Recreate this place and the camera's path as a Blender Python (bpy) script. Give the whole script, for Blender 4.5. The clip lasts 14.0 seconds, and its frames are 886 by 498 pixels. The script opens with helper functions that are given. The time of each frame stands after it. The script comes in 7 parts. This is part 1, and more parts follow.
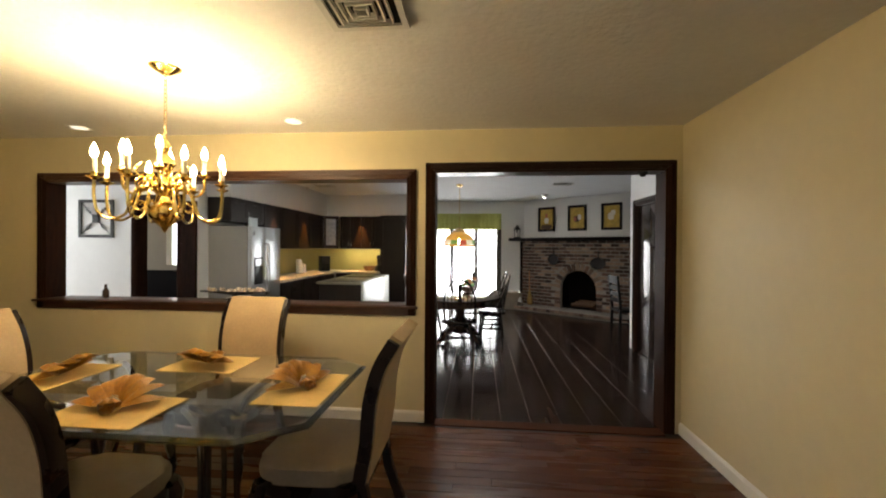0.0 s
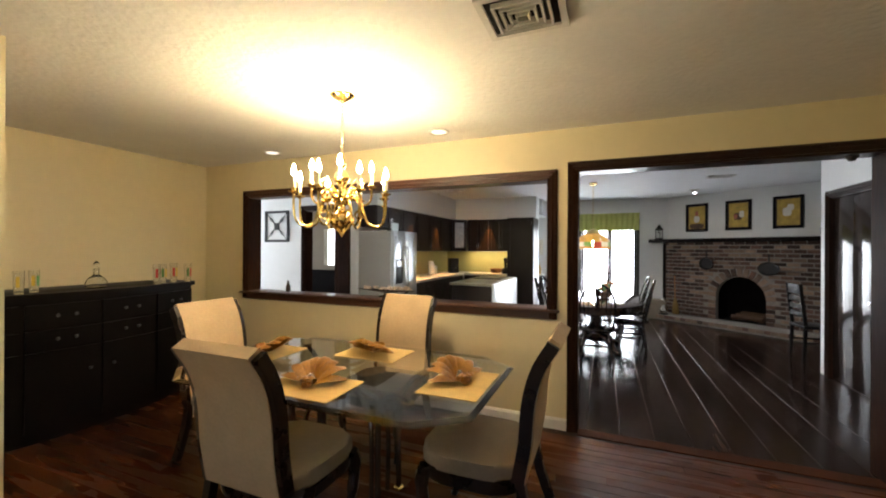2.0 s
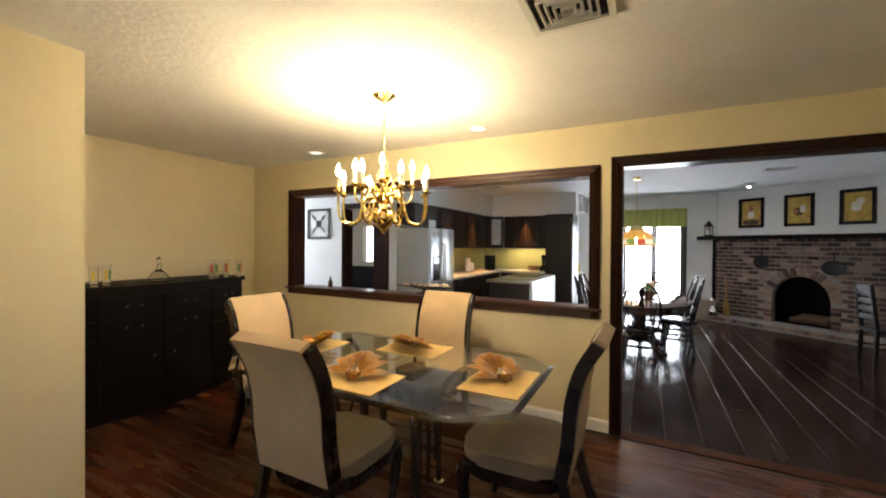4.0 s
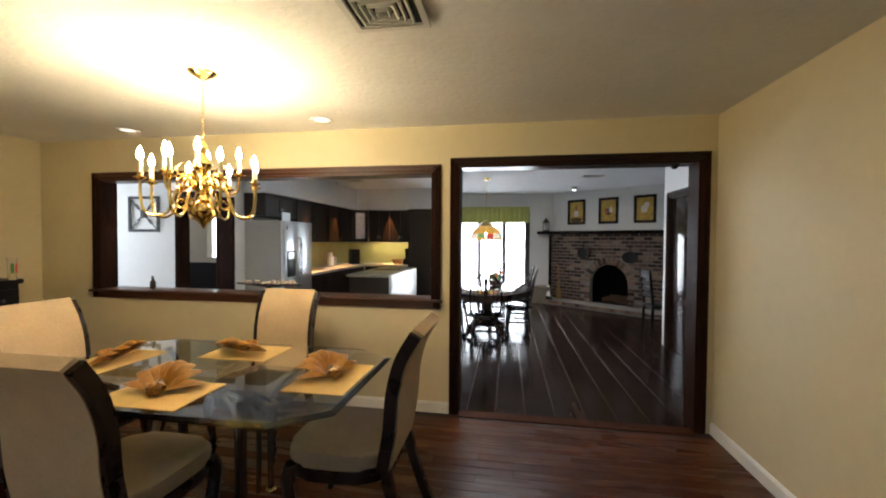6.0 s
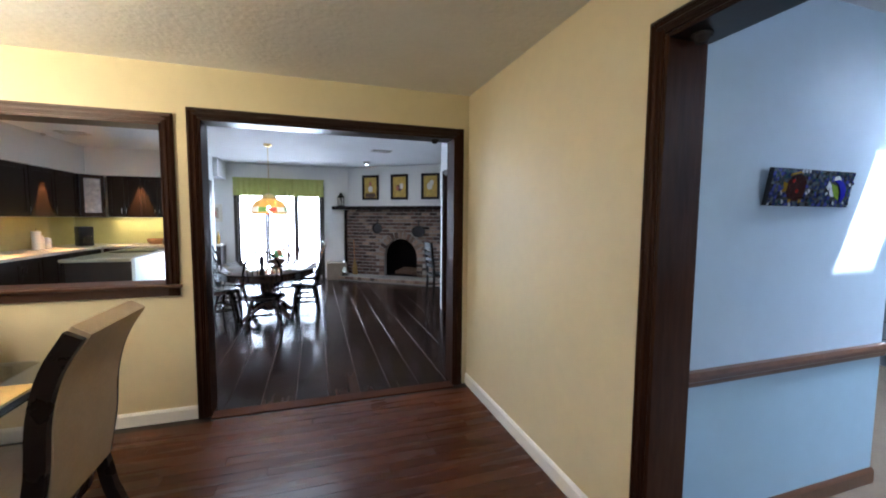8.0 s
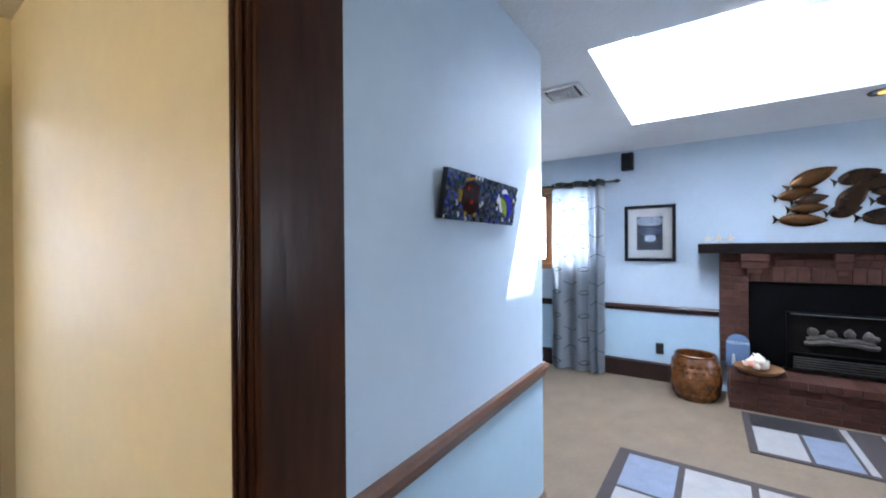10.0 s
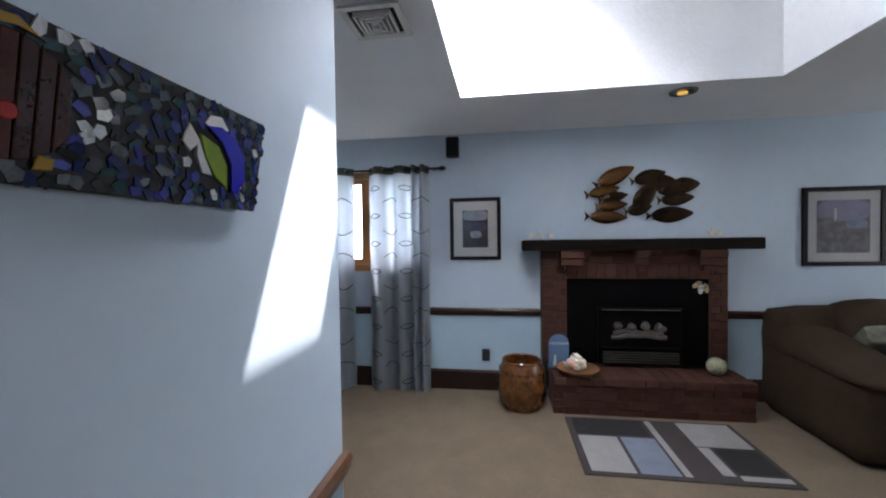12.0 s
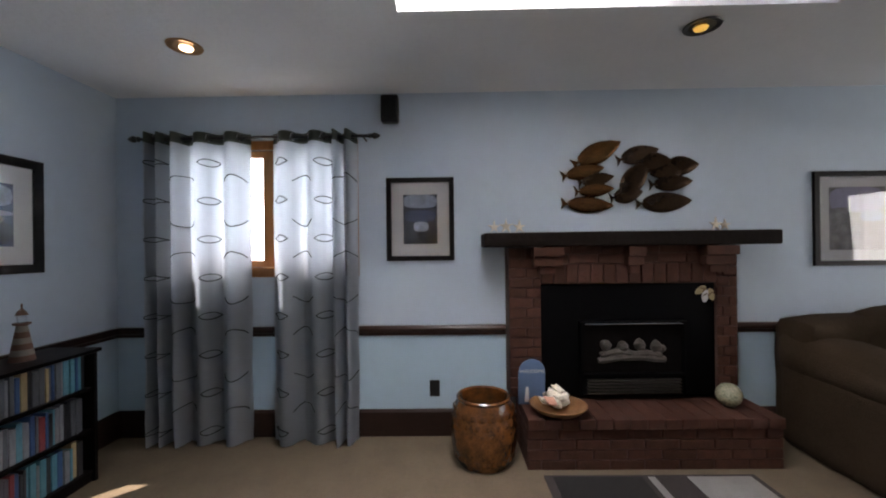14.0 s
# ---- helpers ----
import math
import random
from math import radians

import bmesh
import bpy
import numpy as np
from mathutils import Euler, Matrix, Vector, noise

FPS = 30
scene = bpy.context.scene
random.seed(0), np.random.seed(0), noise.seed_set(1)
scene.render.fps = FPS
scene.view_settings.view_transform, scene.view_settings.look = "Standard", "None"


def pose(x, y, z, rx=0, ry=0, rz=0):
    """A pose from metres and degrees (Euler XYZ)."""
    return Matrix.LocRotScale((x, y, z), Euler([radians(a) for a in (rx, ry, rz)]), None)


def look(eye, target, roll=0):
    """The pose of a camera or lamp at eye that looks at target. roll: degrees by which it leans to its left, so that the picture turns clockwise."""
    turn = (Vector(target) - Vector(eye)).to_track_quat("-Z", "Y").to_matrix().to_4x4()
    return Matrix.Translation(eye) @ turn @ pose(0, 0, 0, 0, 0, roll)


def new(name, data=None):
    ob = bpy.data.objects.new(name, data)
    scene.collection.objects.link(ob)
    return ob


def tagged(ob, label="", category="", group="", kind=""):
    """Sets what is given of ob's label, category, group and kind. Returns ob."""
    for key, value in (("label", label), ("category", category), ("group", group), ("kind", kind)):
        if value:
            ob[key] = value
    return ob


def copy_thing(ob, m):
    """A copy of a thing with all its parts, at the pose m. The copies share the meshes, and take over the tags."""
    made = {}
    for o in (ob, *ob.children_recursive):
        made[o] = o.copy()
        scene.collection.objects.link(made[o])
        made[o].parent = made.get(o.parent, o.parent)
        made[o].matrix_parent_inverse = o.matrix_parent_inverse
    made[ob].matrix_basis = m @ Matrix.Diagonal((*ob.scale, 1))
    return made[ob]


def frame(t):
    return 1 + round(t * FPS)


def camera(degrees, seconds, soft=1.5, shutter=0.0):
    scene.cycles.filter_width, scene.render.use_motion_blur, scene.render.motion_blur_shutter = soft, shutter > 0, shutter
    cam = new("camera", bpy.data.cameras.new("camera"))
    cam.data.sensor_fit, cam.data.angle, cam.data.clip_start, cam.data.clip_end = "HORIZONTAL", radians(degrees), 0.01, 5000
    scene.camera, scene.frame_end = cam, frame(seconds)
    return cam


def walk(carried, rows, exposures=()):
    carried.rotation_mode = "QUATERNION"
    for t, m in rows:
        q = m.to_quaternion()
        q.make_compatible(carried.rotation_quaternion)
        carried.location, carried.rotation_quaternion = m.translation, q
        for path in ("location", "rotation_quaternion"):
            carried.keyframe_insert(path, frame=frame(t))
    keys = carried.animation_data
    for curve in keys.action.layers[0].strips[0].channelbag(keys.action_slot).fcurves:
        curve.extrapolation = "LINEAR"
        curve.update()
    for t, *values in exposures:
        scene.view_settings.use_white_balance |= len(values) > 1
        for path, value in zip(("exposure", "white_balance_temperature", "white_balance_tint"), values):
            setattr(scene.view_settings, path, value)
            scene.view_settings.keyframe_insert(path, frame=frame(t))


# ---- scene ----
cam = camera(97.0, 14.0, soft=2.0)
PATH = [
    (0, (0.195, 1.15, 1.465), (0.017, 3.142, 1.456), 0.4),
    (0.5, (0.14, 1.142, 1.473), (-0.207, 3.111, 1.456), 0.4),
    (1, (0.106, 1.126, 1.463), (-0.375, 3.067, 1.445), 0.6),
    (1.5, (0.069, 1.1, 1.461), (-0.558, 3.0, 1.462), 0.6),
    (2, (0.033, 1.089, 1.46), (-0.728, 2.938, 1.461), 0.3),
    (2.5, (-0.011, 1.069, 1.459), (-0.906, 2.857, 1.46), 0.4),
    (2.7, (-0.027, 1.072, 1.467), (-0.99, 2.825, 1.465), 0.3),
    (4.8, (0.075, 1.06, 1.464), (-0.738, 2.887, 1.431), 0.5),
    (5, (0.098, 1.074, 1.466), (-0.656, 2.926, 1.436), 0.3),
    (5.5, (0.175, 1.093, 1.483), (-0.351, 3.023, 1.446), 0.6),
    (6, (0.237, 1.122, 1.48), (-0.088, 3.095, 1.433), 0.4),
    (6.5, (0.307, 1.133, 1.47), (0.126, 3.124, 1.423), 0.1),
    (7, (0.4, 1.134, 1.459), (0.457, 3.132, 1.384), 0.5),
    (7.5, (0.48, 1.187, 1.451), (0.739, 3.169, 1.361), 0.9),
    (8, (0.573, 1.299, 1.429), (1.189, 3.196, 1.275), 0.4),
    (8.2, (0.641, 1.333, 1.436), (1.4, 3.174, 1.248), 0.3),
    (8.5, (0.717, 1.407, 1.41), (1.677, 3.154, 1.247), -0.0),
    (8.8, (0.853, 1.467, 1.378), (2.05, 3.064, 1.251), 0.3),
    (9, (0.931, 1.534, 1.398), (2.24, 3.04, 1.273), 0.8),
    (9.2, (1.023, 1.6, 1.39), (2.42, 3.029, 1.307), 0.2),
    (11.3, (1.974, 1.981, 1.425), (3.866, 2.63, 1.432), 0.3),
    (11.4, (2.017, 1.991, 1.418), (3.92, 2.607, 1.427), 0.1),
    (11.5, (2.066, 2.009, 1.416), (3.983, 2.581, 1.416), 0.5),
    (12, (2.31, 2.036, 1.436), (4.288, 2.331, 1.391), -0.8),
    (12.5, (2.533, 2.095, 1.391), (4.526, 2.252, 1.38), -0.5),
    (13, (2.762, 2.083, 1.334), (4.752, 2.278, 1.37), -0.1),
    (13.5, (3.003, 2.084, 1.327), (5.0, 2.195, 1.355), 0.3),
    (14, (3.255, 2.085, 1.318), (5.255, 2.111, 1.323), -0.7),
]
walk(cam, [(t, look(eye, target, roll)) for t, eye, target, roll in PATH],
     exposures=[(0, 1.5, 7000, 10), (2.5, 1.82, 6300, 10), (5.0, 1.88, 6250, 10), (6.0, 1.65, 6200, 10), (7.0, 1.7, 6200, 10), (8.0, 2.2, 5350, 11), (8.5, 2.6, 5500, 11), (9.0, 2.85, 5500, 12), (11.3, 1.85, 6200, 14), (12.2, 1.3, 6600, 15), (13.2, 0.88, 7100, 17), (14.0, 1.38, 7300, 18)])

# ---- world, sun and lamps ----
XB_WIN = 6.17
SUN = Vector((-1.0, 1.0, -2.25)).normalized()
world = bpy.data.worlds.new("world")
scene.world = world
world.use_nodes = True
sky = world.node_tree.nodes.new("ShaderNodeTexSky")
sky.sky_type, sky.sun_disc = "NISHITA", False
sky.sun_elevation, sky.sun_rotation = math.asin(-SUN.z), math.atan2(-SUN.x, -SUN.y)
back = world.node_tree.nodes["Background"]
back.inputs["Strength"].default_value = 0.12
world.node_tree.links.new(sky.outputs[0], back.inputs[0])


def lamp(name, kind, m, energy, colour, **settings):
    data = bpy.data.lights.new(name, kind)
    data.energy, data.color = energy, colour
    for key, value in settings.items():
        setattr(data, key, value)
    ob = new(name, data)
    ob.matrix_world = m
    return ob


lamp("sun", "SUN", look((8, -8, 18), Vector((8, -8, 18)) + SUN), 5.0, (1, 0.95, 0.88), angle=radians(0.5))
WARM = (1.0, 0.76, 0.46)
DAY = (0.90, 0.94, 1.0)
CH = Vector((-1.52, 3.16, 0))
for k in range(4):
    a = radians(45 + 90 * k)
    lamp("candle_light", "POINT", pose(CH.x + 0.29 * math.cos(a), CH.y + 0.29 * math.sin(a), 2.0), 4.0, WARM, shadow_soft_size=0.03)
lamp("slider_daylight", "AREA", look((-0.18, 11.08, 1.1), (-0.18, 8, 0.9)), 28, DAY, shape="RECTANGLE", size=1.9, size_y=1.9)
lamp("skylight_daylight", "AREA", look((4.33, 1.27, 3.3), (4.33, 1.27, 0)), 215, DAY, shape="RECTANGLE", size=1.4, size_y=1.9)
lamp("south_window_daylight", "AREA", look((4.38, -3.12, 1.45), (4.38, 0, 1.2)), 10, DAY, shape="RECTANGLE", size=1.4, size_y=1.0)
lamp("curtain_window_daylight", "AREA", look((XB_WIN, 3.42, 1.63), (5, 3.42, 1.5)), 13, DAY, shape="RECTANGLE", size=1.2, size_y=0.75)
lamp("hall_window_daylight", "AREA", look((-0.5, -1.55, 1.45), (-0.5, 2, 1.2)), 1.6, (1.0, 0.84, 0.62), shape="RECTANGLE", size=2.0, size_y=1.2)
# Lamp in an unseen opening, added to brighten the white hall wall.
lamp("back_hall_daylight", "AREA", look((-8.0, 5.30, 1.5), (-4.5, 5.7, 1.45)), 32, DAY, shape="RECTANGLE", size=1.0, size_y=1.15)
# Lamp added at an unseen side opening to lift the back room's tan wall.
lamp("back_room_daylight", "AREA", look((-7.9, 7.15, 1.5), (-4, 7.15, 1.3)), 6, DAY, shape="RECTANGLE", size=0.7, size_y=1.1)
for x, y in ((-3.11, 7.42), (-3.11, 8.58), (-2.4, 9.62)):
    lamp("soffit_spot", "SPOT", pose(x, y, 2.20), 80, (1, 0.45, 0.14), spot_size=radians(40), spot_blend=0.5, shadow_soft_size=0.01)
lamp("undercabinet_light", "AREA", look((-2.4, 9.85, 1.40), (-2.4, 9.95, 0.9)), 1.2, (1, 0.8, 0.4), shape="RECTANGLE", size=1.0, size_y=0.1)
lamp("pendant_light", "POINT", pose(-0.15, 8.35, 1.51), 1.2, WARM, shadow_soft_size=0.04)


# ---- materials ----
def material(name, colour, rough=0.6, metal=0.0, vary=0.12, scale=6.0, bump=0.0, bump_scale=60.0, stretch=(1, 1, 1), second=None, random=0.0,
             coat=0.0, spec=0.5, emit=None, strength=0.0, alpha_mix=None):
    """Principled surface: two scales of noise in colour, roughness and relief, in object space."""
    m = bpy.data.materials.new(name)
    m.use_nodes = True
    nt = m.node_tree
    bsdf = nt.nodes["Principled BSDF"]
    bsdf.inputs["Roughness"].default_value = rough
    bsdf.inputs["Metallic"].default_value = metal
    bsdf.inputs["Specular IOR Level"].default_value = spec
    bsdf.inputs["Coat Weight"].default_value = coat
    bsdf.inputs["Coat Roughness"].default_value = 0.12
    co = nt.nodes.new("ShaderNodeTexCoord")
    mp = nt.nodes.new("ShaderNodeMapping")
    mp.inputs["Scale"].default_value = stretch
    nt.links.new(co.outputs["Object"], mp.inputs[0])
    vec = mp.outputs[0]
    info = nt.nodes.new("ShaderNodeObjectInfo")
    if random:
        add = nt.nodes.new("ShaderNodeVectorMath")
        add.operation = "ADD"
        sc = nt.nodes.new("ShaderNodeMath")
        sc.operation = "MULTIPLY"
        sc.inputs[1].default_value = 37.0
        nt.links.new(info.outputs["Random"], sc.inputs[0])
        nt.links.new(vec, add.inputs[0])
        nt.links.new(sc.outputs[0], add.inputs[1])
        vec = add.outputs[0]
    n1 = nt.nodes.new("ShaderNodeTexNoise")
    n1.inputs["Scale"].default_value = scale
    n1.inputs["Detail"].default_value = 5
    nt.links.new(vec, n1.inputs["Vector"])
    n2 = nt.nodes.new("ShaderNodeTexNoise")
    n2.inputs["Scale"].default_value = scale * 9
    n2.inputs["Detail"].default_value = 4
    nt.links.new(vec, n2.inputs["Vector"])
    mixn = nt.nodes.new("ShaderNodeMath")
    mixn.operation = "MULTIPLY_ADD"
    mixn.inputs[1].default_value = 0.4
    nt.links.new(n2.outputs[0], mixn.inputs[0])
    half = nt.nodes.new("ShaderNodeMath")
    half.operation = "MULTIPLY"
    half.inputs[1].default_value = 0.6
    nt.links.new(n1.outputs[0], half.inputs[0])
    nt.links.new(half.outputs[0], mixn.inputs[2])
    ramp = nt.nodes.new("ShaderNodeValToRGB")
    c = Vector(colour)
    lo = Vector(second) if second else c * (1 - vary)
    hi = c if second else c * (1 + vary)
    ramp.color_ramp.elements[0].position, ramp.color_ramp.elements[1].position = 0.32, 0.68
    ramp.color_ramp.elements[0].color = (*lo, 1)
    ramp.color_ramp.elements[1].color = (*[min(1, v) for v in hi], 1)
    nt.links.new(mixn.outputs[0], ramp.inputs[0])
    out = ramp.outputs[0]
    if random:
        hsv = nt.nodes.new("ShaderNodeHueSaturation")
        mr = nt.nodes.new("ShaderNodeMapRange")
        mr.inputs[3].default_value, mr.inputs[4].default_value = 1 - random, 1 + random
        nt.links.new(info.outputs["Random"], mr.inputs[0])
        nt.links.new(mr.outputs[0], hsv.inputs["Value"])
        nt.links.new(out, hsv.inputs["Color"])
        out = hsv.outputs[0]
    nt.links.new(out, bsdf.inputs["Base Color"])
    rr = nt.nodes.new("ShaderNodeMapRange")
    rr.inputs[3].default_value, rr.inputs[4].default_value = max(0.02, rough - 0.08), min(1, rough + 0.08)
    nt.links.new(n1.outputs[0], rr.inputs[0])
    nt.links.new(rr.outputs[0], bsdf.inputs["Roughness"])
    if bump:
        n3 = nt.nodes.new("ShaderNodeTexNoise")
        n3.inputs["Scale"].default_value = bump_scale
        n3.inputs["Detail"].default_value = 3
        nt.links.new(vec, n3.inputs["Vector"])
        b = nt.nodes.new("ShaderNodeBump")
        b.inputs["Strength"].default_value = bump
        b.inputs["Distance"].default_value = 0.01
        nt.links.new(n3.outputs[0], b.inputs["Height"])
        nt.links.new(b.outputs[0], bsdf.inputs["Normal"])
    if emit:
        bsdf.inputs["Emission Color"].default_value = (*emit, 1)
        bsdf.inputs["Emission Strength"].default_value = strength
    return m


def glass(name, colour=(1, 1, 1), rough=0.0, ior=1.45):
    m = bpy.data.materials.new(name)
    m.use_nodes = True
    bsdf = m.node_tree.nodes["Principled BSDF"]
    bsdf.inputs["Base Color"].default_value = (*colour, 1)
    bsdf.inputs["Roughness"].default_value = rough
    bsdf.inputs["IOR"].default_value = ior
    bsdf.inputs["Transmission Weight"].default_value = 1
    return m


def cloth(name, colour, through_light, tint=None):
    m = material(name, colour, 0.85, vary=0.08, scale=12, bump=0.25, bump_scale=300)
    nt = m.node_tree
    bsdf = nt.nodes["Principled BSDF"]
    tr = nt.nodes.new("ShaderNodeBsdfTranslucent")
    tr.inputs[0].default_value = (*(tint or colour), 1)
    mix = nt.nodes.new("ShaderNodeMixShader")
    mix.inputs[0].default_value = through_light
    nt.links.new(bsdf.outputs[0], mix.inputs[1])
    nt.links.new(tr.outputs[0], mix.inputs[2])
    nt.links.new(mix.outputs[0], nt.nodes["Material Output"].inputs[0])
    return m


YELLOW = material("cream_yellow_paint", (0.64, 0.55, 0.35), 0.62, vary=0.04, scale=1.5, bump=0.05, bump_scale=70)
WHITE = material("white_paint", (0.74, 0.74, 0.73), 0.6, vary=0.03, scale=1.5, bump=0.08, bump_scale=90)
BLUE = material("pale_blue_paint", (0.47, 0.56, 0.65), 0.6, vary=0.03, scale=1.5, bump=0.035, bump_scale=70)
BLUE_LOW = material("aqua_blue_paint", (0.39, 0.53, 0.63), 0.6, vary=0.03, scale=1.5, bump=0.035, bump_scale=70)
CEIL = material("stippled_ceiling_paint", (0.76, 0.74, 0.70), 0.8, vary=0.05, scale=3, bump=0.55, bump_scale=28)
CEIL_K = material("white_ceiling_paint", (0.78, 0.79, 0.80), 0.8, vary=0.03, scale=3, bump=0.3, bump_scale=40)
TRIM_W = material("white_gloss_trim", (0.76, 0.74, 0.70), 0.4, vary=0.04)
DARKWOOD = material("dark_walnut_trim", (0.036, 0.014, 0.007), 0.52, vary=0.4, scale=5, stretch=(1, 1, 0.15), second=(0.010, 0.005, 0.0035), bump=0.12, bump_scale=40, spec=0.04)
DARKWOOD_H = material("dark_walnut_rail", (0.024, 0.010, 0.006), 0.3, scale=5, stretch=(0.15, 0.15, 1), second=(0.012, 0.006, 0.004), bump=0.15, bump_scale=40, spec=0.3)
REDWOOD = material("reddish_walnut_sill", (0.085, 0.028, 0.011), 0.42, scale=6, stretch=(0.12, 1, 1), second=(0.026, 0.009, 0.005), bump=0.1, bump_scale=40, coat=0.15)
THRESH = material("worn_reddish_threshold", (0.075, 0.025, 0.010), 0.6, scale=6, stretch=(0.12, 1, 1), second=(0.035, 0.012, 0.006), spec=0.04)
# The walnut trim again, redder and lighter for highlights from the skylight.
GLOSSWOOD = material("skylit_walnut_trim", (0.060, 0.022, 0.010), 0.30, scale=5, stretch=(1, 1, 0.15), second=(0.016, 0.007, 0.004), bump=0.2, bump_scale=22, spec=0.2)
OAK = material("honey_oak", (0.42, 0.19, 0.06), 0.35, scale=6, stretch=(1, 1, 0.12), second=(0.26, 0.10, 0.03), coat=0.2)
PLANK = material("red_brown_hardwood", (0.092, 0.028, 0.009), 0.27, scale=5, stretch=(0.12, 1, 1), second=(0.054, 0.016, 0.006), random=0.10, bump=0.12, bump_scale=30, spec=0.2)
PLANK_D = material("near_black_floorboard", (0.030, 0.016, 0.012), 0.17, scale=5, stretch=(1, 0.12, 1), second=(0.012, 0.007, 0.005), random=0.3, bump=0.10, bump_scale=18, spec=0.07)
GROOVE = material("dark_joint", (0.012, 0.007, 0.005), 0.6, vary=0.2)
# Joint colour kept pale for the light that the plank bevels catch.
GROOVE_D = material("grey_joint_glint", (0.075, 0.060, 0.052), 0.6, vary=0.6, scale=1.5, spec=0.2)
CARPET = material("beige_carpet", (0.158, 0.120, 0.080), 0.95, vary=0.16, scale=5, bump=0.6, bump_scale=240)
CONCRETE = material("pale_concrete", (0.45, 0.44, 0.42), 0.9, vary=0.1, scale=2, bump=0.2)
GRASS = material("lawn_grass", (0.07, 0.12, 0.03), 0.9, vary=0.3, scale=3)


# ---- mesh helpers ----
def box(bm, x0, x1, y0, y1, z0, z1, mat=0):
    r = bmesh.ops.create_cube(bm, size=1, matrix=Matrix.LocRotScale(((x0 + x1) / 2, (y0 + y1) / 2, (z0 + z1) / 2), None, (x1 - x0, y1 - y0, z1 - z0)))
    fs = {f for v in r["verts"] for f in v.link_faces}
    for f in fs:
        f.material_index = mat
    return r["verts"]


def bbox(x0, x1, y0, y1, z0, z1, bevel=0.0, seg=2):
    bm = bmesh.new()
    box(bm, x0, x1, y0, y1, z0, z1)
    if bevel:
        bmesh.ops.bevel(bm, geom=bm.edges[:], offset=bevel, segments=seg, profile=0.6, affect="EDGES")
    return bm


def lathe(profile, seg=24, bm=None, at=(0, 0, 0), cap=True):
    """A turned shape: profile of (radius, z)."""
    bm = bm or bmesh.new()
    rings = []
    for r, z in profile:
        rings.append([bm.verts.new((at[0] + r * math.cos(2 * math.pi * k / seg), at[1] + r * math.sin(2 * math.pi * k / seg), at[2] + z)) for k in range(seg)])
    for a, b in zip(rings, rings[1:]):
        for k in range(seg):
            bm.faces.new((a[k], a[(k + 1) % seg], b[(k + 1) % seg], b[k]))
    if cap:
        bm.faces.new(list(reversed(rings[0])))
        bm.faces.new(rings[-1])
    return bm


def tube(points, radius, seg=8, bm=None, flat=1.0):
    """A round bar along points; radius may be one number or one per point. flat squeezes it across."""
    bm = bm or bmesh.new()
    pts = [Vector(p) for p in points]
    n = len(pts)
    radii = radius if isinstance(radius, (list, tuple)) else [radius] * n
    rings, side = [], None
    for i, p in enumerate(pts):
        d = (pts[min(i + 1, n - 1)] - pts[max(i - 1, 0)]).normalized()
        if side is None:
            side = d.orthogonal().normalized()
        side = (side - d * side.dot(d)).normalized()
        up = d.cross(side)
        rings.append([bm.verts.new(p + radii[i] * (math.cos(2 * math.pi * k / seg) * side + flat * math.sin(2 * math.pi * k / seg) * up)) for k in range(seg)])
    for a, b in zip(rings, rings[1:]):
        for k in range(seg):
            bm.faces.new((a[k], a[(k + 1) % seg], b[(k + 1) % seg], b[k]))
    bm.faces.new(list(reversed(rings[0])))
    bm.faces.new(rings[-1])
    return bm


def curve(points, steps=6):
    """Catmull-Rom through points."""
    p = [Vector(q) for q in points]
    p = [2 * p[0] - p[1]] + p + [2 * p[-1] - p[-2]]
    out = []
    for i in range(1, len(p) - 2):
        for k in range(steps):
            t = k / steps
            a, b, c, d = p[i - 1:i + 3]
            out.append(0.5 * ((2 * b) + (c - a) * t + (2 * a - 5 * b + 4 * c - d) * t * t + (3 * b - a - 3 * c + d) * t ** 3))
    return out + [p[-2]]


def prism(outline, z0, z1, bevel=0.0, seg=2):
    """An outline of (x, y) raised from z0 to z1."""
    bm = bmesh.new()
    lo = [bm.verts.new((x, y, z0)) for x, y in outline]
    hi = [bm.verts.new((x, y, z1)) for x, y in outline]
    n = len(lo)
    bm.faces.new(list(reversed(lo)))
    bm.faces.new(hi)
    for k in range(n):
        bm.faces.new((lo[k], lo[(k + 1) % n], hi[(k + 1) % n], hi[k]))
    if bevel:
        es = [e for e in bm.edges if abs(e.verts[0].co.z - e.verts[1].co.z) < 1e-6]
        bmesh.ops.bevel(bm, geom=es, offset=bevel, segments=seg, profile=0.6, affect="EDGES")
    return bm


def mesh_of(name, bm, *mats, smooth=False):
    bmesh.ops.recalc_face_normals(bm, faces=bm.faces[:])
    me = bpy.data.meshes.new(name)
    bm.to_mesh(me)
    bm.free()
    for m in mats:
        me.materials.append(m)
    if smooth:
        me.shade_smooth()
        me.set_sharp_from_angle(angle=radians(40))
    return me


def part(name, bm, mat, parent, label="", smooth=True, m=None):
    ob = new(name, mesh_of(name, bm, *(mat if isinstance(mat, tuple) else (mat,)), smooth=smooth))
    ob.parent = parent
    if m:
        ob.matrix_basis = m
    return tagged(ob, label)


def thing(name, m, label, category, group="", kind=""):
    ob = new(name)
    ob.empty_display_size = 0.05
    ob.matrix_world = m
    return tagged(ob, label, category, group, kind)


def single(name, bm, mat, m, label, category, group="", kind="", smooth=True):
    ob = new(name, mesh_of(name, bm, *(mat if isinstance(mat, tuple) else (mat,)), smooth=smooth))
    ob.matrix_world = m
    return tagged(ob, label, category, group, kind)


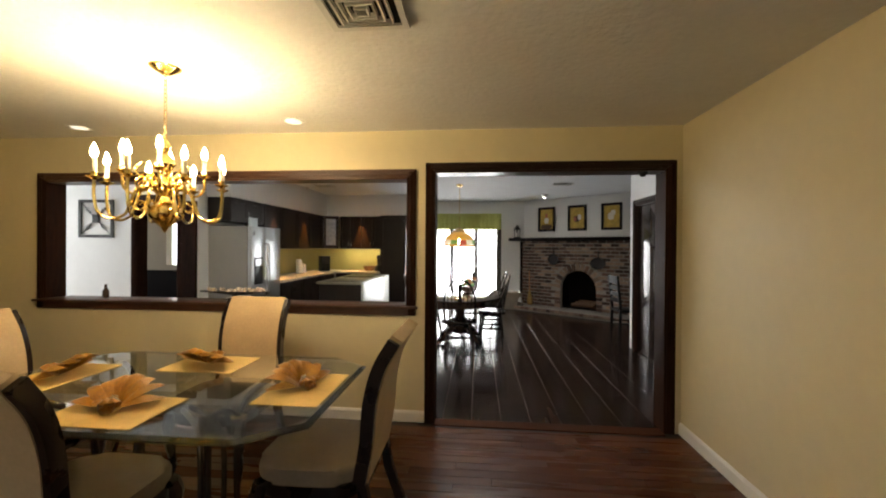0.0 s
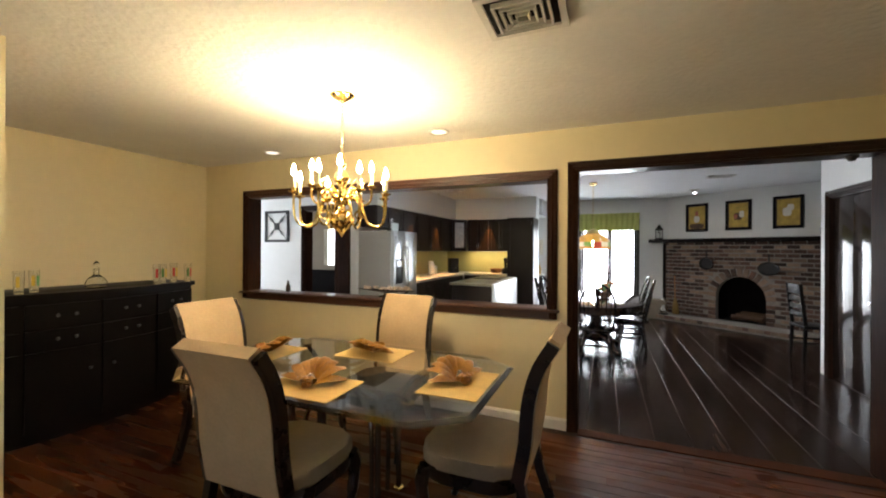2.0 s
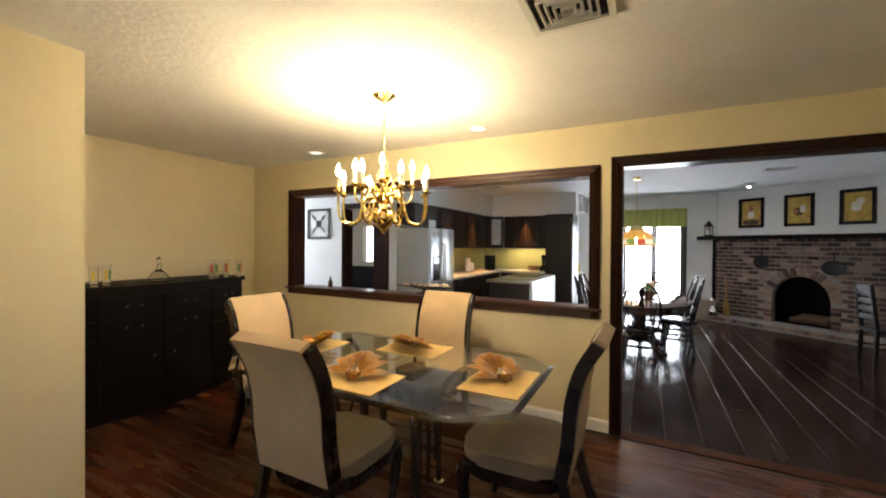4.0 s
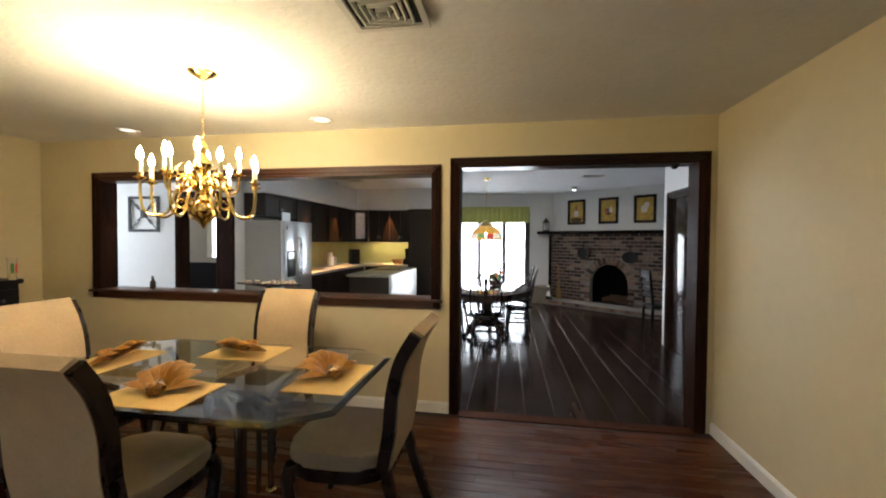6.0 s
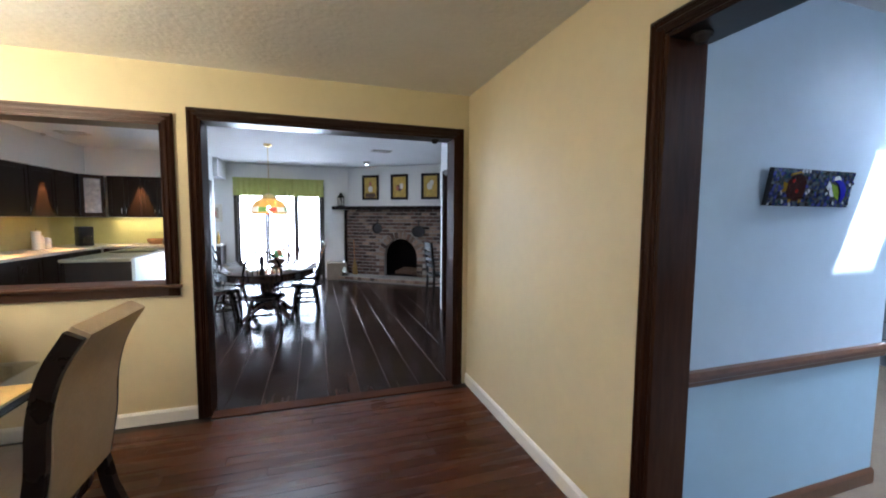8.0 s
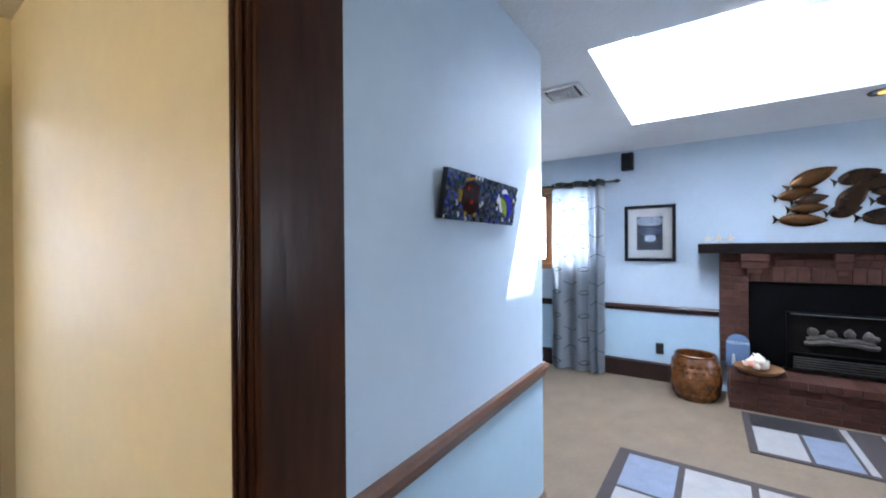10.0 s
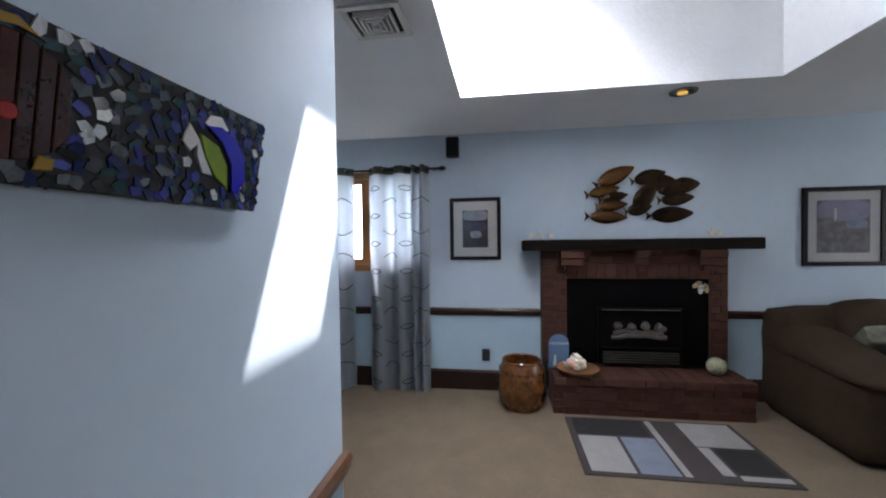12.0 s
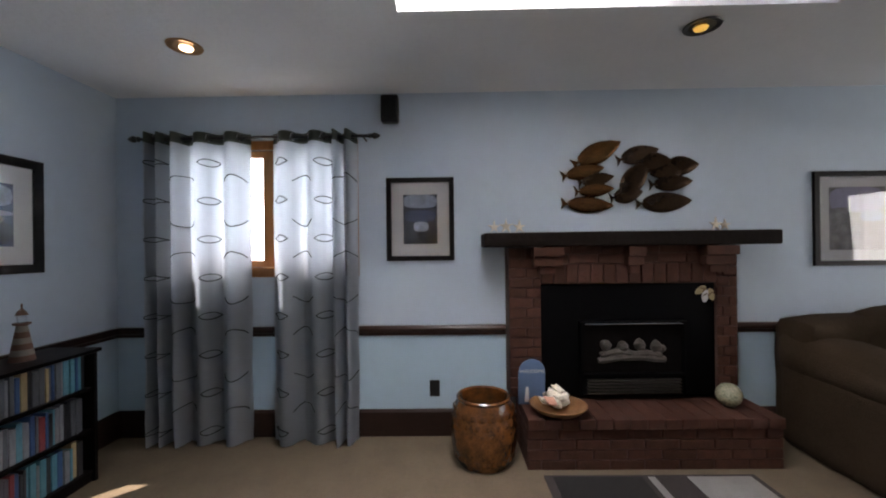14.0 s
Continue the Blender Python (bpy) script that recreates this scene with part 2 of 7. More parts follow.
def setting(name, bm, mats, label, category="", smooth=False):
    return single(name, bm, mats, Matrix(), label, category or name.split("_")[0], kind="structure", smooth=smooth)


def wall(name, boxes, mats, pick, label):
    """Boxes (x0, x1, y0, y1, z0, z1) as one wall; pick(normal, centre) gives the slot of a face."""
    bm = bmesh.new()
    for b in boxes:
        box(bm, *b)
    for f in bm.faces:
        f.normal_update()
        f.material_index = pick(f.normal, f.calc_center_median())
    return setting(name, bm, mats, label, "wall")


# ---- the large structure ----
XL, XR, XB = -4.45, 1.80, 6.05       # dining side wall, wall to the blue room, its fireplace wall
XR2 = 1.97
YA, YA2 = 4.40, 4.56                 # wall to the kitchen
YK = 11.0                            # window wall of the kitchen
H, HK = 2.44, 2.62
PT = (-3.75, -0.385, 0.955, 2.05)    # pass-through
DW = (-0.178, 1.685, 2.10)           # wide doorway
BD = (1.615, 2.455, 2.10)             # doorway to the blue room

yk = lambda n, c: 1 if n.y > 0.5 else 0
wall("wall_kitchen_side", [(XL - 0.15, PT[0], YA, YA2, 0, HK), (PT[0], PT[1], YA, YA2, 0, PT[2]), (PT[0], PT[1], YA, YA2, PT[3], HK),
     (PT[1], DW[0], YA, YA2, 0, HK), (DW[0], DW[1], YA, YA2, DW[2], HK), (DW[1], 2.6, YA, YA2, 0, HK)], (YELLOW, WHITE), yk,
     "cream yellow wall with a wide pass-through and doorway")
wall("wall_dining_side", [(XL - 0.15, XL, 1.85, YA, 0, H)], (YELLOW,), lambda n, c: 0, "cream yellow painted dining room side wall")
wall("wall_stub", [(-4.6, -2.55, -1.6, 2.0, 0, H)], (YELLOW,), lambda n, c: 0, "cream yellow wall end beside the dining room")
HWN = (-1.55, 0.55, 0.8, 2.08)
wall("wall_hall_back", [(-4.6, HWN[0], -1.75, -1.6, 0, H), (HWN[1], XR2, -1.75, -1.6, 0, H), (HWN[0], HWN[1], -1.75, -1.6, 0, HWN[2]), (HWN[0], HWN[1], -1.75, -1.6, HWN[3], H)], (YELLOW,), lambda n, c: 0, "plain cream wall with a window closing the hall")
xr = lambda n, c: 1 if n.x > 0.5 else 0
wall("wall_blue_side", [(XR, XR2, BD[1], YA, 0, H), (XR, XR2, BD[0], BD[1], BD[2], H), (XR, XR2, -3.2, BD[0], 0, H)], (YELLOW, BLUE), xr,
     "wall cream yellow on one face and pale blue on the other")
floor = setting("floor_dining", bbox(XL, XR, -1.6, YA, -0.1, -0.006), GROOVE, "red-brown hardwood strip floor of the dining room", "floor")
setting("ceiling_dining", bbox(-4.6, XR, -1.75, YA, H, H + 0.12), CEIL, "cream stippled dining room ceiling", "ceiling")
# blue room
low = lambda n, c: 1 if c.z < 0.74 else 0
RAIL = 0.75


def two_tone(x0, x1, y0, y1, z1=H):
    return [(x0, x1, y0, y1, 0, RAIL), (x0, x1, y0, y1, RAIL, z1)]


WIN = (2.78, 4.06, 1.21, 2.05)       # window of the blue room in the fireplace wall
wall("wall_fireplace", two_tone(XB, XB + 0.2, -3.2, WIN[0]) + two_tone(XB, XB + 0.2, WIN[1], 4.65)
     + [(XB, XB + 0.2, WIN[0], WIN[1], 0, RAIL), (XB, XB + 0.2, WIN[0], WIN[1], RAIL, WIN[2]), (XB, XB + 0.2, WIN[0], WIN[1], WIN[3], H)],
     (BLUE, BLUE_LOW), low, "pale blue wall, aqua below the chair rail")
YL = 4.47
wall("wall_blue_north", two_tone(3.45, XB, YL, YL + 0.15), (BLUE, BLUE_LOW), low, "pale blue wall behind the bookcase")
wall("partition", two_tone(XR2, 3.45, 2.53, YL + 0.15), (BLUE, BLUE_LOW), low, "pale blue partition wall, lit by the skylight")
SW = (3.65, 5.10, 0.9, 2.0)
wall("wall_blue_south", [(XR2, SW[0], -3.35, -3.2, 0, H), (SW[1], XB + 0.2, -3.35, -3.2, 0, H), (SW[0], SW[1], -3.35, -3.2, 0, SW[2]), (SW[0], SW[1], -3.35, -3.2, SW[3], H)],
     (BLUE,), lambda n, c: 0, "pale blue wall with a window")
setting("floor_blue_room", bbox(XR, XB, -3.2, YL, -0.1, 0.0), CARPET, "beige cut-pile carpet of the blue room", "floor")
# ceiling with the skylight well
SK = (3.555, 5.09, 0.27, 2.31)
HW = 0.62
bm = bmesh.new()
for b in ((XR, SK[0], -3.35, YL + 0.15), (SK[1], XB + 0.2, -3.35, YL + 0.15), (SK[0], SK[1], -3.35, SK[2]), (SK[0], SK[1], SK[3], YL + 0.15)):
    box(bm, *b, H, H + 0.1)
setting("ceiling_blue_room", bm, CEIL_K, "white ceiling with a skylight well", "ceiling")
bm = bmesh.new()
for b in ((SK[0] - 0.1, SK[0], SK[2] - 0.1, SK[3] + 0.1), (SK[1], SK[1] + 0.1, SK[2] - 0.1, SK[3] + 0.1), (SK[0], SK[1], SK[2] - 0.1, SK[2]), (SK[0], SK[1], SK[3], SK[3] + 0.1)):
    box(bm, *b, H + 0.1, H + HW + 0.06)
setting("skylight_well", bm, CEIL_K, "white plastered skylight well", "skylight")
# Unseen lid over the well; its holes are sized to cast the sun patch.
G1 = (3.565, 4.16, 1.685, 1.965)
G2 = (4.50, 5.06, 1.675, 2.27)
bm = bmesh.new()
zt = H + HW
for b in ((SK[0], SK[1], SK[2], G1[2]), (SK[0], G1[0], G1[2], SK[3]), (G1[1], G2[0], G1[2], SK[3]), (G2[1], SK[1], G1[2], SK[3]), (G1[0], G1[1], G1[3], SK[3]), (G2[0], G2[1], G2[3], SK[3])):
    box(bm, *b, zt, zt + 0.02)
setting("skylight_lid", bm, CEIL_K, "unseen top of the skylight well, cut to shape the sun patch", "skylight")
# kitchen
CX = 2.44
wall("wall_closet_side", [(CX, CX + 0.12, YA2, 5.34, 0, HK), (CX, CX + 0.12, 6.97, 7.17, 0, HK), (CX, CX + 0.12, 5.34, 6.97, 2.09, HK), (CX + 0.12, 4.6, 7.05, 7.17, 0, HK)],
     (WHITE,), lambda n, c: 0, "white wall with a bifold closet")
SL = (-1.07, 0.70, 0.06, 2.10)       # sliding door
wall("wall_window", [(-3.55, SL[0], YK, YK + 0.18, 0, HK), (SL[1], 1.6, YK, YK + 0.18, 0, HK), (SL[0], SL[1], YK, YK + 0.18, SL[3], HK), (SL[0], SL[1], YK, YK + 0.18, -0.1, SL[2])],
     (WHITE,), lambda n, c: 0, "white wall with a glazed sliding door")
DIAG = pose(1.35, 10.98, 0, 0, 0, math.degrees(math.atan2(-0.617, 0.79)))
bm = bmesh.new()
for b in ((-0.06, 0.90, 0, HK), (0.90, 1.90, 0.98, HK), (1.90, 4.0, 0, HK)):
    box(bm, b[0], b[1], 0, 0.15, b[2], b[3])
bm.transform(DIAG)
setting("wall_diagonal", bm, WHITE, "white angled wall above the brick fireplace", "wall")
wall("wall_far_right", [(4.45, 4.6, 7.2, 9.2, 0, HK)], (WHITE,), lambda n, c: 0, "plain white wall closing the kitchen")
wall("wall_cabinets", [(-3.7, -3.55, 6.25, 10.2, 0, HK), (-3.55, -1.345, 10.05, 10.2, 0, HK), (-3.7, -3.55, 10.2, YK + 0.18, 0, HK)], (WHITE,), lambda n, c: 0, "white kitchen walls behind the cabinets")
KD = (-4.44, -3.83)
# Both openings in the end wall are unseen, added for the two lamps there.
wall("wall_back_hall", [(-8.0, KD[0], 6.1, 6.25, 0, HK), (KD[0], KD[1], 6.1, 6.25, 2.08, HK), (KD[1], -3.55, 6.1, 6.25, 0, HK), (-8.15, -8.0, 4.4, 4.75, 0, HK), (-8.15, -8.0, 5.85, 6.75, 0, HK), (-8.15, -8.0, 4.75, 5.85, 0, 0.9), (-8.15, -8.0, 4.75, 5.85, 2.1, HK), (-8.15, -8.0, 7.55, 9.0, 0, HK), (-8.15, -8.0, 6.75, 7.55, 0, 0.9), (-8.15, -8.0, 6.75, 7.55, 2.1, HK), (-8.0, XL - 0.15, YA, YA2, 0, HK)],
     (WHITE,), lambda n, c: 0, "white wall with a dark-cased doorway")
WAINSCOT = material("black_stained_wainscot", (0.006, 0.004, 0.004), 0.6, vary=0.3, scale=5, spec=0.1)
TAN = material("tan_paint", (0.42, 0.35, 0.26), 0.6, vary=0.05)
BW_WIN = (-5.62, -5.34, 1.10, 1.88)
wall("wall_back_room", [(-8.0, -3.7, 8.0, 8.15, 0, 1.0), (-8.0, -3.7, 8.0, 8.15, 1.0, BW_WIN[2]), (-8.0, BW_WIN[0], 8.0, 8.15, BW_WIN[2], BW_WIN[3]), (BW_WIN[1], -3.7, 8.0, 8.15, BW_WIN[2], BW_WIN[3]), (-8.0, -3.7, 8.0, 8.15, BW_WIN[3], HK)], (TAN, WAINSCOT), lambda n, c: 1 if c.z < 0.99 else 0, "tan wall with dark wainscot in the next room")
setting("floor_kitchen", bbox(-8.0, 4.6, YA, YK, -0.1, -0.006), GROOVE_D, "near-black glossy wide-board kitchen floor", "floor")
setting("ceiling_kitchen", bbox(-8.15, 4.6, YA2 - 0.16, YK + 0.18, HK, HK + 0.1), CEIL_K, "white kitchen ceiling", "ceiling")
setting("ground", bbox(-60, 60, -60, 80, -0.3, -0.12), GRASS, "sunlit lawn around the house", "ground")
setting("patio", bbox(-4, 5, YK + 0.18, YK + 7, -0.118, -0.06), CONCRETE, "pale concrete patio outside the sliding door", "patio")


# ---- trim ----
SWAP = Matrix(((0, 1, 0, 0), (1, 0, 0, 0), (0, 0, 1, 0), (0, 0, 0, 1)))


def opening_trim(name, m, u0, u1, z0, z1, depth, mats, label, sill=False, w=0.065, lip=0.02):
    """Casing with a bead round an opening, and the boards that line it. Local u, n, z; the room is at negative n."""
    t = thing(name, Matrix(), label, "trim", kind="structure")
    side, head = mats

    def add(nm, b, mat):
        bm = bbox(*b, 0.004, 1)
        bm.transform(m)
        part(nm, bm, mat, t, smooth=False)
    zb = z0 - w if sill else 0.0
    for s, u in ((-1, u0), (1, u1)):
        add("casing", (min(u, u + s * w), max(u, u + s * w), -lip, -0.001, zb, z1 + w), side)
        add("bead", (min(u + s * 0.012, u + s * 0.03), max(u + s * 0.012, u + s * 0.03), -lip - 0.009, -lip, zb + 0.02, z1 + 0.02), side)
        add("bead", (min(u + s * 0.042, u + s * 0.056), max(u + s * 0.042, u + s * 0.056), -lip - 0.007, -lip, zb + 0.02, z1 + 0.045), side)
        add("jamb", (min(u, u - s * 0.018), max(u, u - s * 0.018), -lip + 0.004, depth + 0.01, z0, z1), side)
    add("casing", (u0, u1, -lip, -0.001, z1, z1 + w), head)
    add("bead", (u0 - 0.028, u1 + 0.028, -lip - 0.009, -lip, z1 + 0.012, z1 + 0.03), head)
    add("bead", (u0 - 0.055, u1 + 0.055, -lip - 0.007, -lip, z1 + 0.042, z1 + 0.056), head)
    add("jamb", (u0 + 0.018, u1 - 0.018, -lip + 0.004, depth + 0.01, z1 - 0.018, z1), head)
    if sill:
        add("sill", (u0 + 0.018, u1 - 0.018, -lip + 0.004, depth + 0.04, z0, z0 + 0.02), head)
        add("casing", (u0, u1, -lip, -0.001, z0 - w, z0), head)
        add("stool", (u0 - 0.085, u1 + 0.085, -lip - 0.03, -lip, z0 - 0.006, z0 + 0.016), head)
    return t


opening_trim("trim_pass_through", pose(0, YA, 0), *PT, YA2 - YA, (DARKWOOD, REDWOOD), "dark walnut frame round the kitchen pass-through", sill=True)
opening_trim("trim_doorway", pose(0, YA, 0), DW[0], DW[1], 0, DW[2], YA2 - YA, (DARKWOOD, DARKWOOD_H), "dark walnut casing of the wide kitchen doorway")
opening_trim("trim_blue_doorway", pose(XR, 0, 0) @ SWAP, BD[0], BD[1], 0, BD[2], XR2 - XR, (GLOSSWOOD, DARKWOOD_H), "glossy dark walnut casing of the blue room doorway, tinted for skylight")


for x, y, z in ((DW[1] - 0.16, YA + 0.07, DW[2] - 0.0185), (XR + 0.075, BD[1] - 0.075, BD[2] - 0.0185)):
    single("ball_catch", lathe([(0.004, -0.034), (0.018, -0.030), (0.026, -0.014), (0.034, -0.010), (0.034, 0.0)], 16), GROOVE, pose(x, y, z), "small dark ball catch under the door head", "catch", "door catches")


def skirting(name, runs, mat, label, h=0.095, d=0.014):
    t = thing(name, Matrix(), label, "baseboard", kind="structure")
    for x0, y0, x1, y1 in runs:
        bm = bmesh.new()
        L = math.hypot(x1 - x0, y1 - y0)
        a = math.degrees(math.atan2(y1 - y0, x1 - x0))
        prof = [(0, 0), (-d, 0), (-d, h - 0.02), (-d * 0.5, h - 0.006), (-0.001, h), (0, h)]
        rows = [[bm.verts.new((u, y - 0.0005, z)) for y, z in prof] for u in (0, L)]
        for k in range(len(prof)):
            bm.faces.new((rows[0][k], rows[0][(k + 1) % len(prof)], rows[1][(k + 1) % len(prof)], rows[1][k]))
        bm.faces.new(rows[0])
        bm.faces.new(list(reversed(rows[1])))
        bm.transform(pose(x0, y0, 0, 0, 0, a))
        part("board", bm, mat, t, smooth=False)
    return t


skirting("baseboard_dining", [(XL, YA, DW[0] - 0.065, YA), (XR, YA, XR, BD[1] + 0.065), (XR, BD[0] - 0.065, XR, -1.6), (XL, 2.0, XL, YA)], TRIM_W, "white painted baseboard")
bm = bbox(DW[0] + 0.018, DW[1] - 0.018, YA - 0.05, YA + 0.07, -0.004, 0.006, 0.003)
setting("trim_threshold", bm, THRESH, "reddish wooden threshold strip between the floors", "threshold")

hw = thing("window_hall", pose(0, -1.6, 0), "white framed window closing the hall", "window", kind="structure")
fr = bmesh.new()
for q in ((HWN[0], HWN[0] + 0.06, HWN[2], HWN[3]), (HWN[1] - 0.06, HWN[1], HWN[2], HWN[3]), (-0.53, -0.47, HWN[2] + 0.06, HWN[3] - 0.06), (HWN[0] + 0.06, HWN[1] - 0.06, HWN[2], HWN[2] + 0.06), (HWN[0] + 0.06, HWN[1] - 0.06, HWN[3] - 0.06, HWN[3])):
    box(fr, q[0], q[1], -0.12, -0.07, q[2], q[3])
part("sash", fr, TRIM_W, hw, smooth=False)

# ---- dining room things ----
BRASS = material("polished_brass", (0.80, 0.60, 0.24), 0.2, 1.0, vary=0.1, scale=8)
CANDLE = material("ivory_candle_sleeve", (0.62, 0.56, 0.42), 0.4, vary=0.04)
FLAME = material("lit_candle_bulb", (1, 0.9, 0.7), 0.4, emit=(1.0, 0.82, 0.50), strength=60)
CREAM = material("beige_woven_upholstery", (0.52, 0.38, 0.225), 0.9, vary=0.10, scale=7, bump=0.35, bump_scale=260)
SEATGREY = material("taupe_seat_fabric", (0.215, 0.168, 0.115), 0.9, vary=0.10, scale=7, bump=0.35, bump_scale=260)
ESPRESSO = material("espresso_wood", (0.013, 0.007, 0.005), 0.28, vary=0.3, scale=8, spec=0.35)
BLACKWOOD = material("black_stained_wood", (0.005, 0.0035, 0.0035), 0.45, vary=0.3, scale=5, stretch=(0.3, 1, 1), spec=0.1)
GUNMETAL = material("dark_bronze_tube", (0.20, 0.18, 0.16), 0.2, 1.0, vary=0.1)
CHROME = material("brushed_steel", (0.55, 0.55, 0.56), 0.22, 1.0, vary=0.06)
TABLEGLASS = glass("table_glass", (0.92, 0.97, 0.95))
CLEAR = glass("clear_glass", (0.97, 0.98, 0.98))
MAT = material("tan_woven_placemat", (0.62, 0.42, 0.15), 0.85, vary=0.12, scale=10, bump=0.4, bump_scale=300)
ORGANZA = material("bronze_organza", (0.43, 0.195, 0.012), 0.38, scale=14, second=(0.15, 0.055, 0.004), bump=0.3, bump_scale=120)
SILVER = material("silver_bead", (0.7, 0.68, 0.62), 0.2, 1.0)


def chandelier(m):
    t = thing("chandelier", m, "polished brass chandelier with lit candle bulbs", "chandelier")
    part("canopy", lathe([(0.0, -0.045), (0.02, -0.04), (0.055, -0.018), (0.075, -0.006), (0.078, 0.0)], 28), BRASS, t)
    links = 15
    for k in range(links):
        z = -0.05 - 0.345 * (k + 0.5) / links
        pts = [(0.008 * math.cos(a), 0, z + 0.0145 * math.sin(a)) for a in [2 * math.pi * j / 10 for j in range(11)]]
        part("chain_link", tube(pts, 0.0022, 5), BRASS, t, m=pose(0, 0, 0, 0, 0, 90 * (k % 2)))
    part("column", lathe([(0.004, -0.39), (0.02, -0.41), (0.03, -0.44), (0.018, -0.47), (0.04, -0.50), (0.052, -0.53), (0.030, -0.57), (0.018, -0.60), (0.045, -0.625), (0.06, -0.65),
                          (0.04, -0.68), (0.022, -0.71), (0.03, -0.74), (0.075, -0.765), (0.082, -0.79), (0.078, -0.815), (0.05, -0.85), (0.02, -0.875), (0.012, -0.89), (0.004, -0.905)], 28), BRASS, t, "turned brass column and bowl")
    for tier, (n, r, zc, dip, hub) in enumerate(((8, 0.295, -0.645, -0.84, -0.70), (4, 0.185, -0.585, -0.70, -0.62))):
        for k in range(n):
            a = 360 / n * k + 11 + 22 * tier
            arm = part("arm", tube(curve([(0.03, 0, hub), (0.07, 0, hub + 0.035), (r * 0.42, 0, hub + 0.02), (r * 0.53, 0, (hub + dip) / 2), (r * 0.60, 0, dip + 0.022), (r * 0.77, 0, dip), (r * 0.94, 0, dip + 0.022), (r, 0, (zc + dip) / 2), (r, 0, zc)]), 0.0075, 8), BRASS, t, m=pose(0, 0, 0, 0, 0, a))
            part("scroll", tube(curve([(0.05, 0, hub + 0.03), (0.09, 0, hub + 0.09), (0.13, 0, hub + 0.06), (0.115, 0, hub + 0.02), (0.09, 0, hub + 0.035)], 4), 0.0055, 6), BRASS, arm)
            part("scroll", tube(curve([(r * 0.53, 0, (hub + dip) / 2 + 0.01), (r * 0.40, 0, dip + 0.05), (r * 0.30, 0, dip + 0.075), (r * 0.36, 0, dip + 0.10), (r * 0.44, 0, dip + 0.085)], 4), 0.005, 6), BRASS, arm)
            part("drip_pan", lathe([(0.006, zc - 0.012), (0.014, zc - 0.006), (0.033, zc + 0.004), (0.034, zc + 0.008), (0.014, zc + 0.01), (0.014, zc + 0.03)], 16, at=(r, 0, 0)), BRASS, arm)
            part("candle_sleeve", lathe([(0.0115, zc + 0.012), (0.0115, zc + 0.10)], 12, at=(r, 0, 0)), CANDLE, arm)
            part("bulb", lathe([(0.006, zc + 0.10), (0.014, zc + 0.113), (0.016, zc + 0.126), (0.009, zc + 0.150), (0.0015, zc + 0.172)], 10, at=(r, 0, 0)), FLAME, arm, "lit flame bulb")
    return t


chandelier(pose(CH.x, CH.y, H))


def sweep_strip(path, x0, x1, thick, bevel=0.008):
    """A curved panel: path of (y, z), from x0 to x1, with thickness across the path."""
    bm = bmesh.new()
    P = [Vector((0, y, z)) for y, z in path]
    rows = []
    n = len(P)
    for i, p in enumerate(P):
        d = (P[min(i + 1, n - 1)] - P[max(i - 1, 0)]).normalized()
        nrm = Vector((0, d.z, -d.y))
        a, b = p - nrm * thick / 2, p + nrm * thick / 2
        rows.append([bm.verts.new((x, q.y, q.z)) for q, x in ((a, x0), (a, x1), (b, x1), (b, x0))])
    for r, s in zip(rows, rows[1:]):
        for k in range(4):
            bm.faces.new((r[k], r[(k + 1) % 4], s[(k + 1) % 4], s[k]))
    bm.faces.new(list(reversed(rows[0])))
    bm.faces.new(rows[-1])
    if bevel:
        es = [e for e in bm.edges if len(e.link_faces) == 2 and e.calc_face_angle() > 0.9]
        bmesh.ops.bevel(bm, geom=es, offset=bevel, segments=2, profile=0.6, affect="EDGES")
    return bm


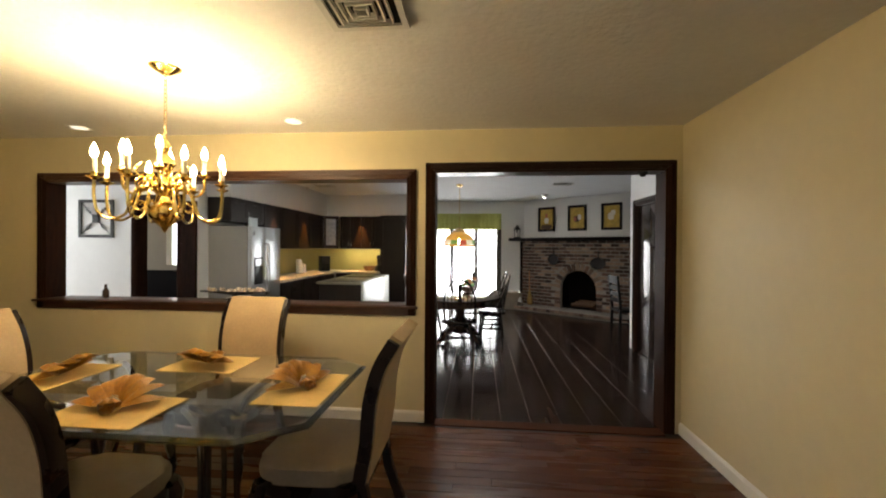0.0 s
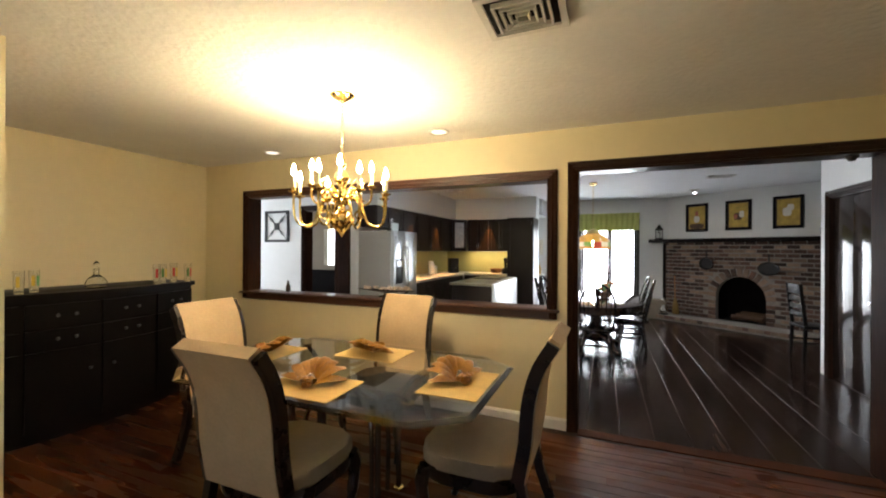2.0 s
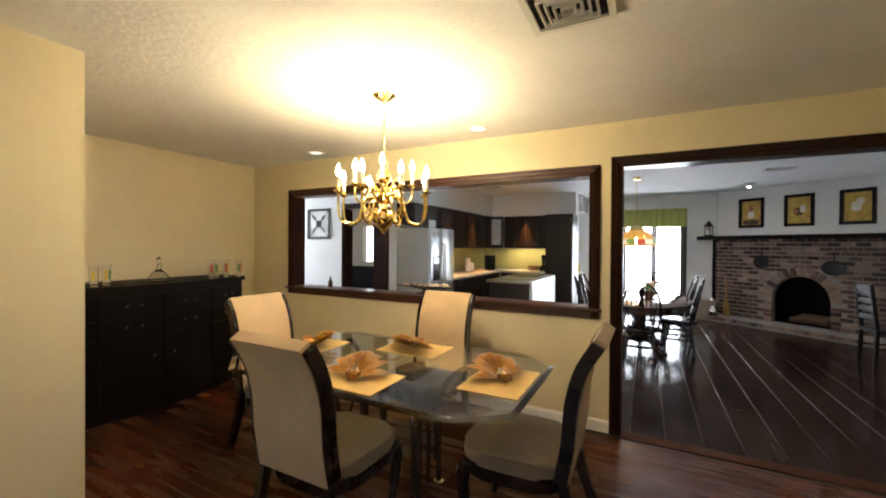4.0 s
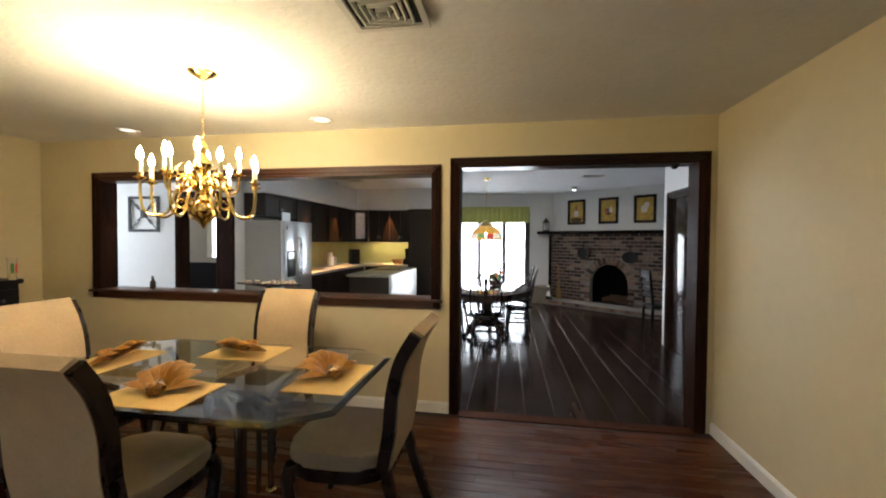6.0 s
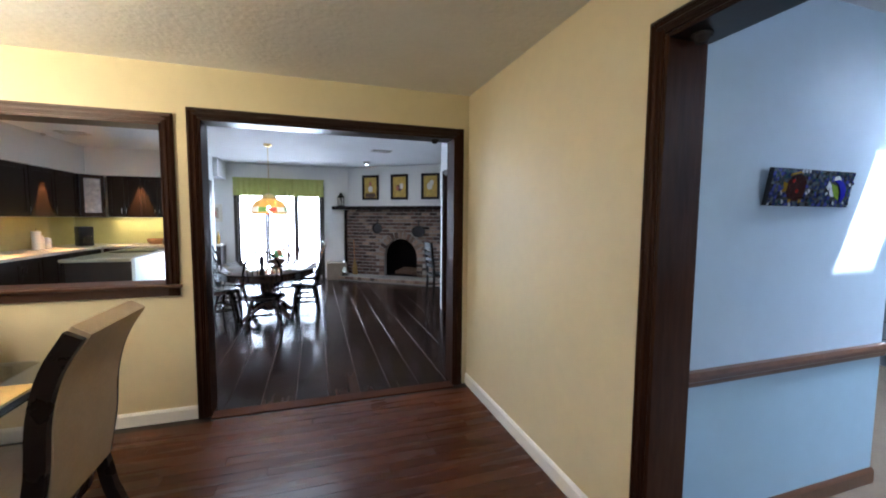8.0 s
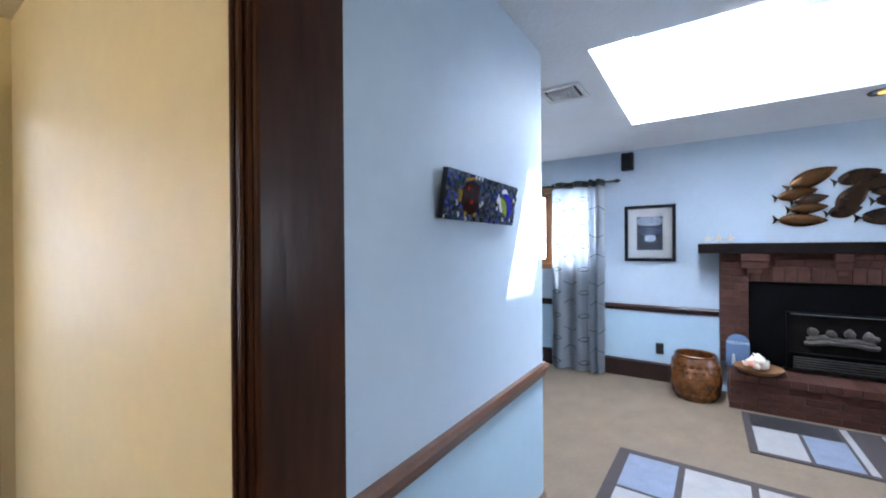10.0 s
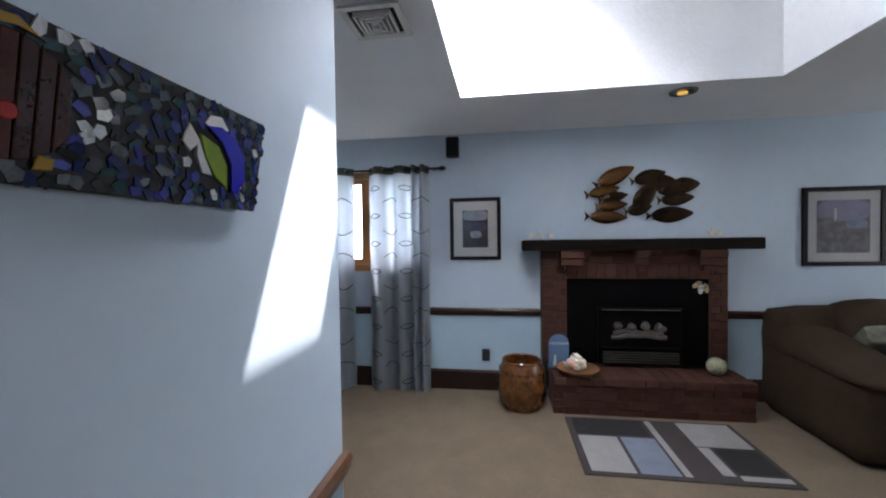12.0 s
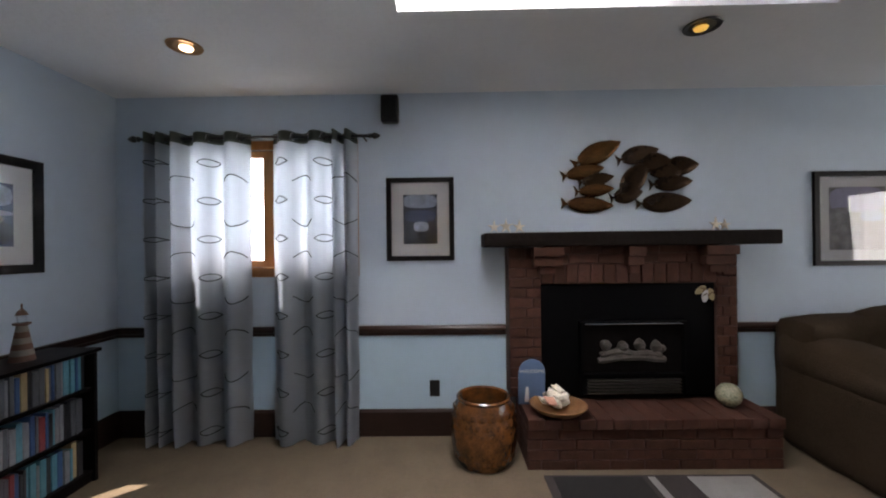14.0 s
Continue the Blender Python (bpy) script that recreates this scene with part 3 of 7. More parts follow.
def dining_chair(m):
    t = thing("dining_chair", m, "high-back dining chair in beige fabric with espresso stiles", "chair", "chairs round the glass table")
    back = curve([(0, -0.205, 0.42), (0, -0.235, 0.60), (0, -0.25, 0.78), (0, -0.29, 0.93), (0, -0.365, 1.06)], 5)
    path = [(p.y, p.z) for p in back]
    part("backrest", sweep_strip(path, -0.214, 0.214, 0.060, 0.018), CREAM, t, "beige upholstered back")
    for s in (-1, 1):
        part("back_stile", sweep_strip([(y + 0.004, z) for y, z in path[:-1]] + [(path[-1][0] + 0.012, path[-1][1] - 0.012)], s * 0.228 - 0.0135, s * 0.228 + 0.0135, 0.058, 0.008), ESPRESSO, t)
        part("rear_leg", sweep_strip([(-0.34, 0.0), (-0.29, 0.12), (-0.235, 0.27), (-0.205, 0.43)], s * 0.208 - 0.02, s * 0.208 + 0.02, 0.045, 0.006), ESPRESSO, t)
        part("front_leg", tube(curve([(s * 0.225, 0.25, 0.40), (s * 0.232, 0.27, 0.33), (s * 0.225, 0.26, 0.20), (s * 0.22, 0.245, 0.08), (s * 0.225, 0.27, 0.0)], 4), [0.036] * 5 + [0.03] * 4 + [0.022] * 4 + [0.019] * 4, 8), ESPRESSO, t)
    out = []
    for k in range(40):
        a = 2 * math.pi * k / 40
        c, s = math.cos(a), math.sin(a)
        e = 0.55
        out.append((0.262 * math.copysign(abs(c) ** e, c) * (1 + 0.06 * s), 0.04 + 0.262 * math.copysign(abs(s) ** e, s)))
    part("seat_frame", prism([(x * 0.97, y * 0.97) for x, y in out], 0.345, 0.415, 0.01), ESPRESSO, t)
    seat = prism(out, 0.412, 0.482, 0.030, 5)
    for v in seat.verts:
        if v.co.z > 0.45:
            v.co.z += 0.018 * max(0, 1 - (v.co.x / 0.27) ** 2) * max(0, 1 - ((v.co.y - 0.04) / 0.27) ** 2)
    part("seat", seat, SEATGREY, t, "taupe padded seat")
    return t


ch = dining_chair(pose(-1.41, 2.555, 0))
copy_thing(ch, pose(-0.52, 3.06, 0, 0, 0, 90))
copy_thing(ch, pose(-1.49, 3.70, 0, 0, 0, 180))
copy_thing(ch, pose(-2.33, 3.08, 0, 0, 0, -92))

TC = (-1.42, 3.08)
tb = thing("dining_table", pose(TC[0], TC[1], 0), "clear glass dining table on curved steel legs", "table")
hx, hy, c1, c2 = 0.94, 0.575, 0.22, 0.17
top = [(-hx + c1, -hy), (hx - c1, -hy), (hx, -hy + c2), (hx, hy - c2), (hx - c1, hy), (-hx + c1, hy), (-hx, hy - c2), (-hx, -hy + c2)]
bm = bmesh.new()
loops = [[bm.verts.new((x * fx, y * fy, z)) for x, y in top] for z, fx, fy in ((0.728, 1, 1), (0.734, 1, 1), (0.742, 0.972, 0.954))]
for r, s in zip(loops, loops[1:]):
    for k in range(8):
        bm.faces.new((r[k], r[(k + 1) % 8], s[(k + 1) % 8], s[k]))
bm.faces.new(list(reversed(loops[0])))
bm.faces.new(loops[-1])
part("glass_top", bm, TABLEGLASS, tb, "clear glass top with clipped corners", smooth=False)
for sx in (-1, 1):
    for sy in (-1, 1):
        part("leg", tube(curve([(sx * 0.30, sy * 0.12, 0.0), (sx * 0.30, sy * 0.12, 0.42), (sx * 0.33, sy * 0.15, 0.60), (sx * 0.45, sy * 0.24, 0.70), (sx * 0.60, sy * 0.34, 0.715)], 6), 0.017, 10), GUNMETAL, tb)
        part("leg", tube(curve([(sx * 0.24, sy * 0.09, 0.0), (sx * 0.24, sy * 0.09, 0.36), (sx * 0.20, sy * 0.06, 0.52), (sx * 0.09, sy * 0.02, 0.60)], 6), 0.014, 10), GUNMETAL, tb)
        part("support_pad", lathe([(0.03, 0.712), (0.032, 0.727)], 16, at=(sx * 0.60, sy * 0.34, 0)), BRASS, tb, "brass glass support")
        part("foot", lathe([(0.03, 0.0), (0.03, 0.012), (0.018, 0.02)], 14, at=(sx * 0.30, sy * 0.12, 0)), BRASS, tb)


def napkin(m):
    t = thing("napkin", m, "bronze organza napkin fanned through a beaded ring", "napkin", "place settings on the glass table")

    def petal(L, w, a, lift, tip):
        bm = bmesh.new()
        rows = []
        for i in range(8):
            u = i / 7
            ww = w * math.sin(math.pi * min(1, 0.12 + u * 0.80)) ** 0.8
            y = 0.02 + L * u
            z = 0.012 + lift * math.sin(math.pi * u * 0.62) + tip * u * u
            rows.append([bm.verts.new((s * ww, y, z + 0.022 * (1 - abs(s)) * math.sin(math.pi * u) + k * 0.002)) for k in (0, 1) for s in ((-1, -0.5, 0, 0.5, 1) if k == 0 else (1, 0.5, 0, -0.5, -1))])
        for r, s in zip(rows, rows[1:]):
            for k in range(10):
                bm.faces.new((r[k], r[(k + 1) % 10], s[(k + 1) % 10], s[k]))
        bm.faces.new(rows[0])
        bm.faces.new(list(reversed(rows[-1])))
        part("fold", bm, ORGANZA, t, m=pose(0, 0, 0.001, 0, 0, a))
    for a, L, w, lift, tip in ((-80, 0.17, 0.034, 0.02, 0.0), (-58, 0.16, 0.045, 0.05, 0.01), (-30, 0.14, 0.055, 0.07, 0.01), (-8, 0.13, 0.05, 0.085, 0.01), (14, 0.135, 0.05, 0.08, 0.01), (34, 0.14, 0.055, 0.065, 0.01), (58, 0.16, 0.045, 0.05, 0.01), (80, 0.17, 0.034, 0.02, 0.0)):
        petal(L, w, a, lift, tip)
    for a in (150, 180, 210):
        petal(0.055, 0.03, a, 0.03, 0.012)
    knot = lathe([(0.004, -0.03), (0.022, -0.024), (0.031, -0.008), (0.030, 0.010), (0.020, 0.024), (0.004, 0.028)], 12)
    for v in knot.verts:
        v.co *= 1 + 0.16 * math.sin(5 * math.atan2(v.co.y, v.co.x) + v.co.z * 60)
    part("knot", knot, ORGANZA, t, m=pose(0, -0.045, 0.031, 70, 0, 20))
    ring = tube([(0.024 * math.cos(b), 0.0, 0.026 + 0.024 * math.sin(b)) for b in [2 * math.pi * k / 14 for k in range(15)]], 0.006, 6)
    part("napkin_ring", ring, SILVER, t, "silver beaded ring")
    for k in range(6):
        b = 2 * math.pi * k / 6
        part("bead", lathe([(0.001, -0.006), (0.005, -0.004), (0.0065, 0), (0.005, 0.004), (0.001, 0.006)], 8, at=(0.013 * math.cos(b), 0.004, 0.052 + 0.006 * math.sin(b))), SILVER, t)
    return t


first = None
for x, y, a, na in ((-1.38, 2.72, 0, 12), (-0.68, 3.07, 90, 60), (-1.42, 3.40, 180, 170), (-2.09, 3.10, -90, -80)):
    bm = bbox(-0.225, 0.225, -0.16, 0.16, 0, 0.004, 0.0015, 1)
    single("placemat", bm, MAT, pose(x, y, 0.7428, 0, 0, a), "tan woven placemat on the glass table", "placemat", "place settings on the glass table", smooth=False)
    mm = pose(x, y, 0.7475, 0, 0, na)
    first = copy_thing(first, mm) if first else napkin(mm)

# sideboard
sb = thing("sideboard", pose(-4.43, 3.0, 0), "black stained bow-front sideboard with small metal knobs", "sideboard")
Lh, D0, BOW = 0.90, 0.44, 0.20


def bow(extra, z0, z1, s0=-1.0, s1=1.0, inset=0.0, bevel=0.0):
    n = 18
    pts = [(D0 + BOW * (1 - s * s) + extra, s * (Lh + extra * 0.6)) for s in [s0 + (s1 - s0) * k / n for k in range(n + 1)]]
    if inset:
        base = [(x - inset, y) for x, y in pts]
        return prism(pts + list(reversed(base)), z0, z1, bevel)
    return prism([(0, pts[0][1])] + pts + [(0, pts[-1][1])], z0, z1, bevel)


part("body", bow(0.0, 0.07, 1.07), BLACKWOOD, sb)
part("plinth", bow(-0.03, 0.0, 0.069), BLACKWOOD, sb)
part("top", bow(0.03, 1.071, 1.115, bevel=0.008), BLACKWOOD, sb, "moulded black top")
KNOB = material("dark_pewter_knob", (0.10, 0.10, 0.10), 0.3, 1.0)
for c0, c1 in ((-0.98, -0.52), (-0.49, -0.01), (0.01, 0.49), (0.52, 0.98)):
    for z0, z1, kind in ((0.86, 1.03, "drawer"), (0.70, 0.84, "drawer"), (0.10, 0.68, "door")):
        fr = part(kind, bow(0.012, z0, z1, c0, c1, 0.011), BLACKWOOD, sb)
        s = (c0 + c1) / 2 if kind == "drawer" else (c1 - 0.08 if c0 < 0 and c0 > -0.6 or c0 > 0.5 else c0 + 0.08)
        for ds in ((-0.06, 0.06) if kind == "drawer" else (0,)):
            s2 = s + ds
            x = D0 + BOW * (1 - s2 * s2) + 0.012
            part("knob", lathe([(0.005, 0), (0.006, 0.012), (0.013, 0.02), (0.011, 0.028), (0.003, 0.031)], 12), KNOB, fr, m=pose(x, s2 * Lh, (z0 + z1) / 2 if kind == "drawer" else 0.5, 0, 90, 0))
RED = material("red_paint_decoration", (0.6, 0.05, 0.04), 0.4)
GRN = material("green_paint_decoration", (0.10, 0.25, 0.06), 0.4)
YEL = material("yellow_paint_decoration", (0.7, 0.5, 0.06), 0.4)


def tumbler(m, deco, h):
    t = thing("tumbler", m, "clear drinking glass with a painted motif, on the sideboard", "glass", "glasses on the sideboard")
    part("glass", lathe([(0.026, 0.0), (0.027, 0.01), (0.032, h), (0.030, h), (0.0255, 0.012)], 18), CLEAR, t)
    for k, dm in enumerate(deco):
        a = radians(-30 + 50 * k)
        bm = bbox(-0.010, 0.010, -0.001, 0.001, h * 0.3, h * 0.75, 0.0008, 1)
        part("motif", bm, dm, t, m=pose(0.0318 * math.cos(a), 0.0318 * math.sin(a), 0, 0, 0, math.degrees(a) + 90))
    return t


ZS = 1.116
for y, deco, h in ((3.50, (RED,), 0.19), (3.60, (GRN, YEL), 0.185), (3.70, (RED, YEL), 0.195), (3.80, (GRN, RED), 0.185), (2.66, (YEL, GRN), 0.17), (2.55, (YEL,), 0.17)):
    tumbler(pose(-3.95 + 0.05 * math.sin(40 * y), y, ZS), deco, h)
dec = thing("decanter", pose(-3.92, 3.03, ZS), "clear cut-glass decanter with a stopper", "decanter")
part("bottle", lathe([(0.06, 0.0), (0.072, 0.012), (0.075, 0.05), (0.055, 0.085), (0.02, 0.115), (0.017, 0.15), (0.024, 0.165), (0.018, 0.166), (0.012, 0.15), (0.014, 0.118), (0.05, 0.08), (0.068, 0.05), (0.066, 0.016)], 20), CLEAR, dec)
part("stopper", lathe([(0.010, 0.155), (0.012, 0.17), (0.022, 0.19), (0.018, 0.215), (0.005, 0.228)], 14), CLEAR, dec)

# ceiling things of the dining room
VENTW = material("white_enamel_vent", (0.62, 0.60, 0.56), 0.4, vary=0.05)
# Dark plate behind the vent slats, painted as the shade of a duct.
VOID = material("duct_shade", (0.02, 0.02, 0.02), 0.9, vary=0.2)


def ceiling_vent(m, w, d, label):
    t = thing("ceiling_vent", m, label, "vent")
    part("backing", bbox(-w / 2 + 0.01, w / 2 - 0.01, -d / 2 + 0.01, d / 2 - 0.01, -0.004, -0.001), VOID, t)
    fr = bmesh.new()
    for b in ((-w / 2, w / 2, -d / 2, -d / 2 + 0.028), (-w / 2, w / 2, d / 2 - 0.028, d / 2), (-w / 2, -w / 2 + 0.028, -d / 2 + 0.028, d / 2 - 0.028), (w / 2 - 0.028, w / 2, -d / 2 + 0.028, d / 2 - 0.028)):
        box(fr, *b, -0.016, -0.0045)
    part("frame", fr, VENTW, t, smooth=False)
    for k in range(1, 5):
        f = 1 - k * 0.2
        a, b = (w / 2 - 0.03) * f, (d / 2 - 0.03) * f
        for x0, x1, y0, y1 in ((-a, a, b - 0.008, b), (-a, a, -b, -b + 0.008), (-a, -a + 0.008, -b + 0.008, b - 0.008), (a - 0.008, a, -b + 0.008, b - 0.008)):
            part("slat", bbox(x0, x1, y0, y1, -0.024 - 0.002 * k, -0.005), VENTW, t, smooth=False)
    return t


ceiling_vent(pose(-0.28, 2.70, H), 0.34, 0.31, "white square louvred ceiling vent")


def can_light(m, rim, lamp_mat, label, bulb=None):
    t = thing("recessed_light", m, label, "light", "recessed ceiling lights")
    part("rim", lathe([(0.062, -0.003), (0.085, -0.008), (0.09, -0.001)], 28, cap=False), rim, t)
    part("reflector", lathe([(0.064, -0.003), (0.05, -0.0015), (0.002, -0.001)], 28), lamp_mat, t)
    if bulb:
        part("bulb", lathe([(0.034, -0.0035), (0.030, -0.012), (0.002, -0.018)], 20), bulb, t, "glowing reflector bulb", m=pose(0.012, 0, 0))
    return t


# Faint emission put in for the bright crescents on these two reflectors.
GLOWCAN = material("reflector_with_glow", (0.8, 0.77, 0.70), 0.3, emit=(1.0, 0.93, 0.8), strength=0.4)
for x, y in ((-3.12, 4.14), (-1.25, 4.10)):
    can_light(pose(x, y, H), VENTW, GLOWCAN, "white rimmed recessed ceiling light, glow for its bright crescent")

# on the sill of the pass-through
SHELL = material("seashell", (0.62, 0.50, 0.38), 0.5, vary=0.3, scale=20)
DISH = material("dark_bronze_dish", (0.03, 0.022, 0.016), 0.35, 0.3)
td = thing("shell_dish", pose(-1.98, 4.49, PT[2] + 0.021), "dark footed dish heaped with pale seashells", "dish")
bm = lathe([(0.07, 0.0), (0.075, 0.012), (0.02, 0.025), (0.02, 0.045), (0.10, 0.055), (0.26, 0.075), (0.265, 0.083), (0.10, 0.066), (0.01, 0.06)], 36)
bm.transform(Matrix.Diagonal((1.25, 0.32, 1, 1)))
part("dish", bm, DISH, td)
for k in range(26):
    x, y = random.uniform(-0.27, 0.27), random.uniform(-0.05, 0.05)
    r = random.uniform(0.014, 0.026)
    part("seashell", lathe([(0.002, -r * 0.6), (r * 0.7, -r * 0.4), (r, 0), (r * 0.55, r * 0.5), (0.002, r * 0.9)], 9), SHELL, td, m=pose(x, y, 0.086 + random.uniform(0, 0.012), random.uniform(-70, 70), random.uniform(-70, 70), random.uniform(0, 360)))
BOTTLE = material("brown_glazed_bottle", (0.05, 0.025, 0.015), 0.25, vary=0.3)
single("small_bottle", lathe([(0.022, 0), (0.026, 0.02), (0.026, 0.065), (0.012, 0.09), (0.010, 0.12), (0.014, 0.125)], 16), BOTTLE, pose(-3.24, 4.49, PT[2] + 0.0205), "small brown glazed bottle on the dark sill", "bottle")


# ---- kitchen things ----
BLACKCAB = material("black_brown_cabinet", (0.014, 0.008, 0.006), 0.4, vary=0.3, scale=6, stretch=(1, 1, 0.2), spec=0.3)
STEEL = material("stainless_panel", (0.56, 0.58, 0.60), 0.3, 0.9, vary=0.05, scale=4)
FRIDGESIDE = material("grey_fridge_side", (0.36, 0.36, 0.35), 0.45, vary=0.05, scale=3)
COUNTER = material("cream_countertop", (0.60, 0.57, 0.50), 0.3, vary=0.1, scale=14)
PALE = material("pale_panel", (0.62, 0.68, 0.70), 0.3, vary=0.06, scale=4)
SPLASH = material("yellow_green_backsplash", (0.50, 0.46, 0.20), 0.4, vary=0.08, scale=5)
BLACKP = material("black_plastic", (0.010, 0.010, 0.011), 0.35, spec=0.3)
PAPER = material("white_paper", (0.8, 0.8, 0.78), 0.8, vary=0.04)
VOIDFIRE = material("sooty_firebox", (0.006, 0.005, 0.005), 0.95, vary=0.4, spec=0.05)


def cabinet(name, m, w, d, z0, z1, doors, label, glassy=False, group="kitchen cabinets"):
    t = thing(name, m, label, "cabinet", group)
    part("body", bbox(0, w, 0.02, d, z0, z1, 0.003, 1), BLACKCAB, t, smooth=False)
    dw = w / doors
    for k in range(doors):
        x0, x1, a, b = k * dw + 0.004, (k + 1) * dw - 0.004, z0 + 0.012, z1 - 0.006
        dr = part("door", bbox(x0, x1, 0.008, 0.0195, a, b, 0.002, 1), FROST if glassy else BLACKCAB, t, smooth=False)
        fr = bmesh.new()
        s = min(0.06, (x1 - x0) * 0.25)
        for q in ((x0, x0 + s, a, b), (x1 - s, x1, a, b), (x0 + s, x1 - s, a, a + s), (x0 + s, x1 - s, b - s, b)):
            box(fr, q[0], q[1], -0.002, 0.0075, q[2], q[3])
        part("rail", fr, BLACKCAB, dr, smooth=False)
        hx0 = x1 - 0.03 if k % 2 == 0 else x0 + 0.03
        hz = a + 0.10 if z0 > 1 else b - 0.12
        part("handle", tube([(hx0, -0.002, hz - 0.04), (hx0, -0.025, hz - 0.035), (hx0, -0.025, hz + 0.035), (hx0, -0.002, hz + 0.04)], 0.005, 6), CHROME, dr, "steel bar handle")
    return t


FROST = material("leaded_frosted_glass", (0.34, 0.36, 0.42), 0.25, vary=0.3, scale=14, bump=0.4, bump_scale=50)
FX = -2.90                                   # front of the run along the side wall
for y0, w in ((7.12, 0.76), (7.89, 0.76), (8.66, 0.74)):
    cabinet("base_cabinet", pose(FX, y0, 0, 0, 0, 90), w, 0.64, 0.0, 0.88, 2, "black-brown base cabinet under the cream worktop")
for x0, w in ((-2.88, 0.48), (-2.39, 0.48)):
    cabinet("base_cabinet", pose(x0, 9.42, 0), w, 0.62, 0.0, 0.88, 1, "black-brown base cabinet under the cream worktop")
bm = bmesh.new()
box(bm, -3.545, FX + 0.025, 7.11, 10.045, 0.885, 0.925)
box(bm, FX + 0.026, -1.905, 9.395, 10.045, 0.885, 0.925)
single("worktop", bm, COUNTER, Matrix(), "cream stone worktop along two walls", "countertop", smooth=False)
bm = bmesh.new()
box(bm, -3.549, -3.54, 7.11, 10.045, 0.93, 1.41)
box(bm, -3.538, -1.905, 10.04, 10.049, 0.93, 1.41)
setting("trim_backsplash", bm, SPLASH, "yellow-green tiled backsplash", "backsplash")
UX = -3.20
cabinet("wall_cabinet", pose(UX, 6.27, 0, 0, 0, 90), 0.84, 0.34, 1.80, 2.14, 2, "black-brown wall cabinet over the fridge")
for y0 in (7.13, 7.71, 8.29, 8.87):
    cabinet("wall_cabinet", pose(UX, y0, 0, 0, 0, 90), 0.57, 0.34, 1.42, 2.14, 1, "black-brown wall cabinet lit by a small spot")
cabinet("corner_cabinet", pose(-3.18, 9.46, 0, 0, 0, 45), 0.36, 0.30, 1.42, 2.14, 1, "corner wall cabinet with a leaded glass door", glassy=True)
for x0 in (-2.90, -2.40):
    cabinet("wall_cabinet", pose(x0, 9.71, 0), 0.49, 0.33, 1.42, 2.14, 2, "black-brown wall cabinet lit by a small spot")
cabinet("pantry", pose(-1.90, 9.40, 0), 0.56, 0.645, 0.0, 2.14, 1, "tall black-brown pantry cabinet")
bm = bmesh.new()
box(bm, -3.549, UX + 0.01, 6.26, 10.049, 2.145, HK)
box(bm, UX + 0.011, -1.33, 9.70, 10.049, 2.145, HK)
setting("soffit", bm, WHITE, "white soffit above the wall cabinets", "soffit")
for x, y in ((UX + 0.012, 7.42), (UX + 0.012, 8.58)):
    single("eyeball_spot", lathe([(0.02, 0), (0.03, -0.01), (0.028, -0.03), (0.02, -0.034)], 14), VENTW, pose(x + 0.035, y, HK), "small white ceiling spot above the cabinets", "light")

fg = thing("refrigerator", pose(FX - 0.02, 6.30, 0, 0, 0, 90), "stainless side-by-side refrigerator with a dispenser", "refrigerator")
part("body", bbox(0, 0.80, 0.06, 0.64, 0.02, 1.74, 0.006), FRIDGESIDE, fg, "grey side panels")
for x0, x1 in ((0.003, 0.36), (0.366, 0.797)):
    part("door", bbox(x0, x1, 0.0, 0.055, 0.04, 1.74, 0.012), STEEL, fg, "stainless door")
for x in (0.335, 0.392):
    part("handle", tube(curve([(x, 0.0, 0.75), (x, -0.045, 0.80), (x, -0.05, 1.1), (x, -0.045, 1.45), (x, 0, 1.5)], 4), 0.011, 8), CHROME, fg)
part("dispenser", bbox(0.07, 0.29, -0.004, 0.01, 0.92, 1.30, 0.004), BLACKP, fg, "black ice and water dispenser")
part("dispenser_panel", bbox(0.09, 0.27, -0.008, -0.003, 1.18, 1.28, 0.002), STEEL, fg)
single("cutting_board", bbox(-0.01, 0.01, -0.10, 0.10, 0, 0.12, 0.005), PALE, pose(-2.98, 6.44, 1.742), "pale folded leaflet standing on the fridge", "leaflet")

ISLTOP = material("olive_grey_worktop", (0.27, 0.25, 0.18), 0.3, vary=0.2, scale=14)
isl = thing("kitchen_island", pose(-2.25, 7.0, 0), "dark kitchen island with a cream top and pale end", "island")
part("body", bbox(0.0, 0.66, 0.03, 1.75, 0.0, 0.88, 0.004), BLACKCAB, isl)
part("end_panel", bbox(0.662, 0.70, 0.03, 1.75, 0.05, 0.915, 0.006), PALE, isl, "pale glossy end panel")
part("top", bbox(-0.04, 0.66, 0.0, 1.78, 0.882, 0.92, 0.006), ISLTOP, isl, "olive-grey stone top")
part("cooktop", bbox(0.06, 0.58, 0.95, 1.66, 0.9205, 0.93, 0.004), BLACKP, isl, "black glass cooktop")
cm = thing("coffee_maker", pose(-3.15, 9.50, 0.926, 0, 0, 45), "black coffee maker on the worktop", "coffee maker")
part("body", bbox(-0.10, 0.10, -0.05, 0.13, 0, 0.33, 0.015), BLACKP, cm)
part("jug", lathe([(0.05, 0.03), (0.068, 0.06), (0.07, 0.12), (0.045, 0.17), (0.05, 0.18)], 18, at=(0, -0.09, 0)), CLEAR, cm)
pr = thing("paper_towel", pose(-3.30, 8.55, 0.926), "white paper towel roll on a stand", "paper towel")
part("roll", lathe([(0.055, 0.012), (0.055, 0.28)], 20), PAPER, pr)
part("stand", lathe([(0.075, 0.0), (0.075, 0.010), (0.006, 0.011), (0.006, 0.32)], 20), CHROME, pr)
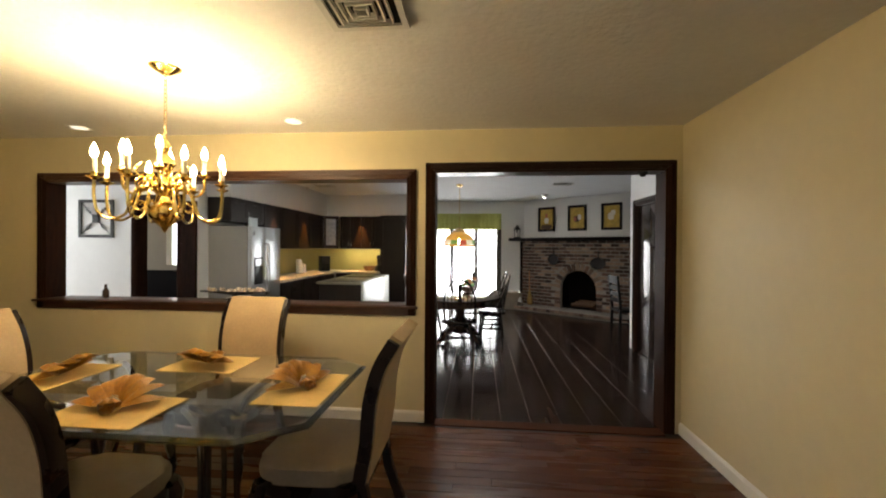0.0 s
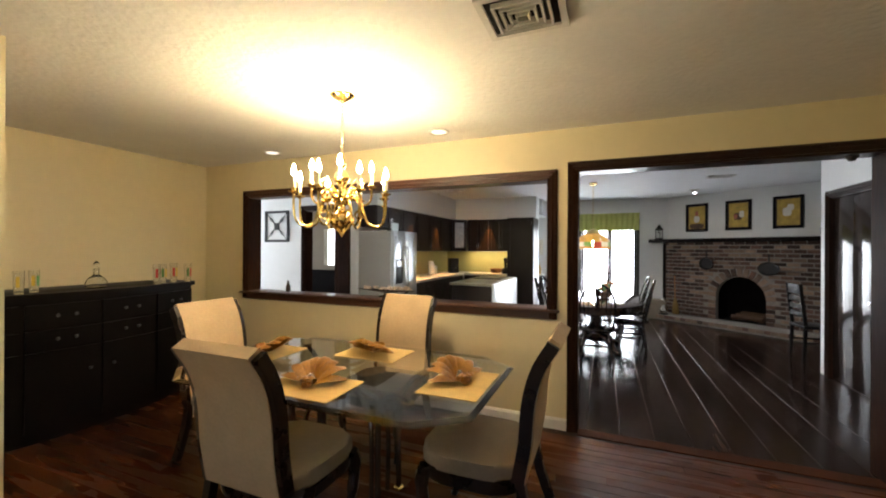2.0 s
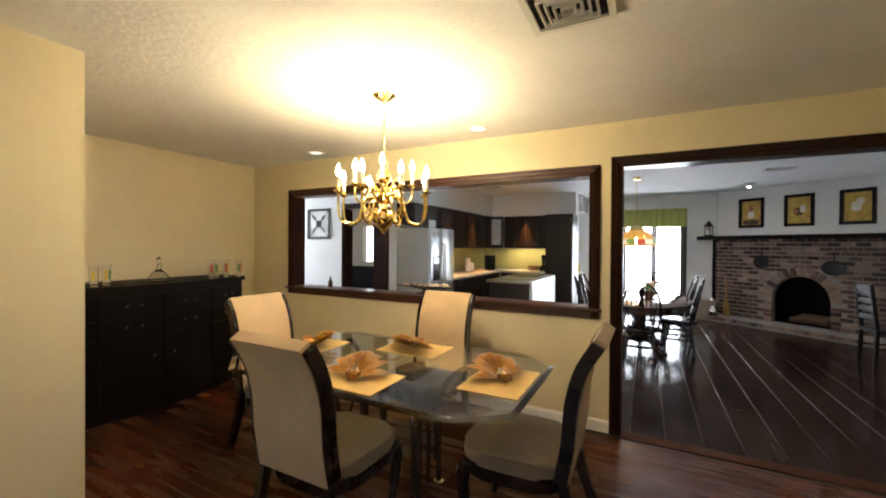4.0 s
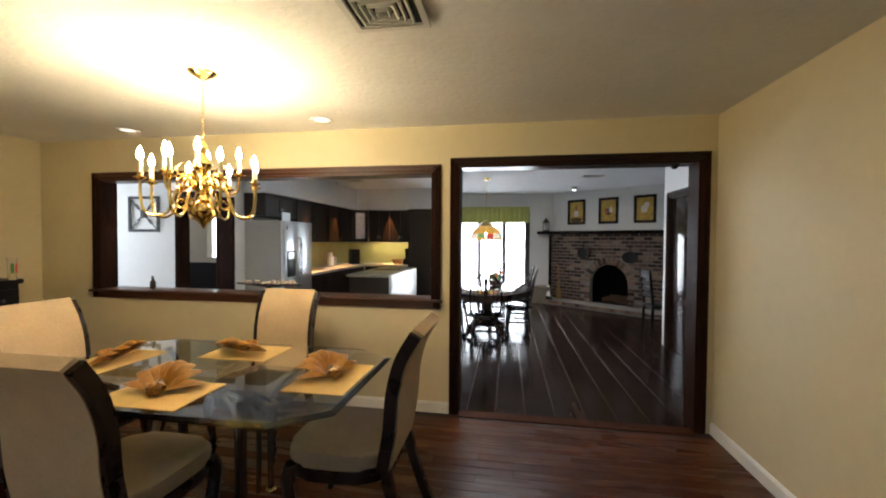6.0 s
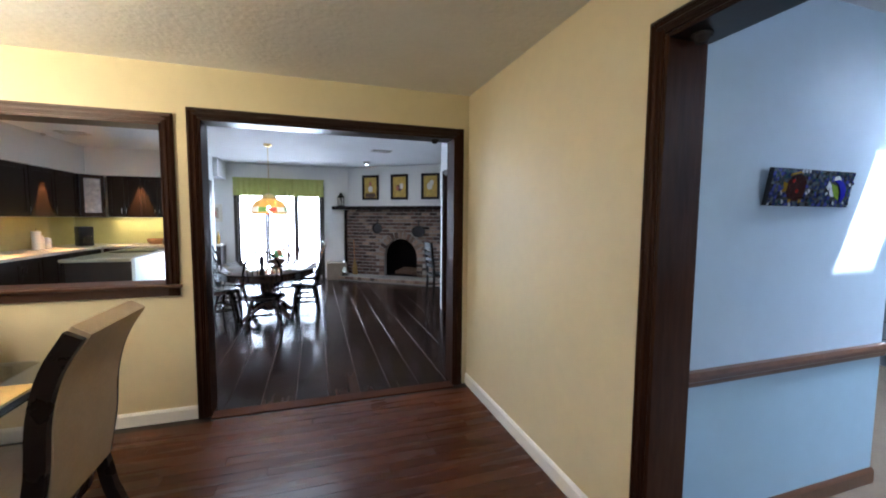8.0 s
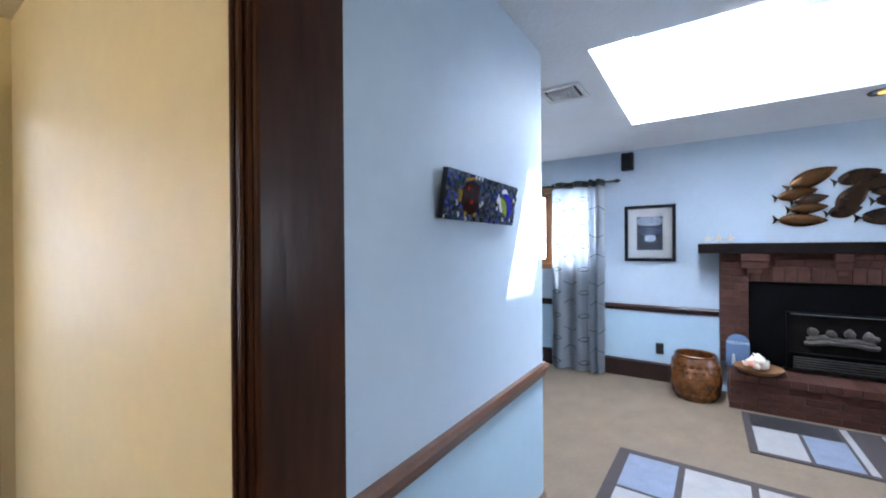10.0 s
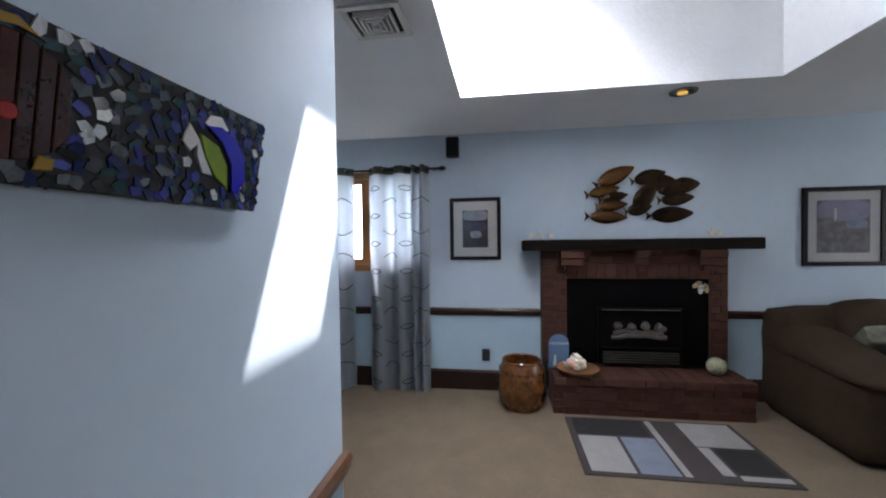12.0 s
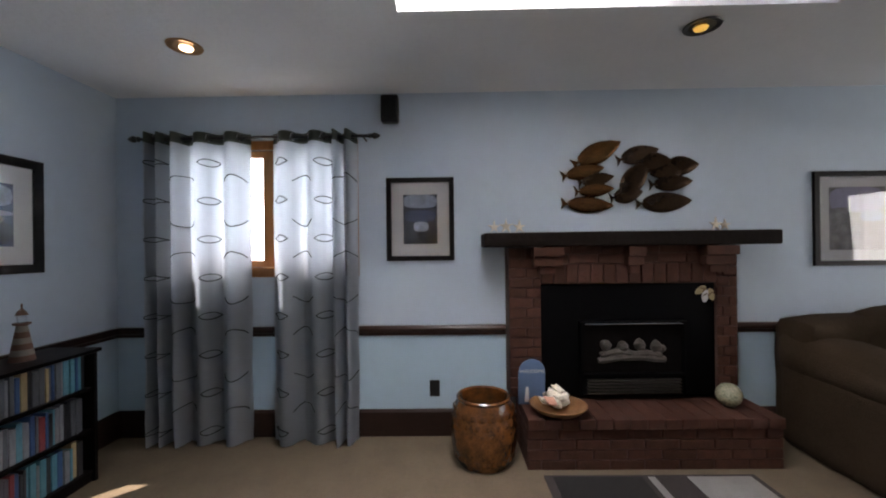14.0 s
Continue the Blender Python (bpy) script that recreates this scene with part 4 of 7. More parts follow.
for x, y, h, r in ((-3.36, 8.75, 0.2, 0.045), (-3.36, 8.90, 0.16, 0.05), (-3.42, 9.02, 0.13, 0.05)):
    single("canister", lathe([(r, 0), (r, h * 0.9), (r * 0.9, h * 0.92), (r * 0.92, h), (0.01, h + 0.015)], 18), PAPER, pose(x, y, 0.926), "white lidded canister on the worktop", "canister", "canisters")
WICKER = material("brown_wicker", (0.22, 0.11, 0.045), 0.7, vary=0.3, scale=30, bump=0.5, bump_scale=90)
bk = thing("bread_basket", pose(-2.25, 9.85, 0.926), "brown basket under the lit cabinet", "basket")
part("basket", lathe([(0.10, 0), (0.13, 0.05), (0.14, 0.10), (0.125, 0.10), (0.11, 0.02)], 20), WICKER, bk)
single("kettle", lathe([(0.08, 0), (0.09, 0.05), (0.07, 0.11), (0.03, 0.14), (0.035, 0.28), (0.05, 0.32), (0.02, 0.36)], 18), BLACKP, pose(-1.98, 9.60, 0.926), "black pepper mill and kettle on the worktop", "kettle")


def picture(name, m, w, h, frame_mat, fw, mat_mat, mw, shapes, label, glazed=True, depth=0.025, ground=None):
    """A framed picture in local x, z; front at negative y."""
    t = thing(name, m, label, "picture")
    fr = bmesh.new()
    for q in ((-w / 2, w / 2, h / 2 - fw, h / 2), (-w / 2, w / 2, -h / 2, -h / 2 + fw), (-w / 2, -w / 2 + fw, -h / 2 + fw, h / 2 - fw), (w / 2 - fw, w / 2, -h / 2 + fw, h / 2 - fw)):
        box(fr, q[0], q[1], -depth, -0.001, q[2], q[3])
    part("frame", fr, frame_mat, t, smooth=False)
    part("mount", bbox(-w / 2 + fw, w / 2 - fw, -0.008, -0.002, -h / 2 + fw, h / 2 - fw), mat_mat, t, smooth=False)
    pw, ph = w / 2 - fw - mw, h / 2 - fw - mw
    if ground:
        part("print", bbox(-pw, pw, -0.010, -0.0082, -ph, ph), ground, t, smooth=False)
    for k, (x0, x1, z0, z1, sm) in enumerate(shapes):
        pts = []
        n = 14
        for j in range(n):
            a = 2 * math.pi * j / n
            pts.append(((x0 + x1) / 2 * pw + (x1 - x0) / 2 * pw * math.copysign(abs(math.cos(a)) ** 0.6, math.cos(a)), (z0 + z1) / 2 * ph + (z1 - z0) / 2 * ph * math.copysign(abs(math.sin(a)) ** 0.6, math.sin(a))))
        bm = prism(pts, 0.0102 + k * 0.0003, 0.0104 + k * 0.0003)
        bm.transform(pose(0, 0, 0, 90, 0, 0))
        part("print_shape", bm, sm, t, smooth=False)
    if glazed:
        part("glazing", bbox(-w / 2 + fw, w / 2 - fw, -depth + 0.004, -depth + 0.006, -h / 2 + fw, h / 2 - fw), PANE, t, smooth=False)
    return t


PANE = glass("picture_glazing")
BLACKFRAME = material("black_wood_frame", (0.007, 0.0055, 0.006), 0.35, vary=0.2, spec=0.15)
GOLD = material("ochre_painted_ground", (0.52, 0.34, 0.06), 0.6, vary=0.35, scale=10)
UMBER = material("umber_paint", (0.10, 0.05, 0.025), 0.6, vary=0.3)
CREAMP = material("cream_paint_shape", (0.7, 0.66, 0.56), 0.6, vary=0.1)
PINKP = material("rust_paint_shape", (0.42, 0.13, 0.07), 0.6, vary=0.2)
# pictures above the mantel, plain shapes
for s, shapes in ((0.587, ((-0.9, 0.9, -1, -0.55, UMBER), (-0.35, 0.35, -0.45, 0.15, CREAMP), (-0.2, 0.2, 0.15, 0.6, PINKP))), (1.337, ((-0.9, 0.9, -1, -0.6, GOLD), (-0.5, 0.4, -0.4, 0.2, UMBER), (0.1, 0.6, -0.2, 0.35, CREAMP), (-0.5, -0.1, -0.3, 0.1, PINKP))),
                  (2.093, ((-0.9, 0.9, -1, -0.5, GOLD), (-0.5, 0.3, -0.3, 0.35, CREAMP), (-0.1, 0.5, 0.1, 0.6, CREAMP)))):
    picture("framed_picture", DIAG @ pose(s, -0.006, 2.14), 0.43, 0.57, BLACKFRAME, 0.045, UMBER, 0.012, shapes, "black framed painting with cream shapes on ochre", glazed=False, ground=GOLD)["group"] = "pictures over the mantel"

# brick fireplace on the angled wall
BRICK = material("sooty_red_brick", (0.115, 0.060, 0.040), 0.85, scale=12, second=(0.038, 0.022, 0.017), random=0.7, bump=0.5, bump_scale=60)
BRICK_L = material("lime_washed_brick", (0.27, 0.19, 0.135), 0.85, scale=12, second=(0.16, 0.10, 0.072), random=0.35, bump=0.5, bump_scale=60)
MORTAR = material("grey_mortar", (0.23, 0.205, 0.18), 0.95, vary=0.25, scale=20, bump=0.4)
BEAM = material("rough_dark_beam", (0.008, 0.005, 0.004), 0.75, vary=0.4, scale=5, stretch=(0.15, 1, 1), bump=0.5, bump_scale=25, spec=0.12)
AC, AHW, ASP = 1.405, 0.41, 0.55
fp = thing("brick_fireplace", DIAG, "rustic brick fireplace with an arched firebox", "fireplace")
arch = [(AC + AHW * math.cos(math.pi * k / 16), ASP + 0.42 * math.sin(math.pi * k / 16)) for k in range(17)]
outline = [(3.5, 0.10), (3.5, 1.62), (0.0, 1.62), (0.0, 0.10), (AC - AHW, 0.10)] + list(reversed(arch)) + [(AC + AHW, 0.10)]
bm = prism(outline, 0.002, 0.10)
bm.transform(pose(0, 0, 0, 90, 0, 0))
part("mortar_bed", bm, MORTAR, fp, smooth=False)
part("hearth", bbox(-0.12, 3.5, -0.52, -0.002, 0.0, 0.105, 0.01), MORTAR, fp)
fb = bmesh.new()
for q in ((AC - 0.475, AC + 0.475, 0.50, 0.54, 0, 1.1), (AC - 0.498, AC - 0.475, 0.0, 0.54, 0, 0.97), (AC + 0.475, AC + 0.498, 0.0, 0.54, 0, 0.97), (AC - 0.498, AC + 0.498, 0.0, 0.54, 0.95, 0.978), (AC - 0.498, AC + 0.498, 0.0, 0.54, 0.0, 0.09)):
    box(fb, *q)
part("firebox", fb, VOIDFIRE, fp, "soot-black firebox", smooth=False)
for k in range(3):
    part("log", tube(curve([(AC - 0.25 + 0.05 * k, 0.15 + 0.1 * k, 0.16 + 0.03 * k), (AC, 0.2 + 0.05 * k, 0.17 + 0.03 * k), (AC + 0.27, 0.16 + 0.08 * k, 0.16 + 0.03 * k)], 3), 0.05, 8), UMBER, fp)
mt = single("mantel_beam", bbox(-0.26, 3.5, -0.34, -0.003, 1.625, 1.70, 0.012), BEAM, DIAG, "rough dark timber mantel beam over the bricks", "mantel")
part("post", bbox(-0.06, 0.0, -0.13, -0.003, 0.09, 1.62, 0.008), BEAM, mt)
DARKIRON = material("black_iron", (0.015, 0.014, 0.014), 0.55, 0.4)
for s, z in ((0.84, 1.20), (1.87, 1.14)):
    ob = thing("hanging_skillet", DIAG @ pose(s, -0.135, z), "dark cast-iron skillet hung on the brick", "skillet")
    bm = lathe([(0.11, 0.0), (0.13, 0.03), (0.12, 0.03), (0.10, 0.01)], 20)
    bm.transform(Matrix.Diagonal((1.25 if s > 1 else 1, 0.95, 1, 1)))
    bm.transform(pose(0, 0, 0, 90, 0, 0))
    part("pan", bm, DARKIRON, ob)
    part("handle", tube([(0, -0.012, 0.12), (0, -0.012, 0.26)], 0.011, 6), DARKIRON, ob)
ln = thing("lantern", DIAG @ pose(-0.10, -0.20, 1.701), "black iron lantern on the mantel", "lantern")
part("base", lathe([(0.08, 0), (0.085, 0.02), (0.06, 0.03)], 12), DARKIRON, ln)
for k in range(4):
    a = math.pi / 4 + k * math.pi / 2
    part("post", tube([(0.065 * math.cos(a), 0.065 * math.sin(a), 0.02), (0.065 * math.cos(a), 0.065 * math.sin(a), 0.21)], 0.008, 6), DARKIRON, ln)
part("roof", lathe([(0.09, 0.205), (0.05, 0.26), (0.03, 0.275), (0.035, 0.30), (0.01, 0.32)], 12), DARKIRON, ln)
part("candle", lathe([(0.03, 0.03), (0.03, 0.13)], 12), PAPER, ln)
single("vase", lathe([(0.05, 0), (0.065, 0.06), (0.06, 0.14), (0.03, 0.2), (0.028, 0.26), (0.04, 0.28)], 18), DARKIRON, DIAG @ pose(2.62, -0.16, 1.701), "slim dark vase on the mantel", "vase")
CRATE = material("grey_brown_box", (0.24, 0.20, 0.15), 0.8, vary=0.2, scale=8)
single("firewood_box", bbox(-0.22, 0.22, -0.18, 0.18, 0, 0.40, 0.01), CRATE, pose(1.02, 10.72, 0.001), "grey-brown firewood box beside the hearth", "box")
STRAW = material("yellow_broom_straw", (0.26, 0.16, 0.045), 0.85, vary=0.35, scale=30, stretch=(6, 6, 0.4), bump=0.5, bump_scale=90)
br = thing("hearth_broom", DIAG @ pose(0.25, -0.17, 0.106, 3, 0, 0), "straw hearth broom leaning on the bricks", "broom")
bm = lathe([(0.055, 0.0), (0.060, 0.06), (0.045, 0.22), (0.022, 0.32), (0.016, 0.36)], 16)
bm.transform(Matrix.Diagonal((1.2, 0.5, 1, 1)))
part("bristles", bm, STRAW, br, "yellow straw bristles")
part("handle", tube([(0, 0, 0.35), (0, 0, 0.82)], 0.012, 8), OAK, br)
hd = thing("hearth_ornament", DIAG @ pose(0.12, -0.40, 0.106), "silver and dark ornament standing on the hearth", "ornament")
part("body", lathe([(0.07, 0), (0.10, 0.08), (0.06, 0.18), (0.035, 0.22), (0.055, 0.28), (0.02, 0.34)], 16), SILVER, hd)
part("stand", lathe([(0.10, 0.0), (0.10, 0.02), (0.06, 0.03)], 16), DARKIRON, hd)

# sliding door, valance and what lies outside
sd = thing("window_sliding_door", pose(0, YK, 0), "dark-framed glazed sliding door to the patio", "window", kind="structure")
FRAME_D = material("dark_bronze_frame", (0.03, 0.024, 0.02), 0.4, 0.2)
WPANE = glass("window_pane")
cuts = (SL[0], -0.47, 0.15, SL[1])
for k in range(3):
    a, b = cuts[k], cuts[k + 1]
    fr = bmesh.new()
    for q in ((a, a + 0.05, SL[2], SL[3]), (b - 0.05, b, SL[2], SL[3]), (a + 0.05, b - 0.05, SL[2], SL[2] + 0.07), (a + 0.05, b - 0.05, SL[3] - 0.05, SL[3])):
        box(fr, q[0] + 0.001, q[1] - 0.001, 0.02 + 0.045 * (k % 2), 0.06 + 0.045 * (k % 2), q[2], q[3])
    sash = part("sash", fr, FRAME_D, sd, smooth=False)
    pane = part("pane", bbox(a + 0.05, b - 0.05, 0.036 + 0.045 * (k % 2), 0.042 + 0.045 * (k % 2), SL[2] + 0.07, SL[3] - 0.05), WPANE, sash, smooth=False)
    pane.visible_shadow = False
cs = bmesh.new()
for q in ((SL[0] - 0.07, SL[0], 0.0, SL[3] + 0.07), (SL[1], SL[1] + 0.07, 0.0, SL[3] + 0.07), (SL[0], SL[1], SL[3], SL[3] + 0.07)):
    box(cs, q[0], q[1], -0.02, -0.001, q[2], q[3])
part("casing", cs, FRAME_D, sd, smooth=False)
VAL = cloth("olive_green_valance", (0.48, 0.50, 0.17), 0.16)
bm = bmesh.new()
n = 120
rows = []
for z, amp in ((1.91, 0.026), (2.05, 0.020), (2.22, 0.012), (2.30, 0.006)):
    rows.append([bm.verts.new((SL[0] - 0.06 + (SL[1] - SL[0] + 0.12) * k / n, YK - 0.10 + amp * math.sin(k * 0.9) + dy, z)) for dy in (0, 0.006) for k in (range(n + 1) if dy == 0 else range(n, -1, -1))])
N = len(rows[0])
for r, s in zip(rows, rows[1:]):
    for k in range(N):
        bm.faces.new((r[k], r[(k + 1) % N], s[(k + 1) % N], s[k]))
va = thing("valance", Matrix(), "olive green gathered valance over the sliding door", "valance")
part("cloth", bm, VAL, va)
part("board", bbox(SL[0] - 0.07, SL[1] + 0.07, YK - 0.085, YK - 0.022, 2.27, 2.305), VAL, va)
HAZE = material("bright_daylight_backdrop", (0.9, 0.95, 1.0), 1.0, vary=0.06, scale=0.6, emit=(0.92, 0.97, 1.0), strength=1.2)
setting("backdrop_east", bbox(XB + 9, XB + 9.1, -4, 9, -0.1, 6), HAZE, "glaring daylight beyond the window", "backdrop")
setting("backdrop", bbox(-24, 9, YK + 7.2, YK + 7.3, -0.1, 7), HAZE, "glaring daylight beyond the patio", "backdrop")

# pendant, table and chairs
STAIN = material("amber_stained_glass", (0.42, 0.20, 0.025), 0.3, vary=0.3, scale=14, emit=(1.0, 0.55, 0.12), strength=0.12)
STAIN_R = material("red_stained_glass", (0.40, 0.04, 0.03), 0.3, vary=0.3, scale=14, emit=(0.9, 0.15, 0.05), strength=0.08)
STAIN_G = material("green_stained_glass", (0.16, 0.28, 0.06), 0.3, vary=0.3, scale=14, emit=(0.3, 0.6, 0.1), strength=0.06)
STAIN_W = material("pale_stained_glass", (0.55, 0.48, 0.34), 0.3, vary=0.2, emit=(1.0, 0.85, 0.6), strength=0.16)
PX, PY = -0.15, 8.35
pl = thing("pendant_lamp", pose(PX, PY, 0), "stained-glass pendant lamp in amber and red", "lamp")
part("ceiling_rose", lathe([(0.02, HK - 0.05), (0.06, HK - 0.03), (0.065, HK - 0.001)], 20), BRASS, pl)
part("cord", tube([(0, 0, 1.81), (0, 0, HK - 0.04)], 0.005, 6), BRASS, pl)
part("crown", lathe([(0.012, 1.92), (0.10, 1.87), (0.12, 1.83), (0.115, 1.825)], 20), BRASS, pl, m=pose(0, 0, -0.09))
for k in range(12):
    a0, a1 = 2 * math.pi * k / 12 + 0.012, 2 * math.pi * (k + 1) / 12 - 0.012
    for prof, mm in ((((0.115, 1.83), (0.22, 1.77), (0.275, 1.69)), STAIN), (((0.277, 1.685), (0.285, 1.61)), (STAIN_R, STAIN_W, STAIN_G)[k % 3]), (((0.285, 1.606), (0.28, 1.57)), STAIN if k % 3 else STAIN_R)):
        bm = bmesh.new()
        ring = [[bm.verts.new((r * f * math.cos(a), r * f * math.sin(a), z)) for r, z in prof] for f in (1, 0.98) for a in (a0, a1)]
        m2 = len(prof)
        for j in range(m2 - 1):
            for p, q in ((0, 1), (1, 3), (3, 2), (2, 0)):
                bm.faces.new((ring[p][j], ring[q][j], ring[q][j + 1], ring[p][j + 1]))
        bm.faces.new([ring[p][0] for p in (0, 1, 3, 2)])
        bm.faces.new([ring[p][-1] for p in (0, 1, 3, 2)])
        part("glass_pane", bm, mm, pl, m=pose(0, 0, -0.09))
part("bulb", lathe([(0.01, 1.72), (0.03, 1.66), (0.025, 1.62), (0.004, 1.605)], 12), FLAME, pl, m=pose(0, 0, -0.09))

TABW = material("dark_glossy_table_wood", (0.030, 0.016, 0.011), 0.14, vary=0.3, scale=5, coat=0.15)
TX, TY = -0.08, 7.36
kt = thing("round_table", pose(TX, TY, 0), "dark glossy oval pedestal kitchen table", "table")
bm = lathe([(0.001, 0.715), (0.66, 0.715), (0.70, 0.725), (0.705, 0.742), (0.69, 0.75), (0.001, 0.75)], 48)
bm.transform(Matrix.Diagonal((0.95, 1.50, 1, 1)))
part("tabletop", bm, TABW, kt)
bm = lathe([(0.655, 0.640), (0.655, 0.714), (0.635, 0.714), (0.635, 0.640), (0.655, 0.640)], 48, cap=False)
bm.transform(Matrix.Diagonal((0.95, 1.50, 1, 1)))
part("apron", bm, TABW, kt)
part("pedestal", lathe([(0.10, 0.12), (0.13, 0.20), (0.10, 0.30), (0.07, 0.42), (0.10, 0.52), (0.085, 0.60), (0.16, 0.66), (0.16, 0.714)], 24), TABW, kt)
for k in range(4):
    part("foot", tube(curve([(0.08, 0, 0.20), (0.22, 0, 0.17), (0.36, 0, 0.06), (0.46, 0, 0.03)], 4), [0.05] * 5 + [0.042] * 4 + [0.032] * 4, 8), TABW, kt, m=pose(0, 0, 0, 0, 0, 45 + 90 * k))
fl = thing("flower_bowl", pose(TX + 0.12, TY + 0.05, 0.751), "rust and tan flower arrangement in a bowl", "flowers")
part("bowl", lathe([(0.05, 0), (0.09, 0.03), (0.11, 0.08), (0.10, 0.08), (0.06, 0.02)], 18), UMBER, fl)
RUST = material("rust_petals", (0.40, 0.15, 0.05), 0.7, vary=0.4, scale=12)
for k in range(22):
    a, r = random.uniform(0, 6.28), random.uniform(0, 0.12)
    part("bloom", lathe([(0.003, -0.02), (0.025, -0.005), (0.032, 0.012), (0.012, 0.022)], 7), RUST if k % 3 else GRN, fl, m=pose(r * math.cos(a), r * math.sin(a), 0.10 + random.uniform(0, 0.12), random.uniform(-50, 50), random.uniform(-50, 50), 0))

WINDSOR = material("dark_windsor_wood", (0.016, 0.010, 0.008), 0.25, vary=0.3, spec=0.4)


def windsor(m):
    t = thing("windsor_chair", m, "dark bow-back windsor chair at the kitchen table", "chair", "chairs round the kitchen table")
    out = [(0.22 * math.cos(a) * (1.0 if math.sin(a) < 0 else 1.06), 0.205 * math.sin(a)) for a in [2 * math.pi * k / 28 for k in range(28)]]
    part("seat", prism([(1.08 * x, 1.08 * y) for x, y in out], 0.415, 0.462, 0.014), WINDSOR, t)
    bow_pts = [(-0.19, -0.14, 0.46), (-0.215, -0.18, 0.66), (-0.19, -0.235, 0.86), (-0.11, -0.275, 0.99), (0, -0.285, 1.03), (0.11, -0.275, 0.99), (0.19, -0.235, 0.86), (0.215, -0.18, 0.66), (0.19, -0.14, 0.46)]
    part("bow", tube(curve(bow_pts, 4), 0.0135, 7), WINDSOR, t)
    splat = [(0.028, 0.46), (0.016, 0.52), (0.034, 0.60), (0.016, 0.68), (0.040, 0.76), (0.016, 0.85), (0.028, 0.93), (0.018, 1.0)]
    bm = prism([(x, z) for x, z in splat] + [(-x, z) for x, z in reversed(splat)], 0.0, 0.011)
    bm.transform(Matrix.Translation((0, -0.085, 0)) @ pose(0, 0, 0, 101, 0, 0))
    part("splat", bm, WINDSOR, t, "pierced fiddle splat")
    for k in (0, 1, 2, 4, 5, 6):
        u = (k - 3) / 3
        top_z = 1.02 - 0.20 * abs(u) ** 2.2
        part("spindle", tube([(u * 0.13, -0.17, 0.455), (u * 0.155, -0.215, 0.70), (u * 0.165, -0.20 - 0.085 * (top_z - 0.46) / 0.56, top_z)], [0.006, 0.007, 0.005], 6), WINDSOR, t)
    for sx in (-1, 1):
        for sy in (-1, 1):
            part("leg", tube([(sx * 0.13, sy * 0.11, 0.43), (sx * 0.155, sy * 0.14, 0.30), (sx * 0.165, sy * 0.15, 0.24), (sx * 0.20, sy * 0.185, 0.0)], [0.02, 0.03, 0.021, 0.017], 7), WINDSOR, t)
        part("stretcher", tube([(sx * 0.17, -0.155, 0.20), (sx * 0.172, 0, 0.20), (sx * 0.17, 0.155, 0.20)], [0.013, 0.02, 0.013], 6), WINDSOR, t)
    part("stretcher", tube([(-0.172, 0, 0.20), (0, 0, 0.20), (0.172, 0, 0.20)], [0.013, 0.02, 0.013], 6), WINDSOR, t)
    return t


wc = windsor(pose(TX + 0.02, TY - 0.75, 0, 0, 0, 4))
for dx, dy, a in ((0.50, 0.10, 86), (0.50, 0.88, 93), (0.16, 1.32, 176), (-0.58, -0.16, -84), (-0.56, 0.40, -95)):
    copy_thing(wc, pose(TX + dx, TY + dy, 0, 0, 0, a))

# tall dark chair by the hearth
tc = thing("bar_chair", pose(2.64, 7.86, 0, 0, 0, -86), "black wooden slat-back chair near the hearth", "chair")
for sx in (-1, 1):
    part("leg", tube([(sx * 0.17, -0.18, 0.0), (sx * 0.165, -0.16, 0.46), (sx * 0.16, -0.22, 1.02)], 0.024, 7), BLACKWOOD, tc)
    part("leg", tube([(sx * 0.17, 0.18, 0.0), (sx * 0.165, 0.165, 0.46)], 0.024, 7), BLACKWOOD, tc)
    part("stretcher", tube([(sx * 0.17, -0.17, 0.25), (sx * 0.17, 0.17, 0.25)], 0.012, 6), BLACKWOOD, tc)
part("seat", bbox(-0.20, 0.20, -0.19, 0.20, 0.43, 0.475, 0.015), BLACKWOOD, tc)
for z in (0.62, 0.72, 0.82, 0.92, 0.985):
    part("slat", bbox(-0.155, 0.155, -0.19 - (z - 0.6) * 0.1, -0.165 - (z - 0.6) * 0.1, z - 0.035, z + 0.035, 0.006), BLACKWOOD, tc)

# closet doors
CLOSET = material("dark_glossy_closet_door", (0.022, 0.014, 0.011), 0.10, vary=0.3, scale=4, stretch=(1, 1, 0.15), spec=0.3)
opening_trim("trim_closet", pose(CX, 0, 0) @ SWAP, 5.34, 6.97, 0, 2.09, 0.10, (DARKWOOD, DARKWOOD_H), "dark walnut casing of the closet")
cd = thing("door_closet", pose(CX, 0, 0), "dark glossy bifold closet doors, closed", "door", kind="structure")
for k in range(4):
    y0 = 5.36 + k * 0.3975
    leaf = part("leaf", bbox(0.02, 0.05, y0 + 0.0005, y0 + 0.397, 0.012, 2.07, 0.002), CLOSET, cd)
    if k in (1, 2):
        part("pull", lathe([(0.006, 0), (0.008, 0.02), (0.018, 0.028), (0.012, 0.036)], 12), CHROME, leaf, m=pose(0.02, y0 + (0.35 if k == 1 else 0.06), 0.95, 0, -90, 0))

# ceiling lights and vents of the kitchen
DIFF = material("lit_ceiling_diffuser", (0.9, 0.9, 0.9), 0.5, vary=0.03, emit=(0.95, 0.98, 1.0), strength=5.0)
cl = thing("ceiling_light", pose(0.11, 6.33, HK), "white ceiling light with three lit panels", "light")
part("frame", bbox(-0.60, 0.60, -0.52, 0.54, -0.03, -0.001, 0.005), VENTW, cl)
